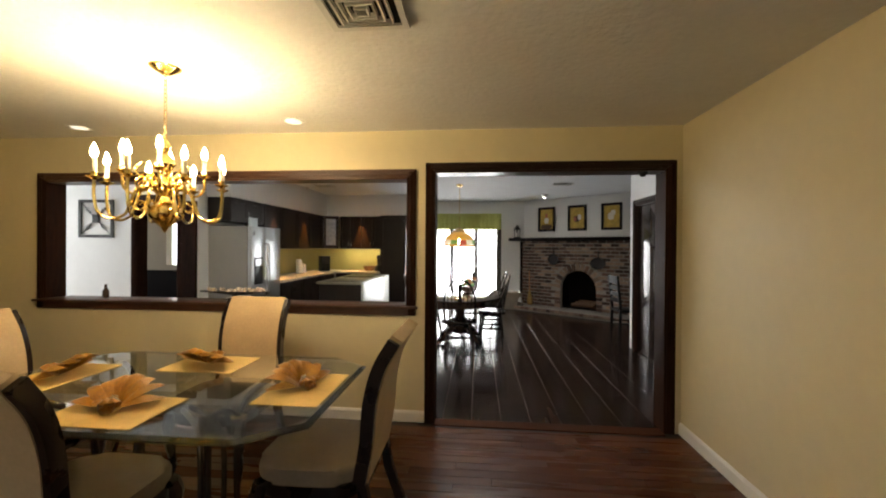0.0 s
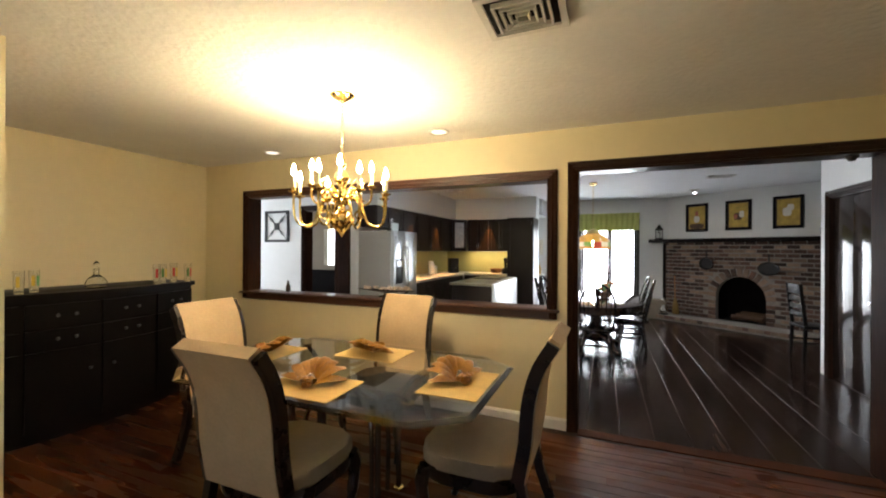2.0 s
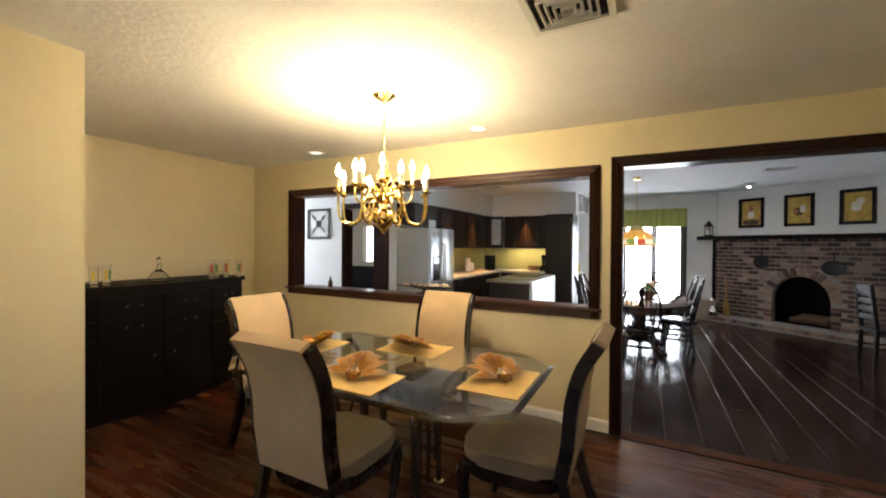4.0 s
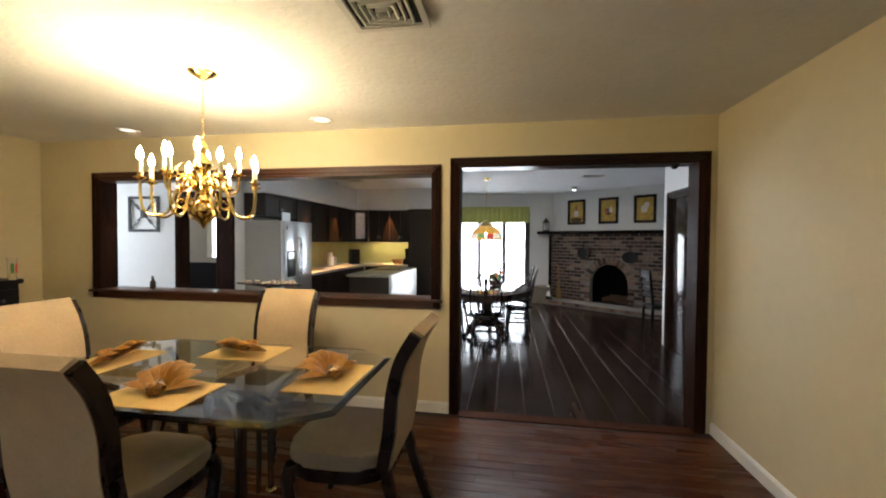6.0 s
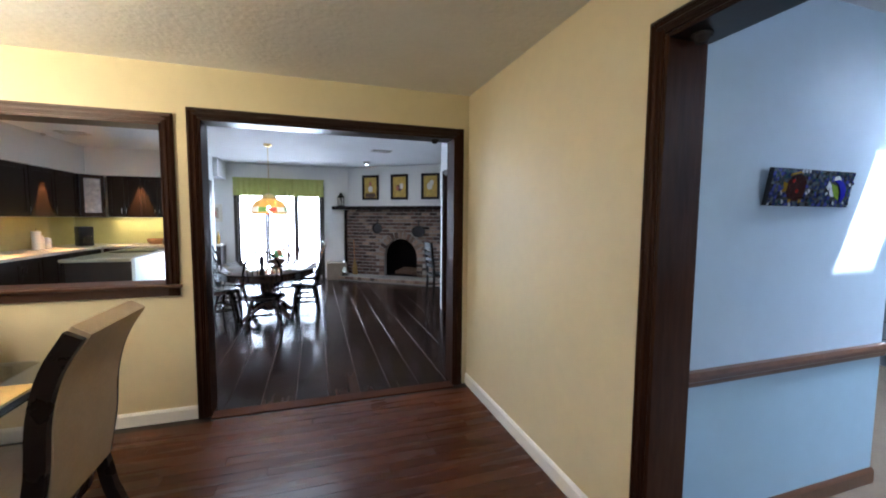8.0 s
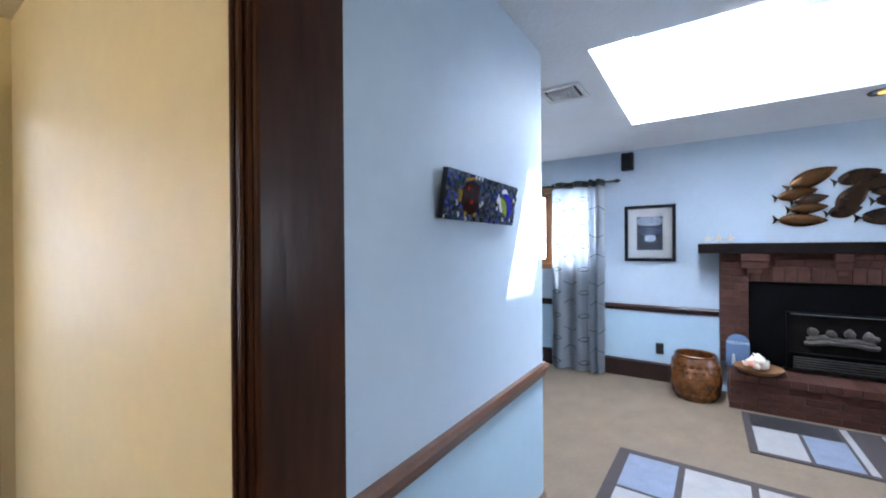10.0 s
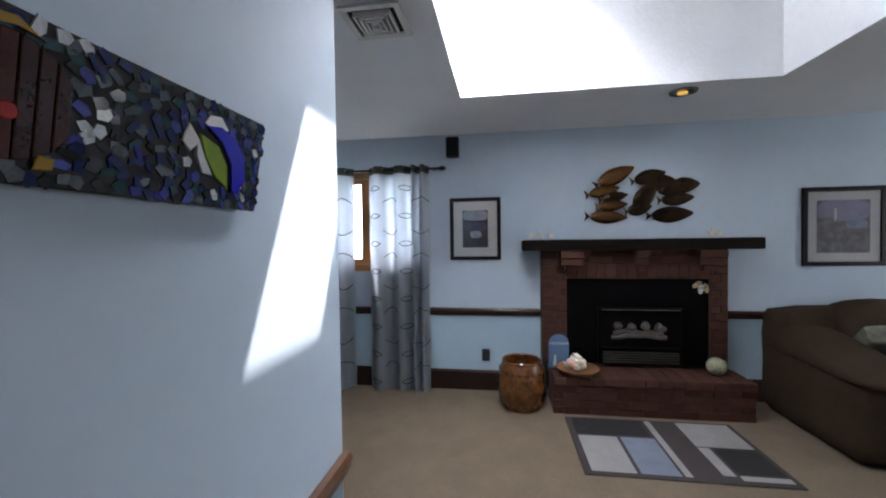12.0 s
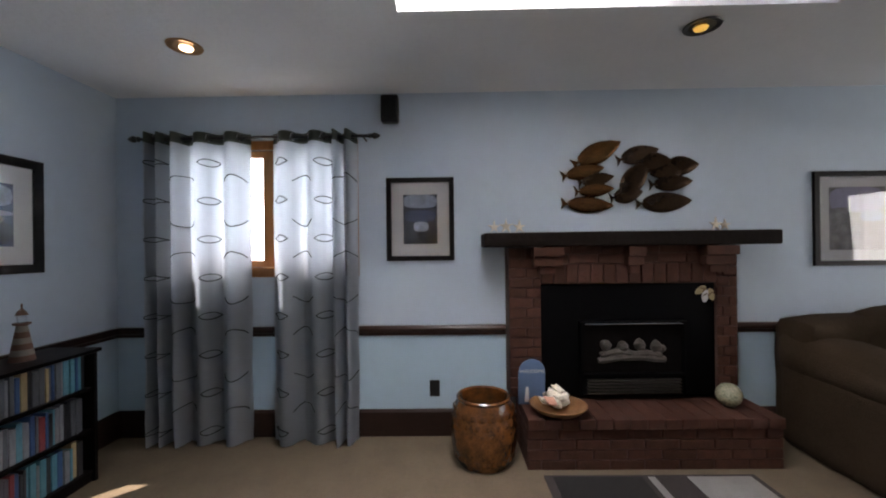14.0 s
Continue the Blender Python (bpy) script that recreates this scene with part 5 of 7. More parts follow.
for k in range(3):
    part("diffuser", bbox(-0.56 + k * 0.42, -0.28 + k * 0.42, -0.48, 0.50, -0.045, -0.031, 0.004), DIFF, cl, "lit white panel")
ceiling_vent(pose(1.7, 8.35, HK), 0.36, 0.2, "white louvred vent in the kitchen ceiling")
ceiling_vent(pose(-2.7, 8.35, HK), 0.36, 0.2, "white louvred vent in the kitchen ceiling")
eb = thing("eyeball_light", pose(1.62, 9.8, HK), "white eyeball spot in the kitchen ceiling", "light")
part("ring", lathe([(0.06, -0.02), (0.085, -0.012), (0.09, -0.001)], 22, cap=False), VENTW, eb)
part("ball", lathe([(0.004, -0.07), (0.04, -0.055), (0.06, -0.02), (0.06, -0.002)], 18), VENTW, eb)
part("lamp", lathe([(0.003, -0.078), (0.03, -0.072), (0.032, -0.066)], 14), DIFF, eb)
# white wall with the iron square, doorway
iw = thing("wall_ornament", pose(-5.03, 6.098, 1.825), "square black iron ornament with crossing bars", "ornament")
fr = bmesh.new()
for q in ((-0.26, 0.26, 0.22, 0.26), (-0.26, 0.26, -0.26, -0.22), (-0.26, -0.22, -0.22, 0.22), (0.22, 0.26, -0.22, 0.22)):
    box(fr, q[0], q[1], -0.02, -0.001, q[2], q[3])
part("frame", fr, DARKIRON, iw, smooth=False)
for a in (45, -45):
    part("bar", tube([(-0.31 * math.cos(radians(a)), -0.012, -0.31 * math.sin(radians(a))), (0.31 * math.cos(radians(a)), -0.012, 0.31 * math.sin(radians(a)))], 0.006, 6), DARKIRON, iw)
for k in range(4):
    a = 90 * k
    pts = [(0.19 * math.cos(radians(b)), -0.012, 0.26 + 0.19 * math.sin(radians(b)) - 0.02) for b in range(215, 330, 12)]
    bm = tube(pts, 0.005, 6)
    part("scroll", bm, DARKIRON, iw, m=pose(0, 0, 0, 0, a, 0))
part("boss", bbox(-0.05, 0.05, -0.022, -0.006, -0.05, 0.05, 0.006), DARKIRON, iw)
opening_trim("trim_back_doorway", pose(0, 6.1, 0), KD[0], KD[1], 0, 2.08, 0.15, (DARKWOOD, DARKWOOD_H), "dark walnut casing of the back doorway", w=0.07)
# Dark slab added over a white strip of wall, sized to fit the camera's view.
setting("door_back_hall", bbox(-3.757, -3.556, 6.055, 6.096, 0.008, 2.06, 0.004), DARKWOOD, "dark walnut slab covering the wall beside the back doorway", "door")
# nook beside the sliding door
picture("small_painting", pose(-1.54, YK - 0.002, 1.52), 0.34, 0.38, CREAMP, 0.03, CREAMP, 0.04, ((-0.6, 0.6, -0.6, 0.5, PINKP), (-0.3, 0.3, -0.3, 0.2, UMBER)), "small rust painting in a cream frame", glazed=False, ground=TAN)

cabinet("nook_cabinet", pose(-2.10, 10.50, 0), 0.78, 0.48, 0.0, 0.82, 2, "black-brown low cabinet in the nook by the patio door")
single("nook_worktop", bbox(-2.12, -1.31, 10.48, YK - 0.003, 0.825, 0.86, 0.004), COUNTER, Matrix(), "cream worktop of the nook cabinet", "countertop")
bm = bmesh.new()
box(bm, -3.54, -1.27, 10.21, YK - 0.002, 2.25, HK - 0.002)
setting("soffit_nook", bm, WHITE, "white soffit over the nook", "soffit")
for x, y, h, r, mm in ((-1.42, 10.80, 0.26, 0.035, GOLD), (-1.55, 10.84, 0.20, 0.045, CREAMP), (-1.68, 10.82, 0.17, 0.05, PAPER), (-1.80, 10.84, 0.22, 0.04, UMBER), (-1.50, 10.66, 0.13, 0.04, PAPER)):
    single("bottle", lathe([(r, 0), (r, h * 0.6), (r * 0.4, h * 0.75), (r * 0.36, h * 0.97), (r * 0.42, h)], 14), mm, pose(x, y, 0.861), "small bottle on the nook worktop", "bottle", "bottles on the nook worktop")


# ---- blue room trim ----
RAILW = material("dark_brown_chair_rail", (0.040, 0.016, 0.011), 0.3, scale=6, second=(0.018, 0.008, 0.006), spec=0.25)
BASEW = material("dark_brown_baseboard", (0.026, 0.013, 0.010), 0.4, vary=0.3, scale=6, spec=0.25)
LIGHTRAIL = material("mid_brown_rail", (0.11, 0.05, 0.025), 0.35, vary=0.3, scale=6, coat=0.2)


def chair_rail(name, runs, label, mat):
    t = thing(name, Matrix(), label, "chair rail", kind="structure")
    for x0, y0, x1, y1 in runs:
        L = math.hypot(x1 - x0, y1 - y0)
        prof = [(0, 0.715), (-0.012, 0.715), (-0.016, 0.735), (-0.026, 0.745), (-0.03, 0.765), (-0.02, 0.782), (0, 0.785)]
        bm = bmesh.new()
        rows = [[bm.verts.new((u, y - 0.0005, z)) for y, z in prof] for u in (0, L)]
        for k in range(len(prof)):
            bm.faces.new((rows[0][k], rows[0][(k + 1) % len(prof)], rows[1][(k + 1) % len(prof)], rows[1][k]))
        bm.faces.new(rows[0])
        bm.faces.new(list(reversed(rows[1])))
        bm.transform(pose(x0, y0, 0, 0, 0, math.degrees(math.atan2(y1 - y0, x1 - x0))))
        part("rail", bm, mat, t, smooth=False)


chair_rail("trim_chair_rail", [(XB, YL, XB, 1.684), (XB, 0.17, XB, -3.2), (3.46, YL, XB - 0.03, YL)], "dark brown moulded chair rail", RAILW)
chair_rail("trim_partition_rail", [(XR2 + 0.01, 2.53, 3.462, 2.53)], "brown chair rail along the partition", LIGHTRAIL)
skirting("baseboard_blue_room", [(XB, YL, XB, 1.684), (XB, 0.17, XB, -3.2), (3.46, YL, XB - 0.015, YL)], BASEW, "tall dark brown baseboard", h=0.19, d=0.016)
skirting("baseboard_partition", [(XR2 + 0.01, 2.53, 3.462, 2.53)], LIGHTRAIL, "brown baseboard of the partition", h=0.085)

# ---- window and curtains ----
win = thing("window_blue_room", pose(XB, 0, 0), "honey oak framed window behind the curtains", "window", kind="structure")
fr = bmesh.new()
for q in ((WIN[0] - 0.06, WIN[0], WIN[2] - 0.07, WIN[3] + 0.06), (WIN[1], WIN[1] + 0.06, WIN[2] - 0.07, WIN[3] + 0.06), (WIN[0], WIN[1], WIN[3], WIN[3] + 0.06), (WIN[0], WIN[1], WIN[2] - 0.07, WIN[2])):
    box(fr, -0.022, -0.001, q[0], q[1], q[2], q[3])
part("casing", fr, OAK, win, smooth=False)
fr = bmesh.new()
for q in ((3.325, 3.415, WIN[2] + 0.05, WIN[3] - 0.05), (WIN[0], WIN[0] + 0.05, WIN[2], WIN[3]), (WIN[1] - 0.05, WIN[1], WIN[2], WIN[3]), (WIN[0] + 0.05, WIN[1] - 0.05, WIN[3] - 0.05, WIN[3]), (WIN[0] + 0.05, WIN[1] - 0.05, WIN[2], WIN[2] + 0.05)):
    box(fr, 0.02, 0.06, q[0], q[1], q[2], q[3])
part("sash", fr, OAK, win, smooth=False)
part("sill", bbox(-0.045, 0.05, WIN[0] - 0.02, WIN[1] + 0.02, WIN[2] - 0.02, WIN[2] - 0.001, 0.005), OAK, win)
pane = part("pane", bbox(0.037, 0.042, WIN[0] + 0.05, WIN[1] - 0.05, WIN[2] + 0.05, WIN[3] - 0.05), WPANE, win, smooth=False)
pane.visible_shadow = False
sw = thing("window_south", pose(0, -3.2, 0), "white framed window of the blue room", "window", kind="structure")
fr = bmesh.new()
for q in ((SW[0], SW[0] + 0.06, SW[2], SW[3]), (SW[1] - 0.06, SW[1], SW[2], SW[3]), (4.34, 4.40, SW[2] + 0.06, SW[3] - 0.06), (SW[0] + 0.06, SW[1] - 0.06, SW[2], SW[2] + 0.06), (SW[0] + 0.06, SW[1] - 0.06, SW[3] - 0.06, SW[3])):
    box(fr, q[0], q[1], -0.10, -0.05, q[2], q[3])
part("sash", fr, TRIM_W, sw, smooth=False)
pane = part("pane", bbox(SW[0] + 0.06, SW[1] - 0.06, -0.08, -0.075, SW[2] + 0.06, SW[3] - 0.06), WPANE, sw, smooth=False)
pane.visible_shadow = False


DRAPE = cloth("grey_blue_curtain_cloth", (0.25, 0.265, 0.275), 0.55, (0.70, 0.76, 0.83))
HEAD = cloth("dark_green_curtain_header", (0.07, 0.085, 0.07), 0.1)
THREAD = material("dark_embroidery_thread", (0.05, 0.055, 0.055), 0.6)
RODM = material("dark_pewter_rod", (0.05, 0.05, 0.05), 0.35, 0.7)
XC = 5.925


def curtain(y0, y1, shares, seed):
    """Hung cloth of waves whose widths follow shares; a narrow wave stands deeper."""
    t = thing("curtain", Matrix(), "grey-blue grommet curtain with embroidered leaf arcs", "curtain", "pair of curtains")
    folds = len(shares)
    n = folds * 20
    ends = [sum(shares[:k]) / sum(shares) for k in range(folds + 1)]

    def at(u, z):
        i = max(k for k in range(folds) if u >= ends[k] - 1e-9)
        w = ends[i + 1] - ends[i]
        v = (u - ends[i]) / w
        low = (2.1 - z) / 2.1
        amp = 0.045 + 0.020 * (w < 0.2) + 0.012 * low * math.sin(3 * i + seed)
        side = 0.010 * low * math.sin(5 * u + seed) + 0.006 * math.sin(9 * z + 2.3 * i) * low
        flat = -math.cos(2 * math.pi * v)
        flat = math.copysign(abs(flat) ** 0.7, flat)
        return Vector((XC - amp * flat, y1 + (y0 - y1) * u + side, z))

    def sheet(za, zb, rows_n):
        bm = bmesh.new()
        grid = []
        for j in range(rows_n + 1):
            z = za + (zb - za) * j / rows_n
            front = [at(k / n, z) for k in range(n + 1)]
            loop = front + [p + Vector((0.004, 0, 0)) for p in reversed(front)]
            grid.append([bm.verts.new(p) for p in loop])
        N = len(grid[0])
        for r, s in zip(grid, grid[1:]):
            for k in range(N):
                bm.faces.new((r[k], r[(k + 1) % N], s[(k + 1) % N], s[k]))
        for r in (grid[0], grid[-1]):
            for k in range(n):
                bm.faces.new((r[k], r[k + 1], r[N - 2 - k], r[N - 1 - k]))
        return bm
    part("cloth", sheet(0.012, 2.068, 12), DRAPE, t)
    part("header", sheet(2.0685, 2.14, 1), HEAD, t, "dark green header band")
    bm = bmesh.new()
    W = y1 - y0
    cols = int(W / 0.145)
    for col in range(cols):
        for row in range(8):
            zc = 0.10 + row * 0.262 + (0.13 if col % 2 else 0)
            if zc > 2.02:
                continue
            wide, tall = (0.115, 0.024) if col % 2 == 0 else (0.135, 0.045)
            for s in ((1, -1) if col % 2 == 0 else ((-1,) if row % 2 else (1,))):
                pts = []
                for k in range(13):
                    v = k / 12
                    u = (col + 0.5) / cols + (v - 0.5) * wide / W
                    z = zc + s * tall * (1 - (2 * v - 1) ** 2)
                    if 0 < u < 1:
                        pts.append(at(u, z) - Vector((0.002, 0, 0)))
                if len(pts) > 3:
                    tube(pts, 0.0042, 4, bm)
    tagged(part("embroidery", bm, THREAD, t, "dark embroidered arcs"), kind="stuff")
    for k in range(folds * 2):
        p = at(ends[k // 2] + (ends[k // 2 + 1] - ends[k // 2]) * (0.25 if k % 2 == 0 else 0.75), 2.105)
        ring = tube([(0.0, 0.022 * math.cos(a), 0.022 * math.sin(a)) for a in [2 * math.pi * j / 12 for j in range(13)]], 0.004, 5)
        part("grommet", ring, CHROME, t, m=pose(p.x - 0.002, p.y, p.z, 0, 0, 60 if k % 2 else -60))


curtain(3.452, 4.165, (0.11, 0.12, 0.17, 0.30, 0.30), 3)
curtain(2.711, 3.295, (0.36, 0.34, 0.13, 0.17), 8)
rod = thing("curtain_rod", Matrix(), "dark pewter curtain rod with turned finials", "curtain rod")
part("rod", tube([(XC, 2.62, 2.105), (XC, 4.20, 2.105)], 0.011, 10), RODM, rod)
for y, s in ((2.62, 1), (4.20, -1)):
    part("finial", lathe([(0.011, 0), (0.02, 0.008), (0.012, 0.018), (0.024, 0.04), (0.018, 0.06), (0.006, 0.08)], 12), RODM, rod, m=pose(XC, y, 2.105, 90 * s, 0, 0))
for y in (2.66, 4.185):
    part("bracket", tube([(XC, y, 2.105), (XB - 0.001, y, 2.105)], 0.008, 6), RODM, rod)

# ---- things on the walls ----
sp = thing("wall_speaker", pose(XB - 0.003, 2.48, 2.305, 0, 0, -90), "small black loudspeaker high on the wall", "speaker")
part("cabinet", bbox(-0.062, 0.062, -0.10, -0.02, -0.095, 0.095, 0.02, 3), BLACKP, sp)
part("grille", bbox(-0.05, 0.05, -0.108, -0.101, -0.082, 0.082, 0.003, 1), material("black_speaker_cloth", (0.006, 0.006, 0.007), 0.95, bump=0.5, bump_scale=400), sp)
part("bracket", tube([(0, -0.03, 0), (0, 0.0, 0)], 0.02, 8), BLACKP, sp)
ol = thing("wall_outlet", pose(XB - 0.0015, 2.192, 0.335, 0, 0, -90), "dark brown electrical outlet plate", "outlet")
part("plate", bbox(-0.036, 0.036, -0.006, 0.0, -0.058, 0.058, 0.003), BLACKP, ol)
for z in (-0.022, 0.022):
    part("socket", bbox(-0.016, 0.016, -0.008, -0.0062, z - 0.014, z + 0.014, 0.001, 1), BLACKP, ol)
MOUNT = material("off_white_mount", (0.82, 0.81, 0.80), 0.7, vary=0.03)
SEA = material("deep_blue_sea_print", (0.05, 0.07, 0.16), 0.5, vary=0.6, scale=9)
SKYP = material("pale_cloud_print", (0.35, 0.40, 0.52), 0.5, vary=0.5, scale=7)
DARKP = material("dark_shore_print", (0.02, 0.025, 0.05), 0.5, vary=0.4)
LILAC = material("lilac_sky_print", (0.42, 0.40, 0.56), 0.5, vary=0.2)
STONEP = material("grey_town_print", (0.30, 0.28, 0.28), 0.6, vary=0.5, scale=20)
WEST = -90
picture("framed_print", pose(XB - 0.002, 2.28, 1.538, 0, 0, WEST), 0.48, 0.59, BLACKFRAME, 0.035, MOUNT, 0.085,
        ((-1, 1, 0.45, 1, SKYP), (-0.9, 0.9, -0.1, 0.35, SEA), (-0.4, 0.5, -0.5, -0.1, SKYP), (-1, 1, -1, -0.6, DARKP)), "black framed seascape print with a white mount", ground=DARKP)
picture("framed_print", pose(XB - 0.002, -0.785, 1.505, 0, 0, WEST), 0.61, 0.66, BLACKFRAME, 0.035, MOUNT, 0.075,
        ((-1, 1, 0.2, 1, LILAC), (-0.9, -0.2, 0.05, 0.35, STONEP), (-0.35, -0.25, 0.2, 0.7, MOUNT), (0.1, 0.9, -0.1, 0.25, SKYP), (-0.8, 0.7, -0.9, -0.2, STONEP)), "black framed harbour town print under glass", ground=STONEP)
picture("framed_print", pose(5.115, YL - 0.002, 1.535), 0.80, 0.64, BLACKFRAME, 0.05, MOUNT, 0.10,
        ((-1, 1, 0.2, 1, SKYP), (-1, 1, -0.05, 0.15, LILAC), (-1, 1, -1, -0.15, DARKP), (0.2, 0.8, -0.3, 0.0, STONEP)), "black framed shore print above the bookcase", ground=SEA)

BRONZE = material("patinated_copper_fish", (0.06, 0.032, 0.016), 0.28, 0.85, second=(0.018, 0.012, 0.009), scale=9, bump=0.2, bump_scale=70)
COPPER = material("bright_copper_fish", (0.17, 0.075, 0.025), 0.25, 0.9, second=(0.05, 0.024, 0.012), scale=10, bump=0.2, bump_scale=70)
school = thing("fish_sculpture", pose(XB - 0.002, 0.78, 1.82, 0, 0, WEST), "wall sculpture of copper fish swimming together", "sculpture")
SCHOOL = ((-0.25, 0.165, 0.38, 0.15, 25), (-0.35, 0.035, 0.31, 0.11, 12), (-0.26, -0.02, 0.26, 0.10, 10), (-0.275, -0.095, 0.28, 0.10, 5), (-0.32, -0.195, 0.37, 0.12, -3),
          (0.035, 0.15, 0.31, 0.13, 15), (0.15, 0.10, 0.29, 0.14, -5), (0.0, -0.03, 0.33, 0.16, 52), (-0.045, -0.13, 0.24, 0.12, 12), (0.33, 0.07, 0.27, 0.14, 4), (0.23, 0.035, 0.31, 0.12, 2), (0.26, -0.05, 0.31, 0.12, 5), (0.215, -0.185, 0.40, 0.145, 3))
for k, (cx, cz, L, hgt, tilt) in enumerate(SCHOOL):
    bm = bmesh.new()
    nseg = 16
    rings = []
    for i in range(nseg + 1):
        u = i / nseg
        body = math.sin(math.pi * (0.06 + 0.92 * u) ** 0.85) ** 0.8 if u < 0.999 else 0.04
        x = -L * 0.36 + L * 0.86 * u
        hh = max(0.004, hgt / 2 * body)
        rings.append([bm.verts.new((x, -0.018 * body * math.cos(a) if math.cos(a) > 0 else -0.002, hh * math.sin(a))) for a in [-math.pi / 2 + math.pi * j / 8 for j in range(9)] + [math.pi / 2 + math.pi * j / 3 for j in (1, 2)]])
    M = len(rings[0])
    for r, s in zip(rings, rings[1:]):
        for j in range(M):
            bm.faces.new((r[j], r[(j + 1) % M], s[(j + 1) % M], s[j]))
    bm.faces.new(list(reversed(rings[0])))
    bm.faces.new(rings[-1])
    tail = prism([(-L * 0.30, 0.010), (-L * 0.40, 0.008), (-L * 0.51, 0.045), (-L * 0.475, 0.0), (-L * 0.50, -0.042), (-L * 0.40, -0.008), (-L * 0.30, -0.010)], 0.004, 0.010)
    tail.transform(pose(0, 0, 0, 90, 0, 0))
    mt_ = COPPER if k in (0, 1, 3, 4) else BRONZE
    place = pose(cx, -0.012 - 0.004 * (k % 4), cz, 0, -tilt, 0)
    fish = part("fish", bm, mt_, school, m=place)
    part("tail", tail, mt_, fish)

# mosaic panel on the partition
mz = thing("mosaic_panel", pose(2.726, 2.5135, 1.581, 9, 0, 0), "dark glass mosaic panel with two bright fish", "wall art")
AW, AH = 0.555, 0.165
SLATE = material("black_grout_board", (0.012, 0.013, 0.016), 0.7, vary=0.3)
part("board", bbox(-AW / 2, AW / 2, -0.022, -0.001, -AH / 2, AH / 2, 0.002, 1), SLATE, mz)
TESS = [material("mosaic_" + nm, c, 0.12, vary=0.3, scale=30) for nm, c in (("navy", (0.02, 0.03, 0.10)), ("slate", (0.09, 0.11, 0.13)), ("teal", (0.03, 0.07, 0.08)), ("violet_blue", (0.06, 0.07, 0.28)), ("pearl", (0.5, 0.52, 0.55)), ("charcoal", (0.025, 0.028, 0.03)))]
FR = material("mosaic_dark_red", (0.05, 0.012, 0.009), 0.12, vary=0.5, scale=20)
FY = material("mosaic_yellow", (0.33, 0.20, 0.02), 0.2, vary=0.2)
FB = material("mosaic_cobalt", (0.03, 0.03, 0.42), 0.12, vary=0.2)
FG = material("mosaic_lime", (0.22, 0.32, 0.04), 0.15, vary=0.2)
FW = material("mosaic_white", (0.65, 0.66, 0.66), 0.2, vary=0.1)
rnd = random.Random(5)
nx, nz = 34, 10
tiles = {}
for i in range(nx):
    for j in range(nz):
        x = -AW / 2 + (min(nx - 1, max(0, i + rnd.uniform(-0.4, 0.4))) + 0.5) * AW / nx
        z = -AH / 2 + (min(nz - 1, max(0, j + rnd.uniform(-0.4, 0.4))) + 0.5) * AH / nz
        if ((x + 0.114) / 0.068) ** 2 + (z / 0.066) ** 2 < 0.9 or ((x - 0.165) / 0.065) ** 2 + ((z - 0.0) / 0.055) ** 2 < 0.8:
            continue
        kk = rnd.choices(range(6), (5, 3.5, 3, 3, 1.7, 4))[0]
        sh = rnd.randrange(3)
        if (kk, sh) not in tiles:
            w2, h2 = (0.0098, 0.0075, 0.0112)[sh], (0.0057, 0.0073, 0.0045)[sh]
            bm = prism(((-w2, -h2), (w2 * 0.7, -h2 * 1.2), (w2 * 1.1, h2 * 0.3), (w2 * 0.2, h2 * 1.1), (-w2 * 0.9, h2 * 0.6)), 0, 0.0022)
            bm.transform(pose(0, 0, 0, 90, 0, 0))
            tiles[kk, sh] = mesh_of("tessera", bm, TESS[kk])
        ob = new("tessera", tiles[kk, sh])
        ob.parent = mz
        ob.matrix_basis = pose(x, -0.0222, z, rnd.uniform(-7, 7), rnd.gauss(35, 35), rnd.uniform(-7, 7))


def chip(pts, mat, t0=0.0222, t1=0.027):
    bm = prism(pts, t0, t1, 0.001, 1)
    bm.transform(pose(0, 0, 0, 90, 0, 0))
    part("glass_piece", bm, mat, mz)


ell = lambda cx, cz, rx, rz, a0, a1, n=8: [(cx + rx * math.cos(radians(a0 + (a1 - a0) * k / n)), cz + rz * math.sin(radians(a0 + (a1 - a0) * k / n))) for k in range(n + 1)]
MAROON = material("mosaic_maroon", (0.035, 0.010, 0.008), 0.15, vary=0.4, scale=30)
for k in range(7):
    x0, x1 = -0.172 + 0.0165 * k, -0.172 + 0.0165 * (k + 1) - 0.0012
    arc = lambda x: 0.060 * math.sqrt(max(0.04, 1 - ((x + 0.114) / 0.064) ** 2))
    chip([(x0, -arc(x0)), (x1, -arc(x1)), (x1, arc(x1)), (x0, arc(x0))], (MAROON, FR, MAROON, FR, MAROON, MAROON, FR)[k])
for cx, cz in ((-0.145, 0.030), (-0.113, -0.014)):
    chip(ell(cx, cz, 0.009, 0.009, 0, 330, 9), material("mosaic_bright_red", (0.30, 0.02, 0.015), 0.1, vary=0.3), 0.0272, 0.029)
chip([(-0.165, 0.050), (-0.11, 0.066), (-0.085, 0.060), (-0.11, 0.074), (-0.165, 0.062)], FY)
chip([(-0.205, -0.022), (-0.180, -0.018), (-0.178, 0.018), (-0.205, 0.024), (-0.196, 0.0)], FY)
for cx in (-0.158, -0.090):
    chip([(cx, -0.066), (cx + 0.018, -0.064), (cx + 0.020, -0.052), (cx + 0.004, -0.050)], FY, 0.0272, 0.029)
chip([(0.098, 0.036), (0.122, 0.014), (0.104, -0.004), (0.088, 0.008)], FW)
chip([(0.126, 0.044), (0.165, 0.028), (0.178, 0.046), (0.160, 0.062), (0.136, 0.058)], FW)
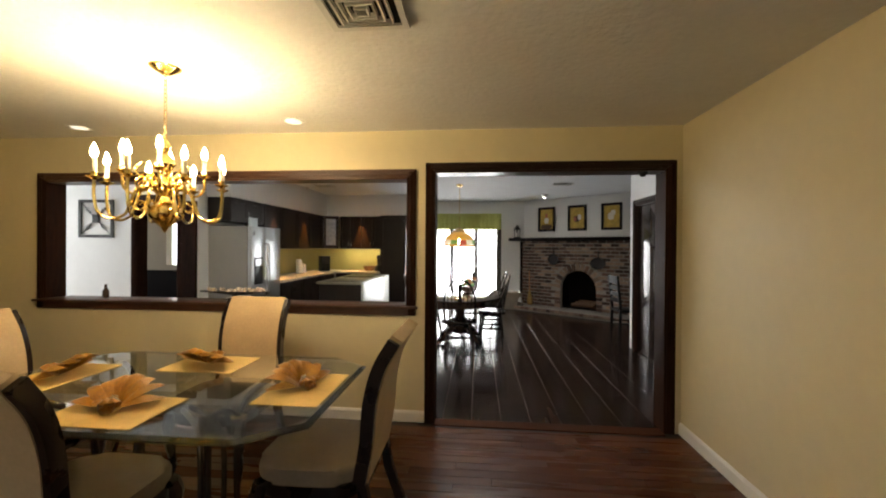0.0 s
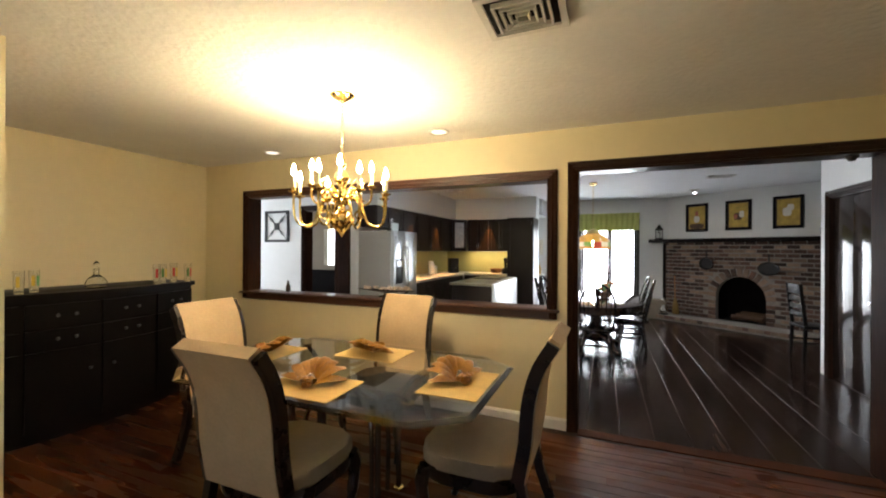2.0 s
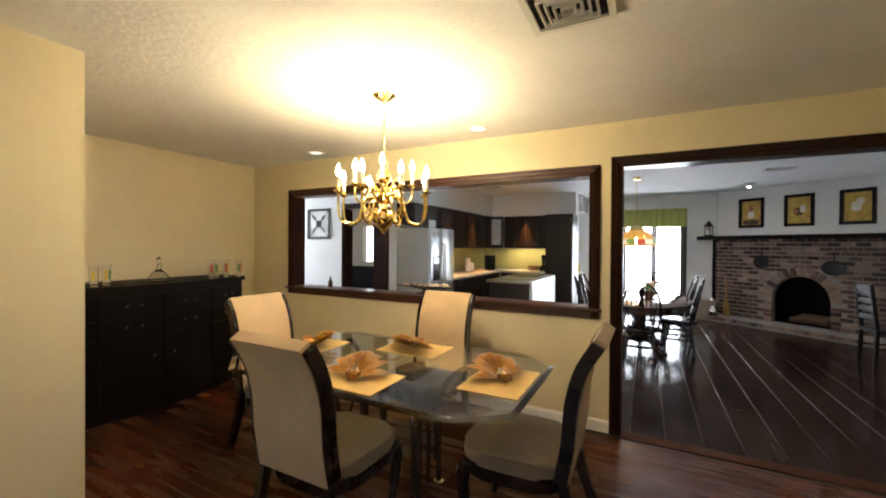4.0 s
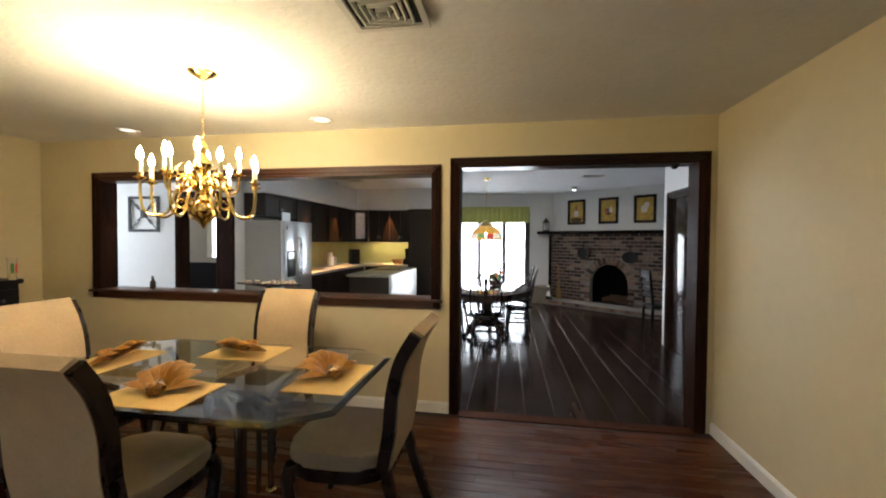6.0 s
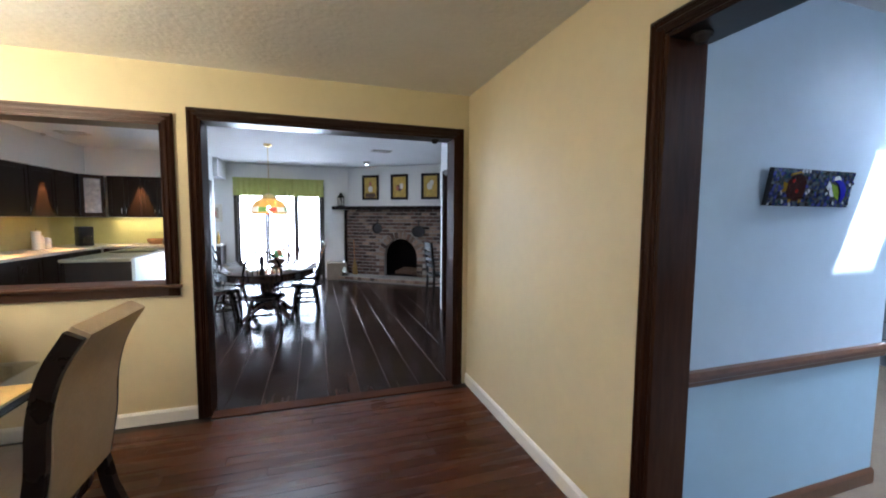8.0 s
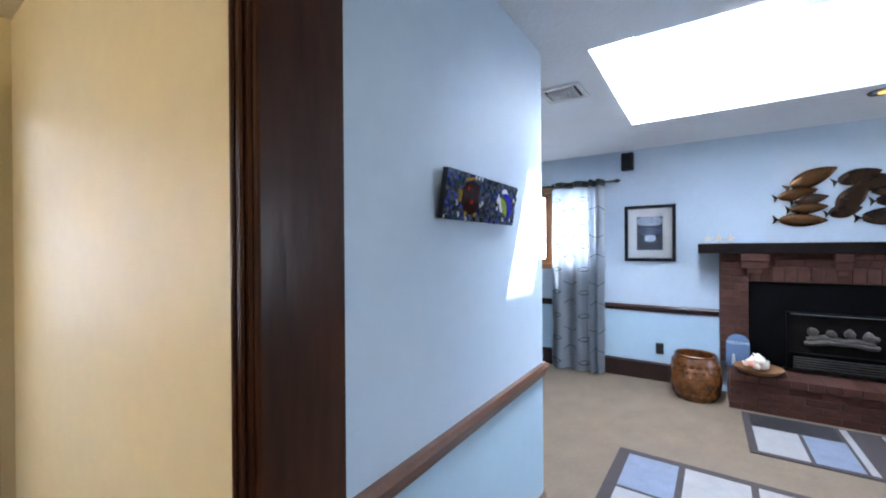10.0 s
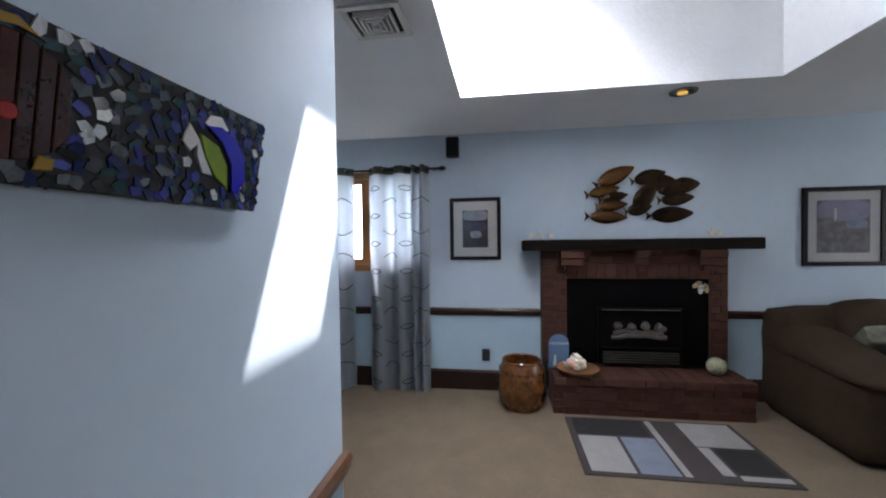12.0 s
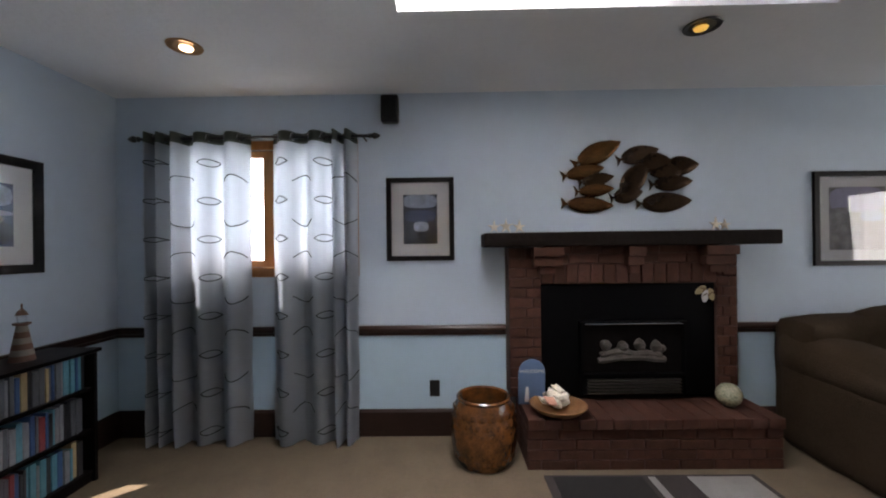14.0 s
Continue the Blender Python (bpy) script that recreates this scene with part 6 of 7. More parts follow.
chip([(0.126, 0.040), (0.164, 0.024), (0.190, -0.006), (0.196, -0.052), (0.212, -0.056), (0.228, -0.030), (0.222, 0.008), (0.196, 0.034), (0.160, 0.046)][::-1], FB, 0.0274, 0.030)
chip([(0.120, 0.026), (0.160, 0.016), (0.184, -0.012), (0.190, -0.050), (0.160, -0.034), (0.134, -0.004)][::-1], FG)
chip([(0.116, 0.020), (0.132, -0.008), (0.154, -0.034), (0.132, -0.032), (0.117, -0.008)], FW)

# ---- ceiling of the blue room ----
ceiling_vent(pose(4.05, 2.585, H), 0.27, 0.27, "white louvred vent in the blue room ceiling")
LITCAN = material("lit_warm_reflector", (1, 0.7, 0.35), 0.4, emit=(1.0, 0.80, 0.55), strength=3.0)
GOLDCAN = material("copper_gold_reflector", (0.42, 0.26, 0.13), 0.3, 0.7)
DIMCAN = material("dim_amber_bulb", (0.6, 0.35, 0.08), 0.3, emit=(1.0, 0.60, 0.12), strength=0.25)
DARKCAN = material("gold_dark_reflector", (0.10, 0.07, 0.03), 0.2, 0.9)
COPRIM = material("copper_trim_ring", (0.45, 0.25, 0.12), 0.3, 0.8)
can_light(pose(5.36, 3.50, H), COPRIM, GOLDCAN, "copper rimmed recessed light, glowing warm", LITCAN)
can_light(pose(5.26, 0.78, H), RODM, DARKCAN, "dark rimmed recessed light with a gold reflector", DIMCAN)

# ---- fireplace of the blue room ----
PBRICK = material("brown_red_brick", (0.082, 0.034, 0.023), 0.75, scale=14, second=(0.046, 0.020, 0.015), random=0.2, bump=0.4, bump_scale=70, spec=0.2)
PMORT = material("brown_mortar", (0.055, 0.025, 0.019), 0.8, vary=0.2, scale=20, bump=0.3)
fire = thing("fireplace", pose(XB, 0.81, 0), "brown-red brick fireplace with a black gas insert", "fireplace")
YE, YO, YP, YW = -0.638, -0.50, 0.66, 0.872      # outer and inner edges of the brick surround
bm = bmesh.new()
for q in ((-0.165, -0.001, YE, YO, 0.33, 1.33), (-0.165, -0.001, YP, YW, 0.33, 1.33), (-0.165, -0.001, YO, YP, 1.08, 1.33)):
    box(bm, *q)
part("mortar_bed", bm, PMORT, fire, smooth=False)
part("hearth_core", bbox(-0.445, -0.001, -0.68, 0.807, 0.0, 0.30), PMORT, fire, smooth=False)
bl, bh, bd = 0.196, 0.0585, 0.02
brick_mesh = {}


def brick(sx, sy, sz, x, y, z):
    key = (round(sx, 3), round(sy, 3), round(sz, 3))
    if key not in brick_mesh:
        brick_mesh[key] = mesh_of("brick", bbox(-sx / 2, sx / 2, -sy / 2, sy / 2, -sz / 2, sz / 2, 0.003, 1), PBRICK)
    ob = new("brick", brick_mesh[key])
    ob.parent = fire
    ob.matrix_basis = pose(x + random.uniform(-0.0015, 0.0015), y, z)


HE0, HE1 = -0.69, 0.817
for r in range(4):
    y = HE0
    z = 0.030 + r * 0.061
    first_w = 0.094 if r % 2 else bl
    while y < HE1 - 0.03:
        w = min(first_w, HE1 - y)
        brick(bd, w, 0.054, -0.447, y + w / 2, z)
        y += w + 0.008
        first_w = bl
for k in range(15):
    brick(0.33, 0.094, 0.060, -0.312, HE0 + 0.049 + 0.1005 * k, 0.272 + 0.006)
for side in (HE0 + 0.01, HE1 - 0.01):
    for r in range(4):
        for k in range(2):
            brick(bl, bd, 0.054, -0.34 + k * 0.204, side, 0.030 + r * 0.061)
for r in range(15):
    z = 0.365 + r * 0.066
    for c0, c1 in ((YE, YO), (YP, YW)):
        cut = 0.055 if r % 2 else 0.10
        mid = min(c0 + cut, c1 - 0.04)
        brick(bd, mid - c0 - 0.006, bh, -0.167, (c0 + mid) / 2, z)
        brick(bd, c1 - mid - 0.006, bh, -0.167, (c1 + mid) / 2, z)
for k in range(14):
    brick(bd + 0.004, 0.076, 0.125, -0.167, YO + 0.042 + k * 0.0828, 1.15)
for r in range(2):
    for k in range(6):
        brick(bd, 0.19, bh, -0.167, YO + 0.10 + k * 0.194 - 0.02 * r, 1.25 + r * 0.066)
for y, w in ((-0.49, 0.21), (0.056, 0.11), (0.623, 0.20)):
    brick(0.10, w, 0.060, -0.215, y, 1.297)
    brick(0.075, w * 0.94, 0.060, -0.205, y, 1.234)
    brick(0.05, w * 0.55, 0.050, -0.19, y, 1.176)
part("mantel_shelf", bbox(-0.27, -0.001, -0.863, 1.041, 1.332, 1.425, 0.012, 3), BEAM, fire, "rough dark timber mantel shelf")
INS = material("satin_black_steel", (0.0025, 0.0025, 0.003), 0.5, 0.0, vary=0.2, spec=0.04)
part("insert_panel", bbox(-0.15, -0.12, YO, YP, 0.335, 1.078, 0.004), INS, fire, "black steel surround")
fr = bmesh.new()
for q in ((-0.30, -0.28, 0.345, 0.83), (0.385, 0.405, 0.345, 0.83), (-0.28, 0.385, 0.81, 0.83), (-0.28, 0.385, 0.47, 0.485)):
    box(fr, -0.19, -0.151, q[0], q[1], q[2], q[3])
part("insert_frame", fr, INS, fire, smooth=False)
part("trim_bar", bbox(-0.20, -0.19, -0.264, 0.377, 0.812, 0.820, 0.002), CHROME, fire)
LOUV = material("dull_pewter_louvre", (0.16, 0.15, 0.14), 0.4, 0.9)
for k in range(5):
    part("louvre", bbox(-0.20, -0.165, -0.254, 0.359, 0.357 + 0.021 * k, 0.364 + 0.021 * k, 0.002), LOUV, fire)
part("insert_back", bbox(-0.1515, -0.1502, -0.28, 0.385, 0.485, 0.81), VOIDFIRE, fire, smooth=False)
ASH = material("pale_ceramic_log", (0.060, 0.052, 0.046), 0.8, vary=0.5, scale=20, bump=0.4)
for k, (ya, yb, z) in enumerate(((-0.157, 0.285, 0.575), (-0.13, 0.10, 0.60), (0.05, 0.27, 0.61), (-0.15, -0.07, 0.64))):
    part("gas_log", tube(curve([(-0.17, ya, z), (-0.175, (ya + yb) / 2, z + 0.02), (-0.17, yb, z - 0.005)], 3), [0.020 + 0.006 * (j % 2) for j in range(7)], 8), ASH, fire)
for k in range(4):
    part("ember_lump", lathe([(0.004, -0.03), (0.03, -0.02), (0.038, 0.005), (0.024, 0.035), (0.004, 0.05)], 9), ASH, fire, m=pose(-0.172, -0.10 + 0.11 * k, 0.655 + 0.012 * (k % 2), 20 * k, 15, 40 * k))
FLIP = material("faded_tan_rubber", (0.38, 0.31, 0.17), 0.7, vary=0.2)
flip = thing("hanging_ornament", pose(XB - 0.152, 0.375, 1.00, 0, 0, -90), "pair of small pale flip-flops hung on the insert", "ornament")
for dx, dz, a, mm in ((-0.03, 0.03, 55, FLIP), (0.0, -0.01, 10, FW), (0.04, 0.0, -15, FLIP)):
    bm = prism([(0.022 * math.cos(b) * (1 + 0.15 * math.sin(b)), 0.042 * math.sin(b)) for b in [2 * math.pi * j / 16 for j in range(16)]], 0.0, 0.008, 0.002)
    bm.transform(pose(0, 0, 0, 90, 0, 0))
    part("sole", bm, mm, flip, m=pose(dx, -0.002, dz, 0, a, 0))
    part("strap", tube(curve([(-0.018, -0.01, 0.0), (0, -0.022, 0.018), (0.018, -0.01, 0.0)], 4), 0.003, 5), UMBER, flip, m=pose(dx, -0.002, dz, 0, a, 0))

# on the mantel
STAR = material("bleached_starfish", (0.66, 0.60, 0.50), 0.8, vary=0.12, scale=30, bump=0.5, bump_scale=120)


def starfish(m, r):
    out = []
    for k in range(10):
        a = math.pi / 2 + math.pi * k / 5
        q = r if k % 2 == 0 else r * 0.24
        out.append((q * math.cos(a), q * math.sin(a)))
    bm = prism(out, -0.006, 0.006, 0.003)
    bm.transform(pose(0, 0, 0, 90, 0, 0))
    return single("starfish", bm, STAR, m, "pale dried starfish leaning on the mantel", "starfish", "starfish on the mantel")


for y, a, r in ((1.77, 10, 0.05), (1.69, -20, 0.056), (1.60, 15, 0.05), (0.28, 12, 0.05), (0.22, -18, 0.045)):
    starfish(pose(XB - 0.13, y, 1.4255 + r * 0.83, 0, 0, -90 + a), r)

# on and by the hearth
ZH = 0.309
PLAQ = material("slate_blue_plaque", (0.10, 0.17, 0.30), 0.6, vary=0.12, scale=8)
pq = thing("welcome_plaque", pose(XB - 0.22, 1.555, ZH, 8, 0, -90), "blue arched welcome plaque with a white lighthouse", "plaque")
out = [(-0.085, 0.0), (0.085, 0.0), (0.085, 0.22)] + [(0.085 * math.cos(radians(a)), 0.22 + 0.085 * math.sin(radians(a))) for a in range(20, 180, 20)] + [(-0.085, 0.22)]
bm = prism(out, 0.0, 0.014, 0.003)
bm.transform(pose(0, 0, 0, 90, 0, 0))
part("board", bm, PLAQ, pq)
bm = prism([(-0.045, 0.02), (-0.015, 0.02), (-0.022, 0.12), (-0.038, 0.12)], 0.0145, 0.018)
bm.transform(pose(0, 0, 0, 90, 0, 0))
part("lighthouse", bm, FW, pq, smooth=False)
txt = bpy.data.curves.new("lettering", "FONT")
txt.body, txt.size, txt.align_x, txt.extrude = "WELCOME", 0.034, "CENTER", 0.001
lt = new("lettering", txt)
dg = bpy.context.evaluated_depsgraph_get()
me = bpy.data.meshes.new_from_object(lt.evaluated_get(dg))
bpy.data.objects.remove(lt)
me.materials.clear()
me.materials.append(FW)
lt = new("lettering", me)
lt.parent = pq
lt.matrix_basis = pose(0, -0.0155, 0.215, 90, 0, 0)
sbk = thing("shell_basket", pose(XB - 0.37, 1.42, ZH), "shallow wicker basket full of large pale seashells", "basket")
part("basket", lathe([(0.09, 0.0), (0.13, 0.015), (0.17, 0.05), (0.175, 0.055), (0.165, 0.056), (0.12, 0.02), (0.02, 0.012)], 26), WICKER, sbk)
PINKS = material("coral_pink_shell", (0.60, 0.30, 0.22), 0.5, vary=0.2)
WSH = material("white_seashell", (0.72, 0.66, 0.56), 0.5, vary=0.2, scale=25)
rnd = random.Random(9)
for k in range(20):
    a, r = rnd.uniform(0, 6.28), rnd.uniform(0.0, 0.115)
    s = rnd.uniform(0.03, 0.05)
    bm = lathe([(0.003, -s), (s * 0.5, -s * 0.6), (s * 0.8, -s * 0.1), (s * 0.62, s * 0.25), (s * 0.42, s * 0.5), (s * 0.25, s * 0.8), (0.003, s * 1.15)], 7)
    bm.transform(Matrix.Diagonal((1, 0.7, 1, 1)))
    part("seashell", bm, PINKS if k in (4, 11) else WSH, sbk, m=pose(r * math.cos(a), r * math.sin(a), 0.06 + 0.07 * (1 - r / 0.13) * rnd.random() + 0.01, rnd.uniform(-80, 80), rnd.uniform(-80, 80), rnd.uniform(0, 360)), smooth=False)
gb = thing("painted_ball", pose(XB - 0.29, 0.32, ZH), "cream glass float with green and rust swirls", "ornament")
part("ball", lathe([(0.03, 0.003)] + [(0.075 * math.sin(a), 0.073 - 0.073 * math.cos(a)) for a in [0.45 + 2.4 * k / 12 for k in range(13)]] + [(0.01, 0.1455)], 24), material("swirled_glaze", (0.55, 0.50, 0.36), 0.15, second=(0.06, 0.09, 0.05), scale=9), gb)
part("base_ring", lathe([(0.035, 0), (0.038, 0.008), (0.03, 0.01)], 18), BLACKP, gb)
POT = material("glazed_brown_woven_pot", (0.21, 0.075, 0.018), 0.22, second=(0.022, 0.010, 0.006), scale=16, bump=0.3, bump_scale=40, coat=0.3)
pt_ = thing("barrel_pot", pose(5.72, 1.875, 0.001), "glossy brown barrel pot with a scaled surface", "pot")
prof = [(0.16, 0.0), (0.185, 0.05), (0.203, 0.13), (0.208, 0.21), (0.20, 0.30), (0.18, 0.38), (0.165, 0.42), (0.17, 0.435), (0.16, 0.445), (0.15, 0.435), (0.155, 0.40), (0.185, 0.25), (0.17, 0.06), (0.01, 0.04)]
part("pot", lathe([(r, z * 0.92) for r, z in prof], 32), POT, pt_)
scale_me = None
for r in range(6):
    z = 0.065 + r * 0.052
    rad = 0.200 - 0.028 * ((z - 0.2) / 0.2) ** 2
    for k in range(20):
        a = 2 * math.pi * (k + 0.5 * (r % 2)) / 20
        if scale_me is None:
            bm = lathe([(0.001, -0.004), (0.026, 0.0), (0.016, 0.005), (0.001, 0.006)], 6)
            scale_me = mesh_of("scale", bm, POT, smooth=True)
        ob = new("scale", scale_me)
        ob.parent = pt_
        ob.matrix_basis = pose(rad * math.cos(a), rad * math.sin(a), z, 0, 90, math.degrees(a)) @ Matrix.Diagonal((1, 1.1, 1, 1))

# ---- rugs ----
RUGD = material("charcoal_rug_pile", (0.040, 0.032, 0.032), 0.95, vary=0.2, scale=10, bump=0.6, bump_scale=260)
RUGB = material("slate_blue_rug_pile", (0.16, 0.19, 0.25), 0.95, vary=0.15, scale=10, bump=0.6, bump_scale=260)
RUGW = material("pale_grey_rug_pile", (0.27, 0.265, 0.26), 0.95, vary=0.12, scale=10, bump=0.6, bump_scale=260)
RUGG = material("mid_grey_rug_pile", (0.22, 0.21, 0.21), 0.95, vary=0.15, scale=10, bump=0.6, bump_scale=260)


def rug(m, w, d, blocks, label):
    t = thing("rug", m, label, "rug", "rugs with blocks of colour")
    part("base", bbox(0, w, 0, d, 0.0, 0.010, 0.004, 1), RUGD, t)
    for x0, x1, y0, y1, mm in blocks:
        part("block", bbox(x0 * w, x1 * w, y0 * d, y1 * d, 0.0085, 0.0125, 0.0015, 1), mm, t)
    return t


RUGK = material("black_rug_pile", (0.012, 0.011, 0.012), 0.95, vary=0.2, scale=10, bump=0.6, bump_scale=260)
BLK = ((0.05, 0.62, 0.74, 0.96, RUGW), (0.05, 0.62, 0.53, 0.72, RUGB), (0.05, 0.97, 0.48, 0.515, RUGW), (0.53, 0.97, 0.03, 0.33, RUGW), (0.14, 0.50, 0.03, 0.25, RUGK), (0.10, 0.51, 0.27, 0.33, RUGW), (0.05, 0.11, 0.03, 0.255, RUGW), (0.66, 0.97, 0.54, 0.96, RUGK))
rug(pose(4.75, 0.345, 0.001), 0.78, 1.205, BLK, "charcoal hearth rug with grey and blue blocks")
BLK2 = ((0.05, 0.30, 0.62, 0.96, RUGB), (0.32, 0.62, 0.80, 0.96, RUGW), (0.64, 0.95, 0.80, 0.96, RUGB), (0.32, 0.95, 0.60, 0.78, RUGW), (0.36, 0.56, 0.42, 0.58, RUGG), (0.05, 0.33, 0.36, 0.60, RUGW), (0.58, 0.95, 0.36, 0.58, RUGW), (0.05, 0.50, 0.05, 0.33, RUGG), (0.53, 0.95, 0.05, 0.33, RUGW))
rug(pose(2.98, 0.55, 0.001, 0, 0, -1.5), 1.32, 1.78, BLK2, "pale rug with grey and blue blocks")

# ---- sofa ----
SOFA = material("brown_microfibre", (0.040, 0.027, 0.017), 0.95, vary=0.22, scale=4, bump=0.35, bump_scale=120, spec=0.1)


def cushion(x0, x1, y0, y1, z0, z1, puff=0.05, soft=0.5, slope=0.0):
    bm = bbox(x0, x1, y0, y1, z0, z1)
    bmesh.ops.subdivide_edges(bm, edges=bm.edges[:], cuts=9, use_grid_fill=True)
    c = Vector(((x0 + x1) / 2, (y0 + y1) / 2, (z0 + z1) / 2))
    hs = Vector(((x1 - x0) / 2, (y1 - y0) / 2, (z1 - z0) / 2))
    least = min(hs)
    for v in bm.verts:
        d = v.co - c
        u = Vector((d.x / hs.x, d.y / hs.y, d.z / hs.z))
        r = soft * least
        core = Vector([max(-h + r, min(h - r, q)) for h, q in zip(hs, d)])
        out = d - core
        v.co = c + core + (out.normalized() * r if out.length > 1e-6 else out)
        bulge = puff * max(0, 1 - u.x * u.x) * max(0, 1 - u.y * u.y)
        v.co.z += math.copysign(bulge, u.z) * (abs(u.z) > 0.9)
        v.co.z += slope * u.x * (u.z + 1) / 2
        v.co += Vector((noise.noise(v.co * 4), noise.noise(v.co * 4 + Vector((9, 0, 0))), noise.noise(v.co * 4 + Vector((0, 9, 0))))) * 0.012
    return bm


so = thing("sofa", pose(XB - 0.05, -0.12, 0.001), "overstuffed brown microfibre sofa against the wall", "sofa")
part("base", cushion(-0.98, -0.06, -2.3, -0.03, 0.0, 0.40, 0.0, 0.2), SOFA, so)
for y0, y1 in ((-0.34, 0.02), (-2.34, -1.98)):
    part("arm", cushion(-1.02, -0.06, y0, y1, 0.012, 0.60, 0.03, 0.45, 0.07), SOFA, so)
    part("arm_pad", cushion(-1.05, -0.06, y0 - 0.02, y1 + 0.02, 0.48, 0.68, 0.04, 0.95, 0.10), SOFA, so)
for y0, y1 in ((-1.16, -0.33), (-2.0, -1.16)):
    part("seat_cushion", cushion(-0.98, -0.28, y0, y1, 0.34, 0.56, 0.05, 0.8), SOFA, so)
    part("footrest", cushion(-1.06, -0.90, y0, y1, 0.06, 0.36, 0.02, 0.8), SOFA, so)
    part("back_cushion", cushion(-0.50, -0.08, y0, y1, 0.46, 0.90, 0.04, 0.7), SOFA, so)
part("back", cushion(-0.36, -0.01, -2.3, 0.01, 0.05, 0.86, 0.02, 0.6), SOFA, so)
PILLOW = material("dark_floral_pillow", (0.05, 0.055, 0.04), 0.9, second=(0.20, 0.20, 0.15), scale=14, bump=0.3)
bm = cushion(-0.19, 0.19, -0.07, 0.07, -0.19, 0.19, 0.0)
single("throw_pillow", bm, PILLOW, pose(5.38, -0.60, 0.70, -58, 8, 70), "dark floral throw pillow lying on the sofa", "pillow")

# ---- bookcase ----
bc = thing("bookcase", pose(4.25, 4.15, 0), "low black bookcase with three shelves of cases", "bookcase")
BW, BD_, BH = 1.28, 0.31, 0.77
part("side", bbox(0, 0.022, 0.0, BD_, 0.0, BH - 0.022, 0.002, 1), BLACKWOOD, bc)
part("side", bbox(BW - 0.022, BW, 0.0, BD_, 0.0, BH - 0.022, 0.002, 1), BLACKWOOD, bc)
part("top", bbox(-0.015, BW + 0.015, -0.015, BD_, BH - 0.0215, BH, 0.003, 1), BLACKWOOD, bc)
part("back_panel", bbox(0.023, BW - 0.023, BD_ - 0.01, BD_ - 0.001, 0.0, BH - 0.022), BLACKWOOD, bc)
part("kickboard", bbox(0.023, BW - 0.023, 0.02, 0.04, 0.0, 0.0475), BLACKWOOD, bc)
SPINE = [material("case_" + nm, c, 0.35, vary=0.25, scale=40) for nm, c in (("white", (0.20, 0.21, 0.23)), ("blue", (0.035, 0.09, 0.22)), ("teal", (0.08, 0.25, 0.32)), ("black", (0.02, 0.02, 0.025)), ("grey", (0.10, 0.11, 0.13)), ("red", (0.28, 0.05, 0.05)), ("tan", (0.4, 0.3, 0.16)))]
cases = {}
rnd = random.Random(21)
for z in (0.05, 0.29, 0.53):
    part("shelf", bbox(0.023, BW - 0.023, 0.012, BD_ - 0.011, z - 0.0015, z + 0.016), BLACKWOOD, bc)
    x = 0.03
    while x < BW - 0.06:
        th, hh = rnd.choice((0.014, 0.015, 0.022, 0.03)), rnd.choice((0.175, 0.19, 0.19, 0.2))
        c = rnd.choices(range(7), (5, 4, 3, 3, 4, 1, 1))[0]
        if (th, hh, c) not in cases:
            cases[th, hh, c] = mesh_of("disc_case", bbox(0, th, 0, 0.135, 0, hh, 0.002, 1), SPINE[c])
        ob = new("disc_case", cases[th, hh, c])
        ob.matrix_world = pose(4.25 + x, 4.15 + 0.03 + rnd.uniform(0, 0.012), z + 0.0165)
        tagged(ob, "slim disc case standing on the bookcase shelf", "disc case", "cases in the bookcase")
        x += th + 0.0015 + (0.03 if rnd.random() < 0.04 else 0)
lh = thing("lighthouse_figurine", pose(5.26, 4.30, BH + 0.001), "weathered lighthouse figurine on the bookcase", "figurine")
STRIPE = material("weathered_white", (0.20, 0.18, 0.155), 0.7, vary=0.2, scale=20)
RUSTY = material("rust_brown_stripe", (0.12, 0.06, 0.04), 0.7, vary=0.2, scale=20)
for k in range(6):
    r0, r1 = 0.052 - 0.005 * k, 0.052 - 0.005 * (k + 1)
    part("tower_band", lathe([(r0, 0.03 * k), (r1, 0.03 * (k + 1) - 0.0005)], 16), STRIPE if k % 2 else RUSTY, lh)
part("gallery", lathe([(0.022, 0.181), (0.036, 0.188), (0.036, 0.196), (0.02, 0.198)], 16), RUSTY, lh)
part("lantern_room", lathe([(0.018, 0.199), (0.018, 0.235)], 12), CLEAR, lh)
part("cap", lathe([(0.026, 0.236), (0.015, 0.258), (0.004, 0.27), (0.004, 0.295)], 14), RUSTY, lh)


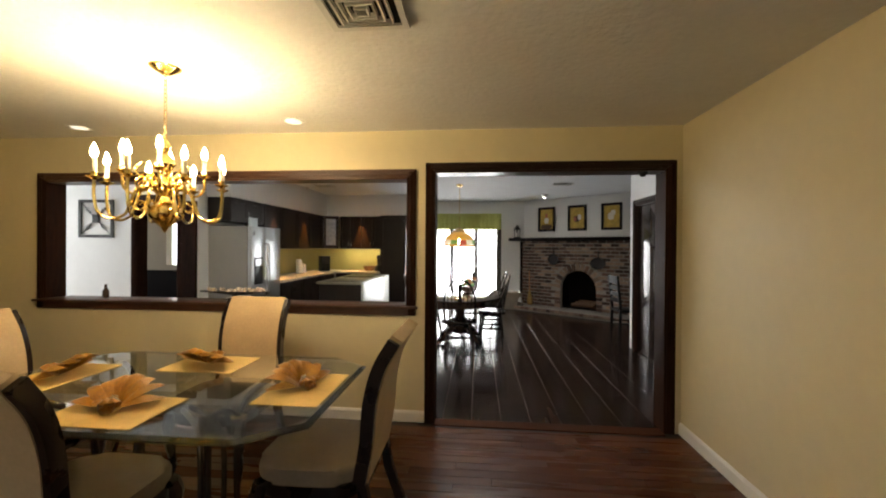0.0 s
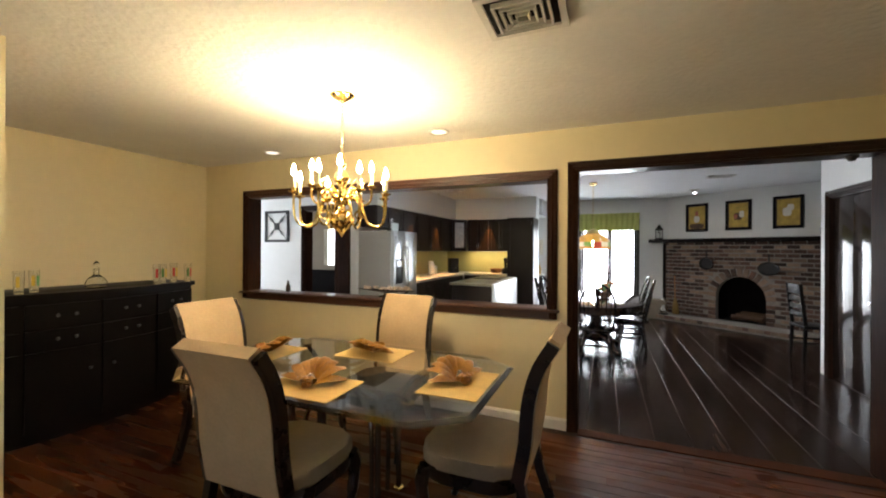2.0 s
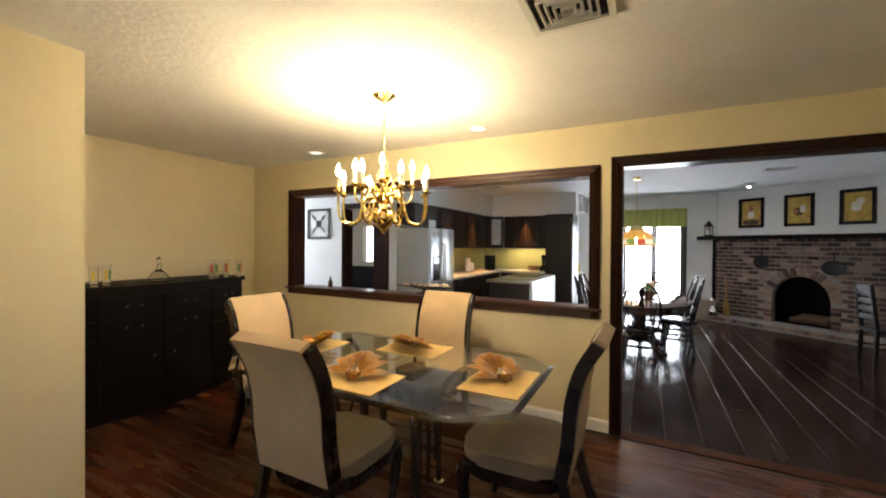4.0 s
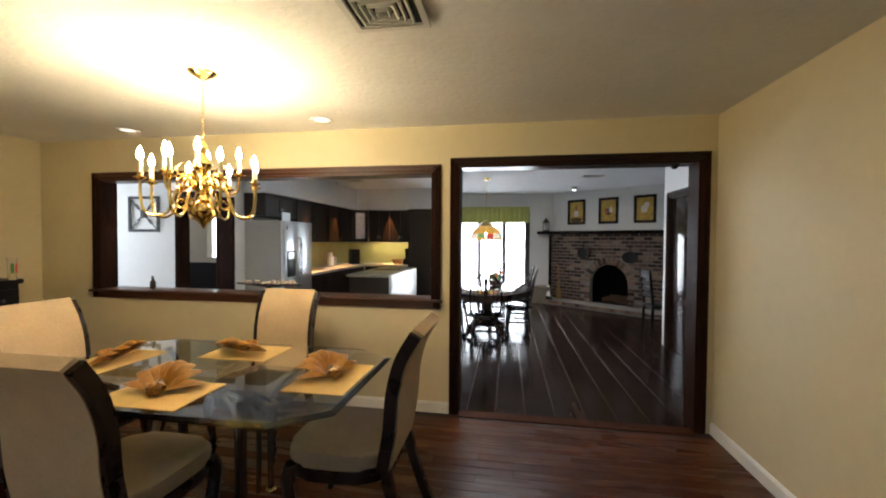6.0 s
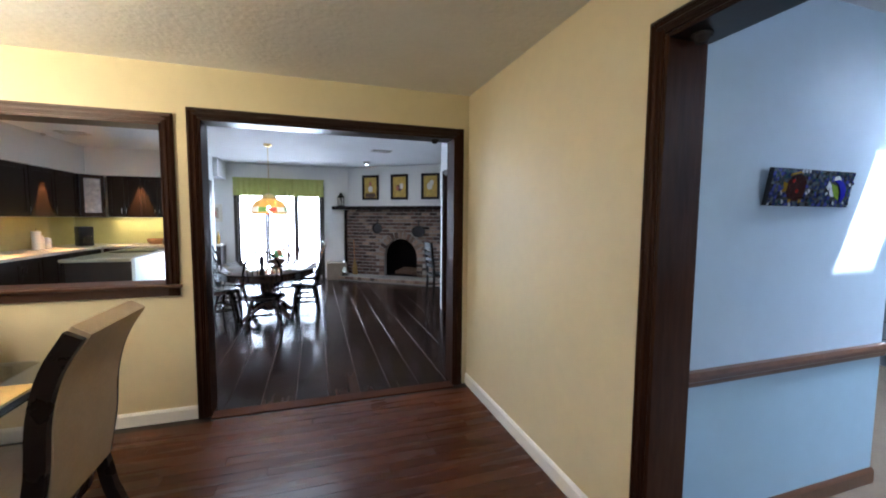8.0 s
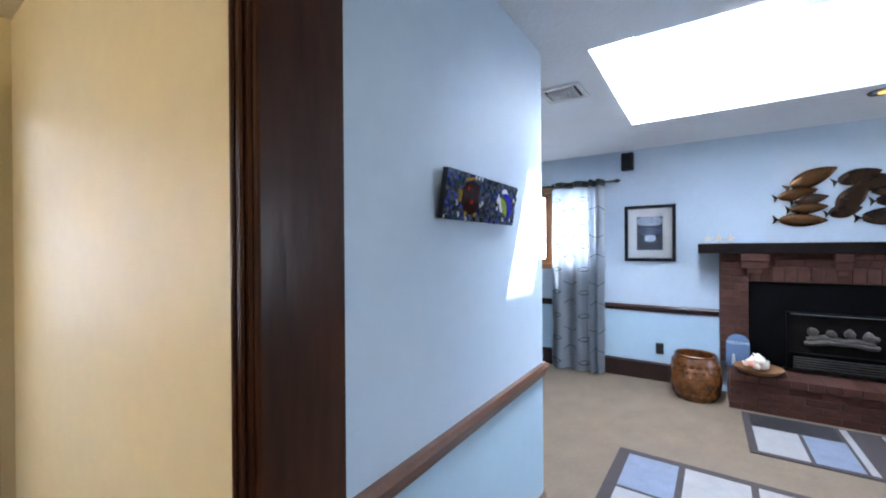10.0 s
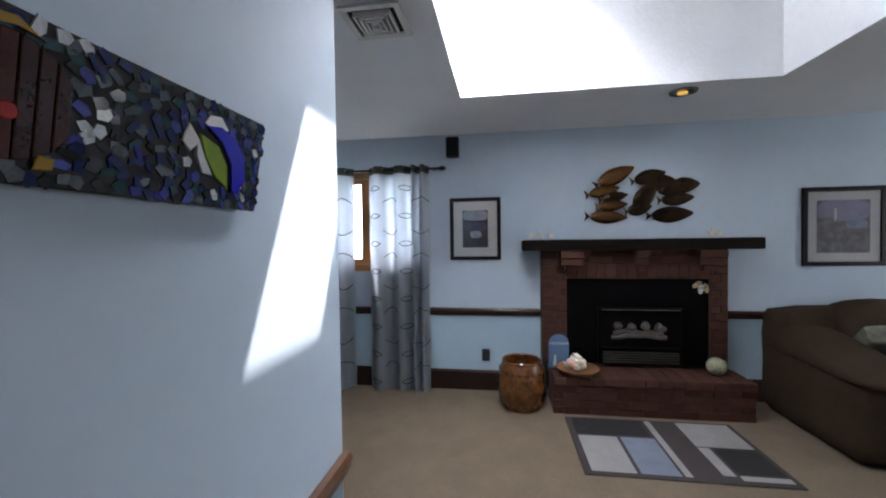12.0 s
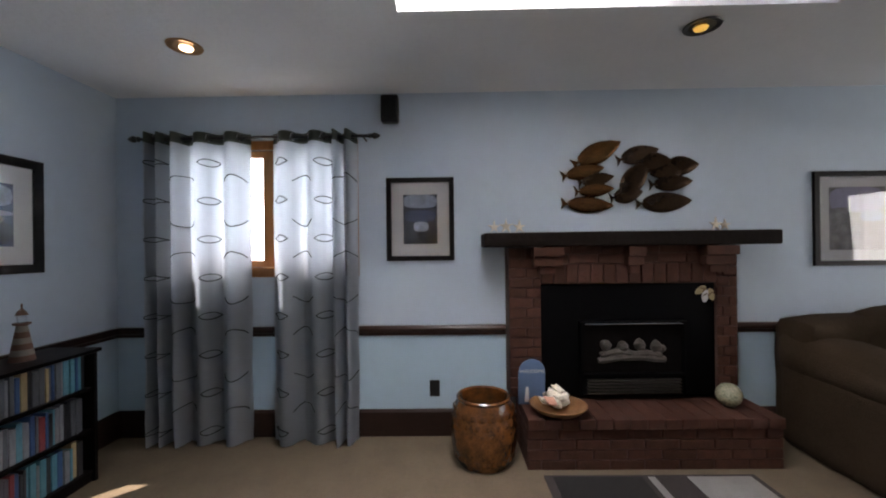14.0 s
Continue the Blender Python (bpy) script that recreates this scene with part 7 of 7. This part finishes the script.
# ---- floorboards ----
def boards(parent, x0, x1, y0, y1, width, along, lengths, mat, gap):
    meshes = {}
    rows = int(round(((y1 - y0) if along == "x" else (x1 - x0)) / width))
    for r in range(rows):
        u = (x0 if along == "x" else y0)
        end = (x1 if along == "x" else y1)
        rnd = random.Random(r * 7 + 3)
        first_cut = True
        while u < end - 0.02:
            L = rnd.choice(lengths) * (rnd.choice((0.35, 0.6, 0.8, 1)) if first_cut else 1)
            L = round(min(L, end - u), 2)
            first_cut = False
            if L < 0.01:
                break
            key = (width, L)
            if key not in meshes:
                bm = bbox(gap, L - gap, -width / 2 + gap, width / 2 - gap, -0.012, 0.0)
                es = [e for e in bm.edges if all(v.co.z > -0.001 for v in e.verts)]
                bmesh.ops.bevel(bm, geom=es, offset=0.001, segments=1, affect="EDGES")
                if along == "y":
                    bm.transform(pose(0, 0, 0, 0, 0, 90))
                meshes[key] = mesh_of("plank", bm, mat)
            ob = new("plank", meshes[key])
            c = (r + 0.5) * width
            ob.matrix_world = pose(u, y0 + c, rnd.uniform(-0.0006, 0)) if along == "x" else pose(x0 + c, u, rnd.uniform(-0.0006, 0))
            ob.parent = parent
            u += L


boards(bpy.data.objects["floor_dining"], XL, XR, 1.4, YA - 0.05, 0.0833, "x", (0.9, 1.2, 1.5, 2.1), PLANK, 0.0004)
bm = bmesh.new()
for r in range(36):
    rnd = random.Random(r)
    u = XL
    while u < XR:
        L = min(rnd.choice((0.9, 1.2, 1.5, 2.1)), XR - u)
        box(bm, u + 0.001, u + L - 0.001, -1.6 + r * 0.0833 + 0.001, -1.6 + (r + 1) * 0.0833 - 0.001, -0.006, 0)
        u += L
rest = part("plank_field", bm, PLANK, bpy.data.objects["floor_dining"], smooth=False)
tagged(rest, kind="stuff")
boards(bpy.data.objects["floor_kitchen"], -1.6, 4.4, YA + 0.07, YK, 0.25, "y", (1.2, 1.8, 2.4), PLANK_D, 0.0025)
bm = bmesh.new()
for r in range(32):
    box(bm, -8.0 + r * 0.2 + 0.001, -8.0 + (r + 1) * 0.2 - 0.001, YA2, YK, -0.006, 0)
rest = part("plank_field", bm, PLANK_D, bpy.data.objects["floor_kitchen"], smooth=False)
tagged(rest, kind="stuff")

# ---- bricks of the kitchen fireplace ----
near = {}


def rustic(w, h, s, z, a=0.0, pale=False, y=-0.108):
    key = (round(w, 2), round(h, 3), pale)
    if key not in near:
        near[key] = mesh_of("brick", bbox(-key[0] / 2, key[0] / 2, -0.012, 0.012, -key[1] / 2, key[1] / 2, 0.004, 1), BRICK_L if pale else BRICK)
    ob = new("brick", near[key])
    ob.parent = fp
    ob.matrix_basis = pose(s, y + random.uniform(-0.004, 0.004), z, 0, a, random.uniform(-1, 1))


for r in range(20):
    z = 0.15 + 0.0765 * r
    s = -0.02 - (0.089 if r % 2 else 0)
    while s < 2.85:
        a, b = max(s, 0.0), s + 0.166
        c = (a + b) / 2
        out_of_arch = all(not (abs(q - AC) < AHW + 0.11 and z < ASP) and not (z >= ASP and ((q - AC) / (AHW + 0.13)) ** 2 + ((z - ASP) / 0.56) ** 2 < 1) for q in (a + 0.02, c, b - 0.02))
        if b - a > 0.05 and out_of_arch:
            rustic(b - a - 0.004, 0.056, c, z, pale=(0.8 < z < 1.3 and abs(c - AC) < 0.95 and random.random() < 0.5) or random.random() < 0.12)
        s += 0.178
for k in range(15):
    a = math.pi * (k + 0.5) / 15
    rustic(0.078, 0.15, AC + (AHW + 0.075) * math.cos(a), ASP + 0.495 * math.sin(a), 90 - math.degrees(a), pale=random.random() < 0.6)
for side in (-1, 1):
    for r in range(5):
        rustic(0.13, 0.066, AC + side * (AHW + 0.068), 0.15 + 0.0755 * r, pale=random.random() < 0.5)
for k in range(32):
    rustic(0.10, 0.062, -0.06 + 0.108 * k, 0.068, pale=random.random() < 0.85, y=-0.522)
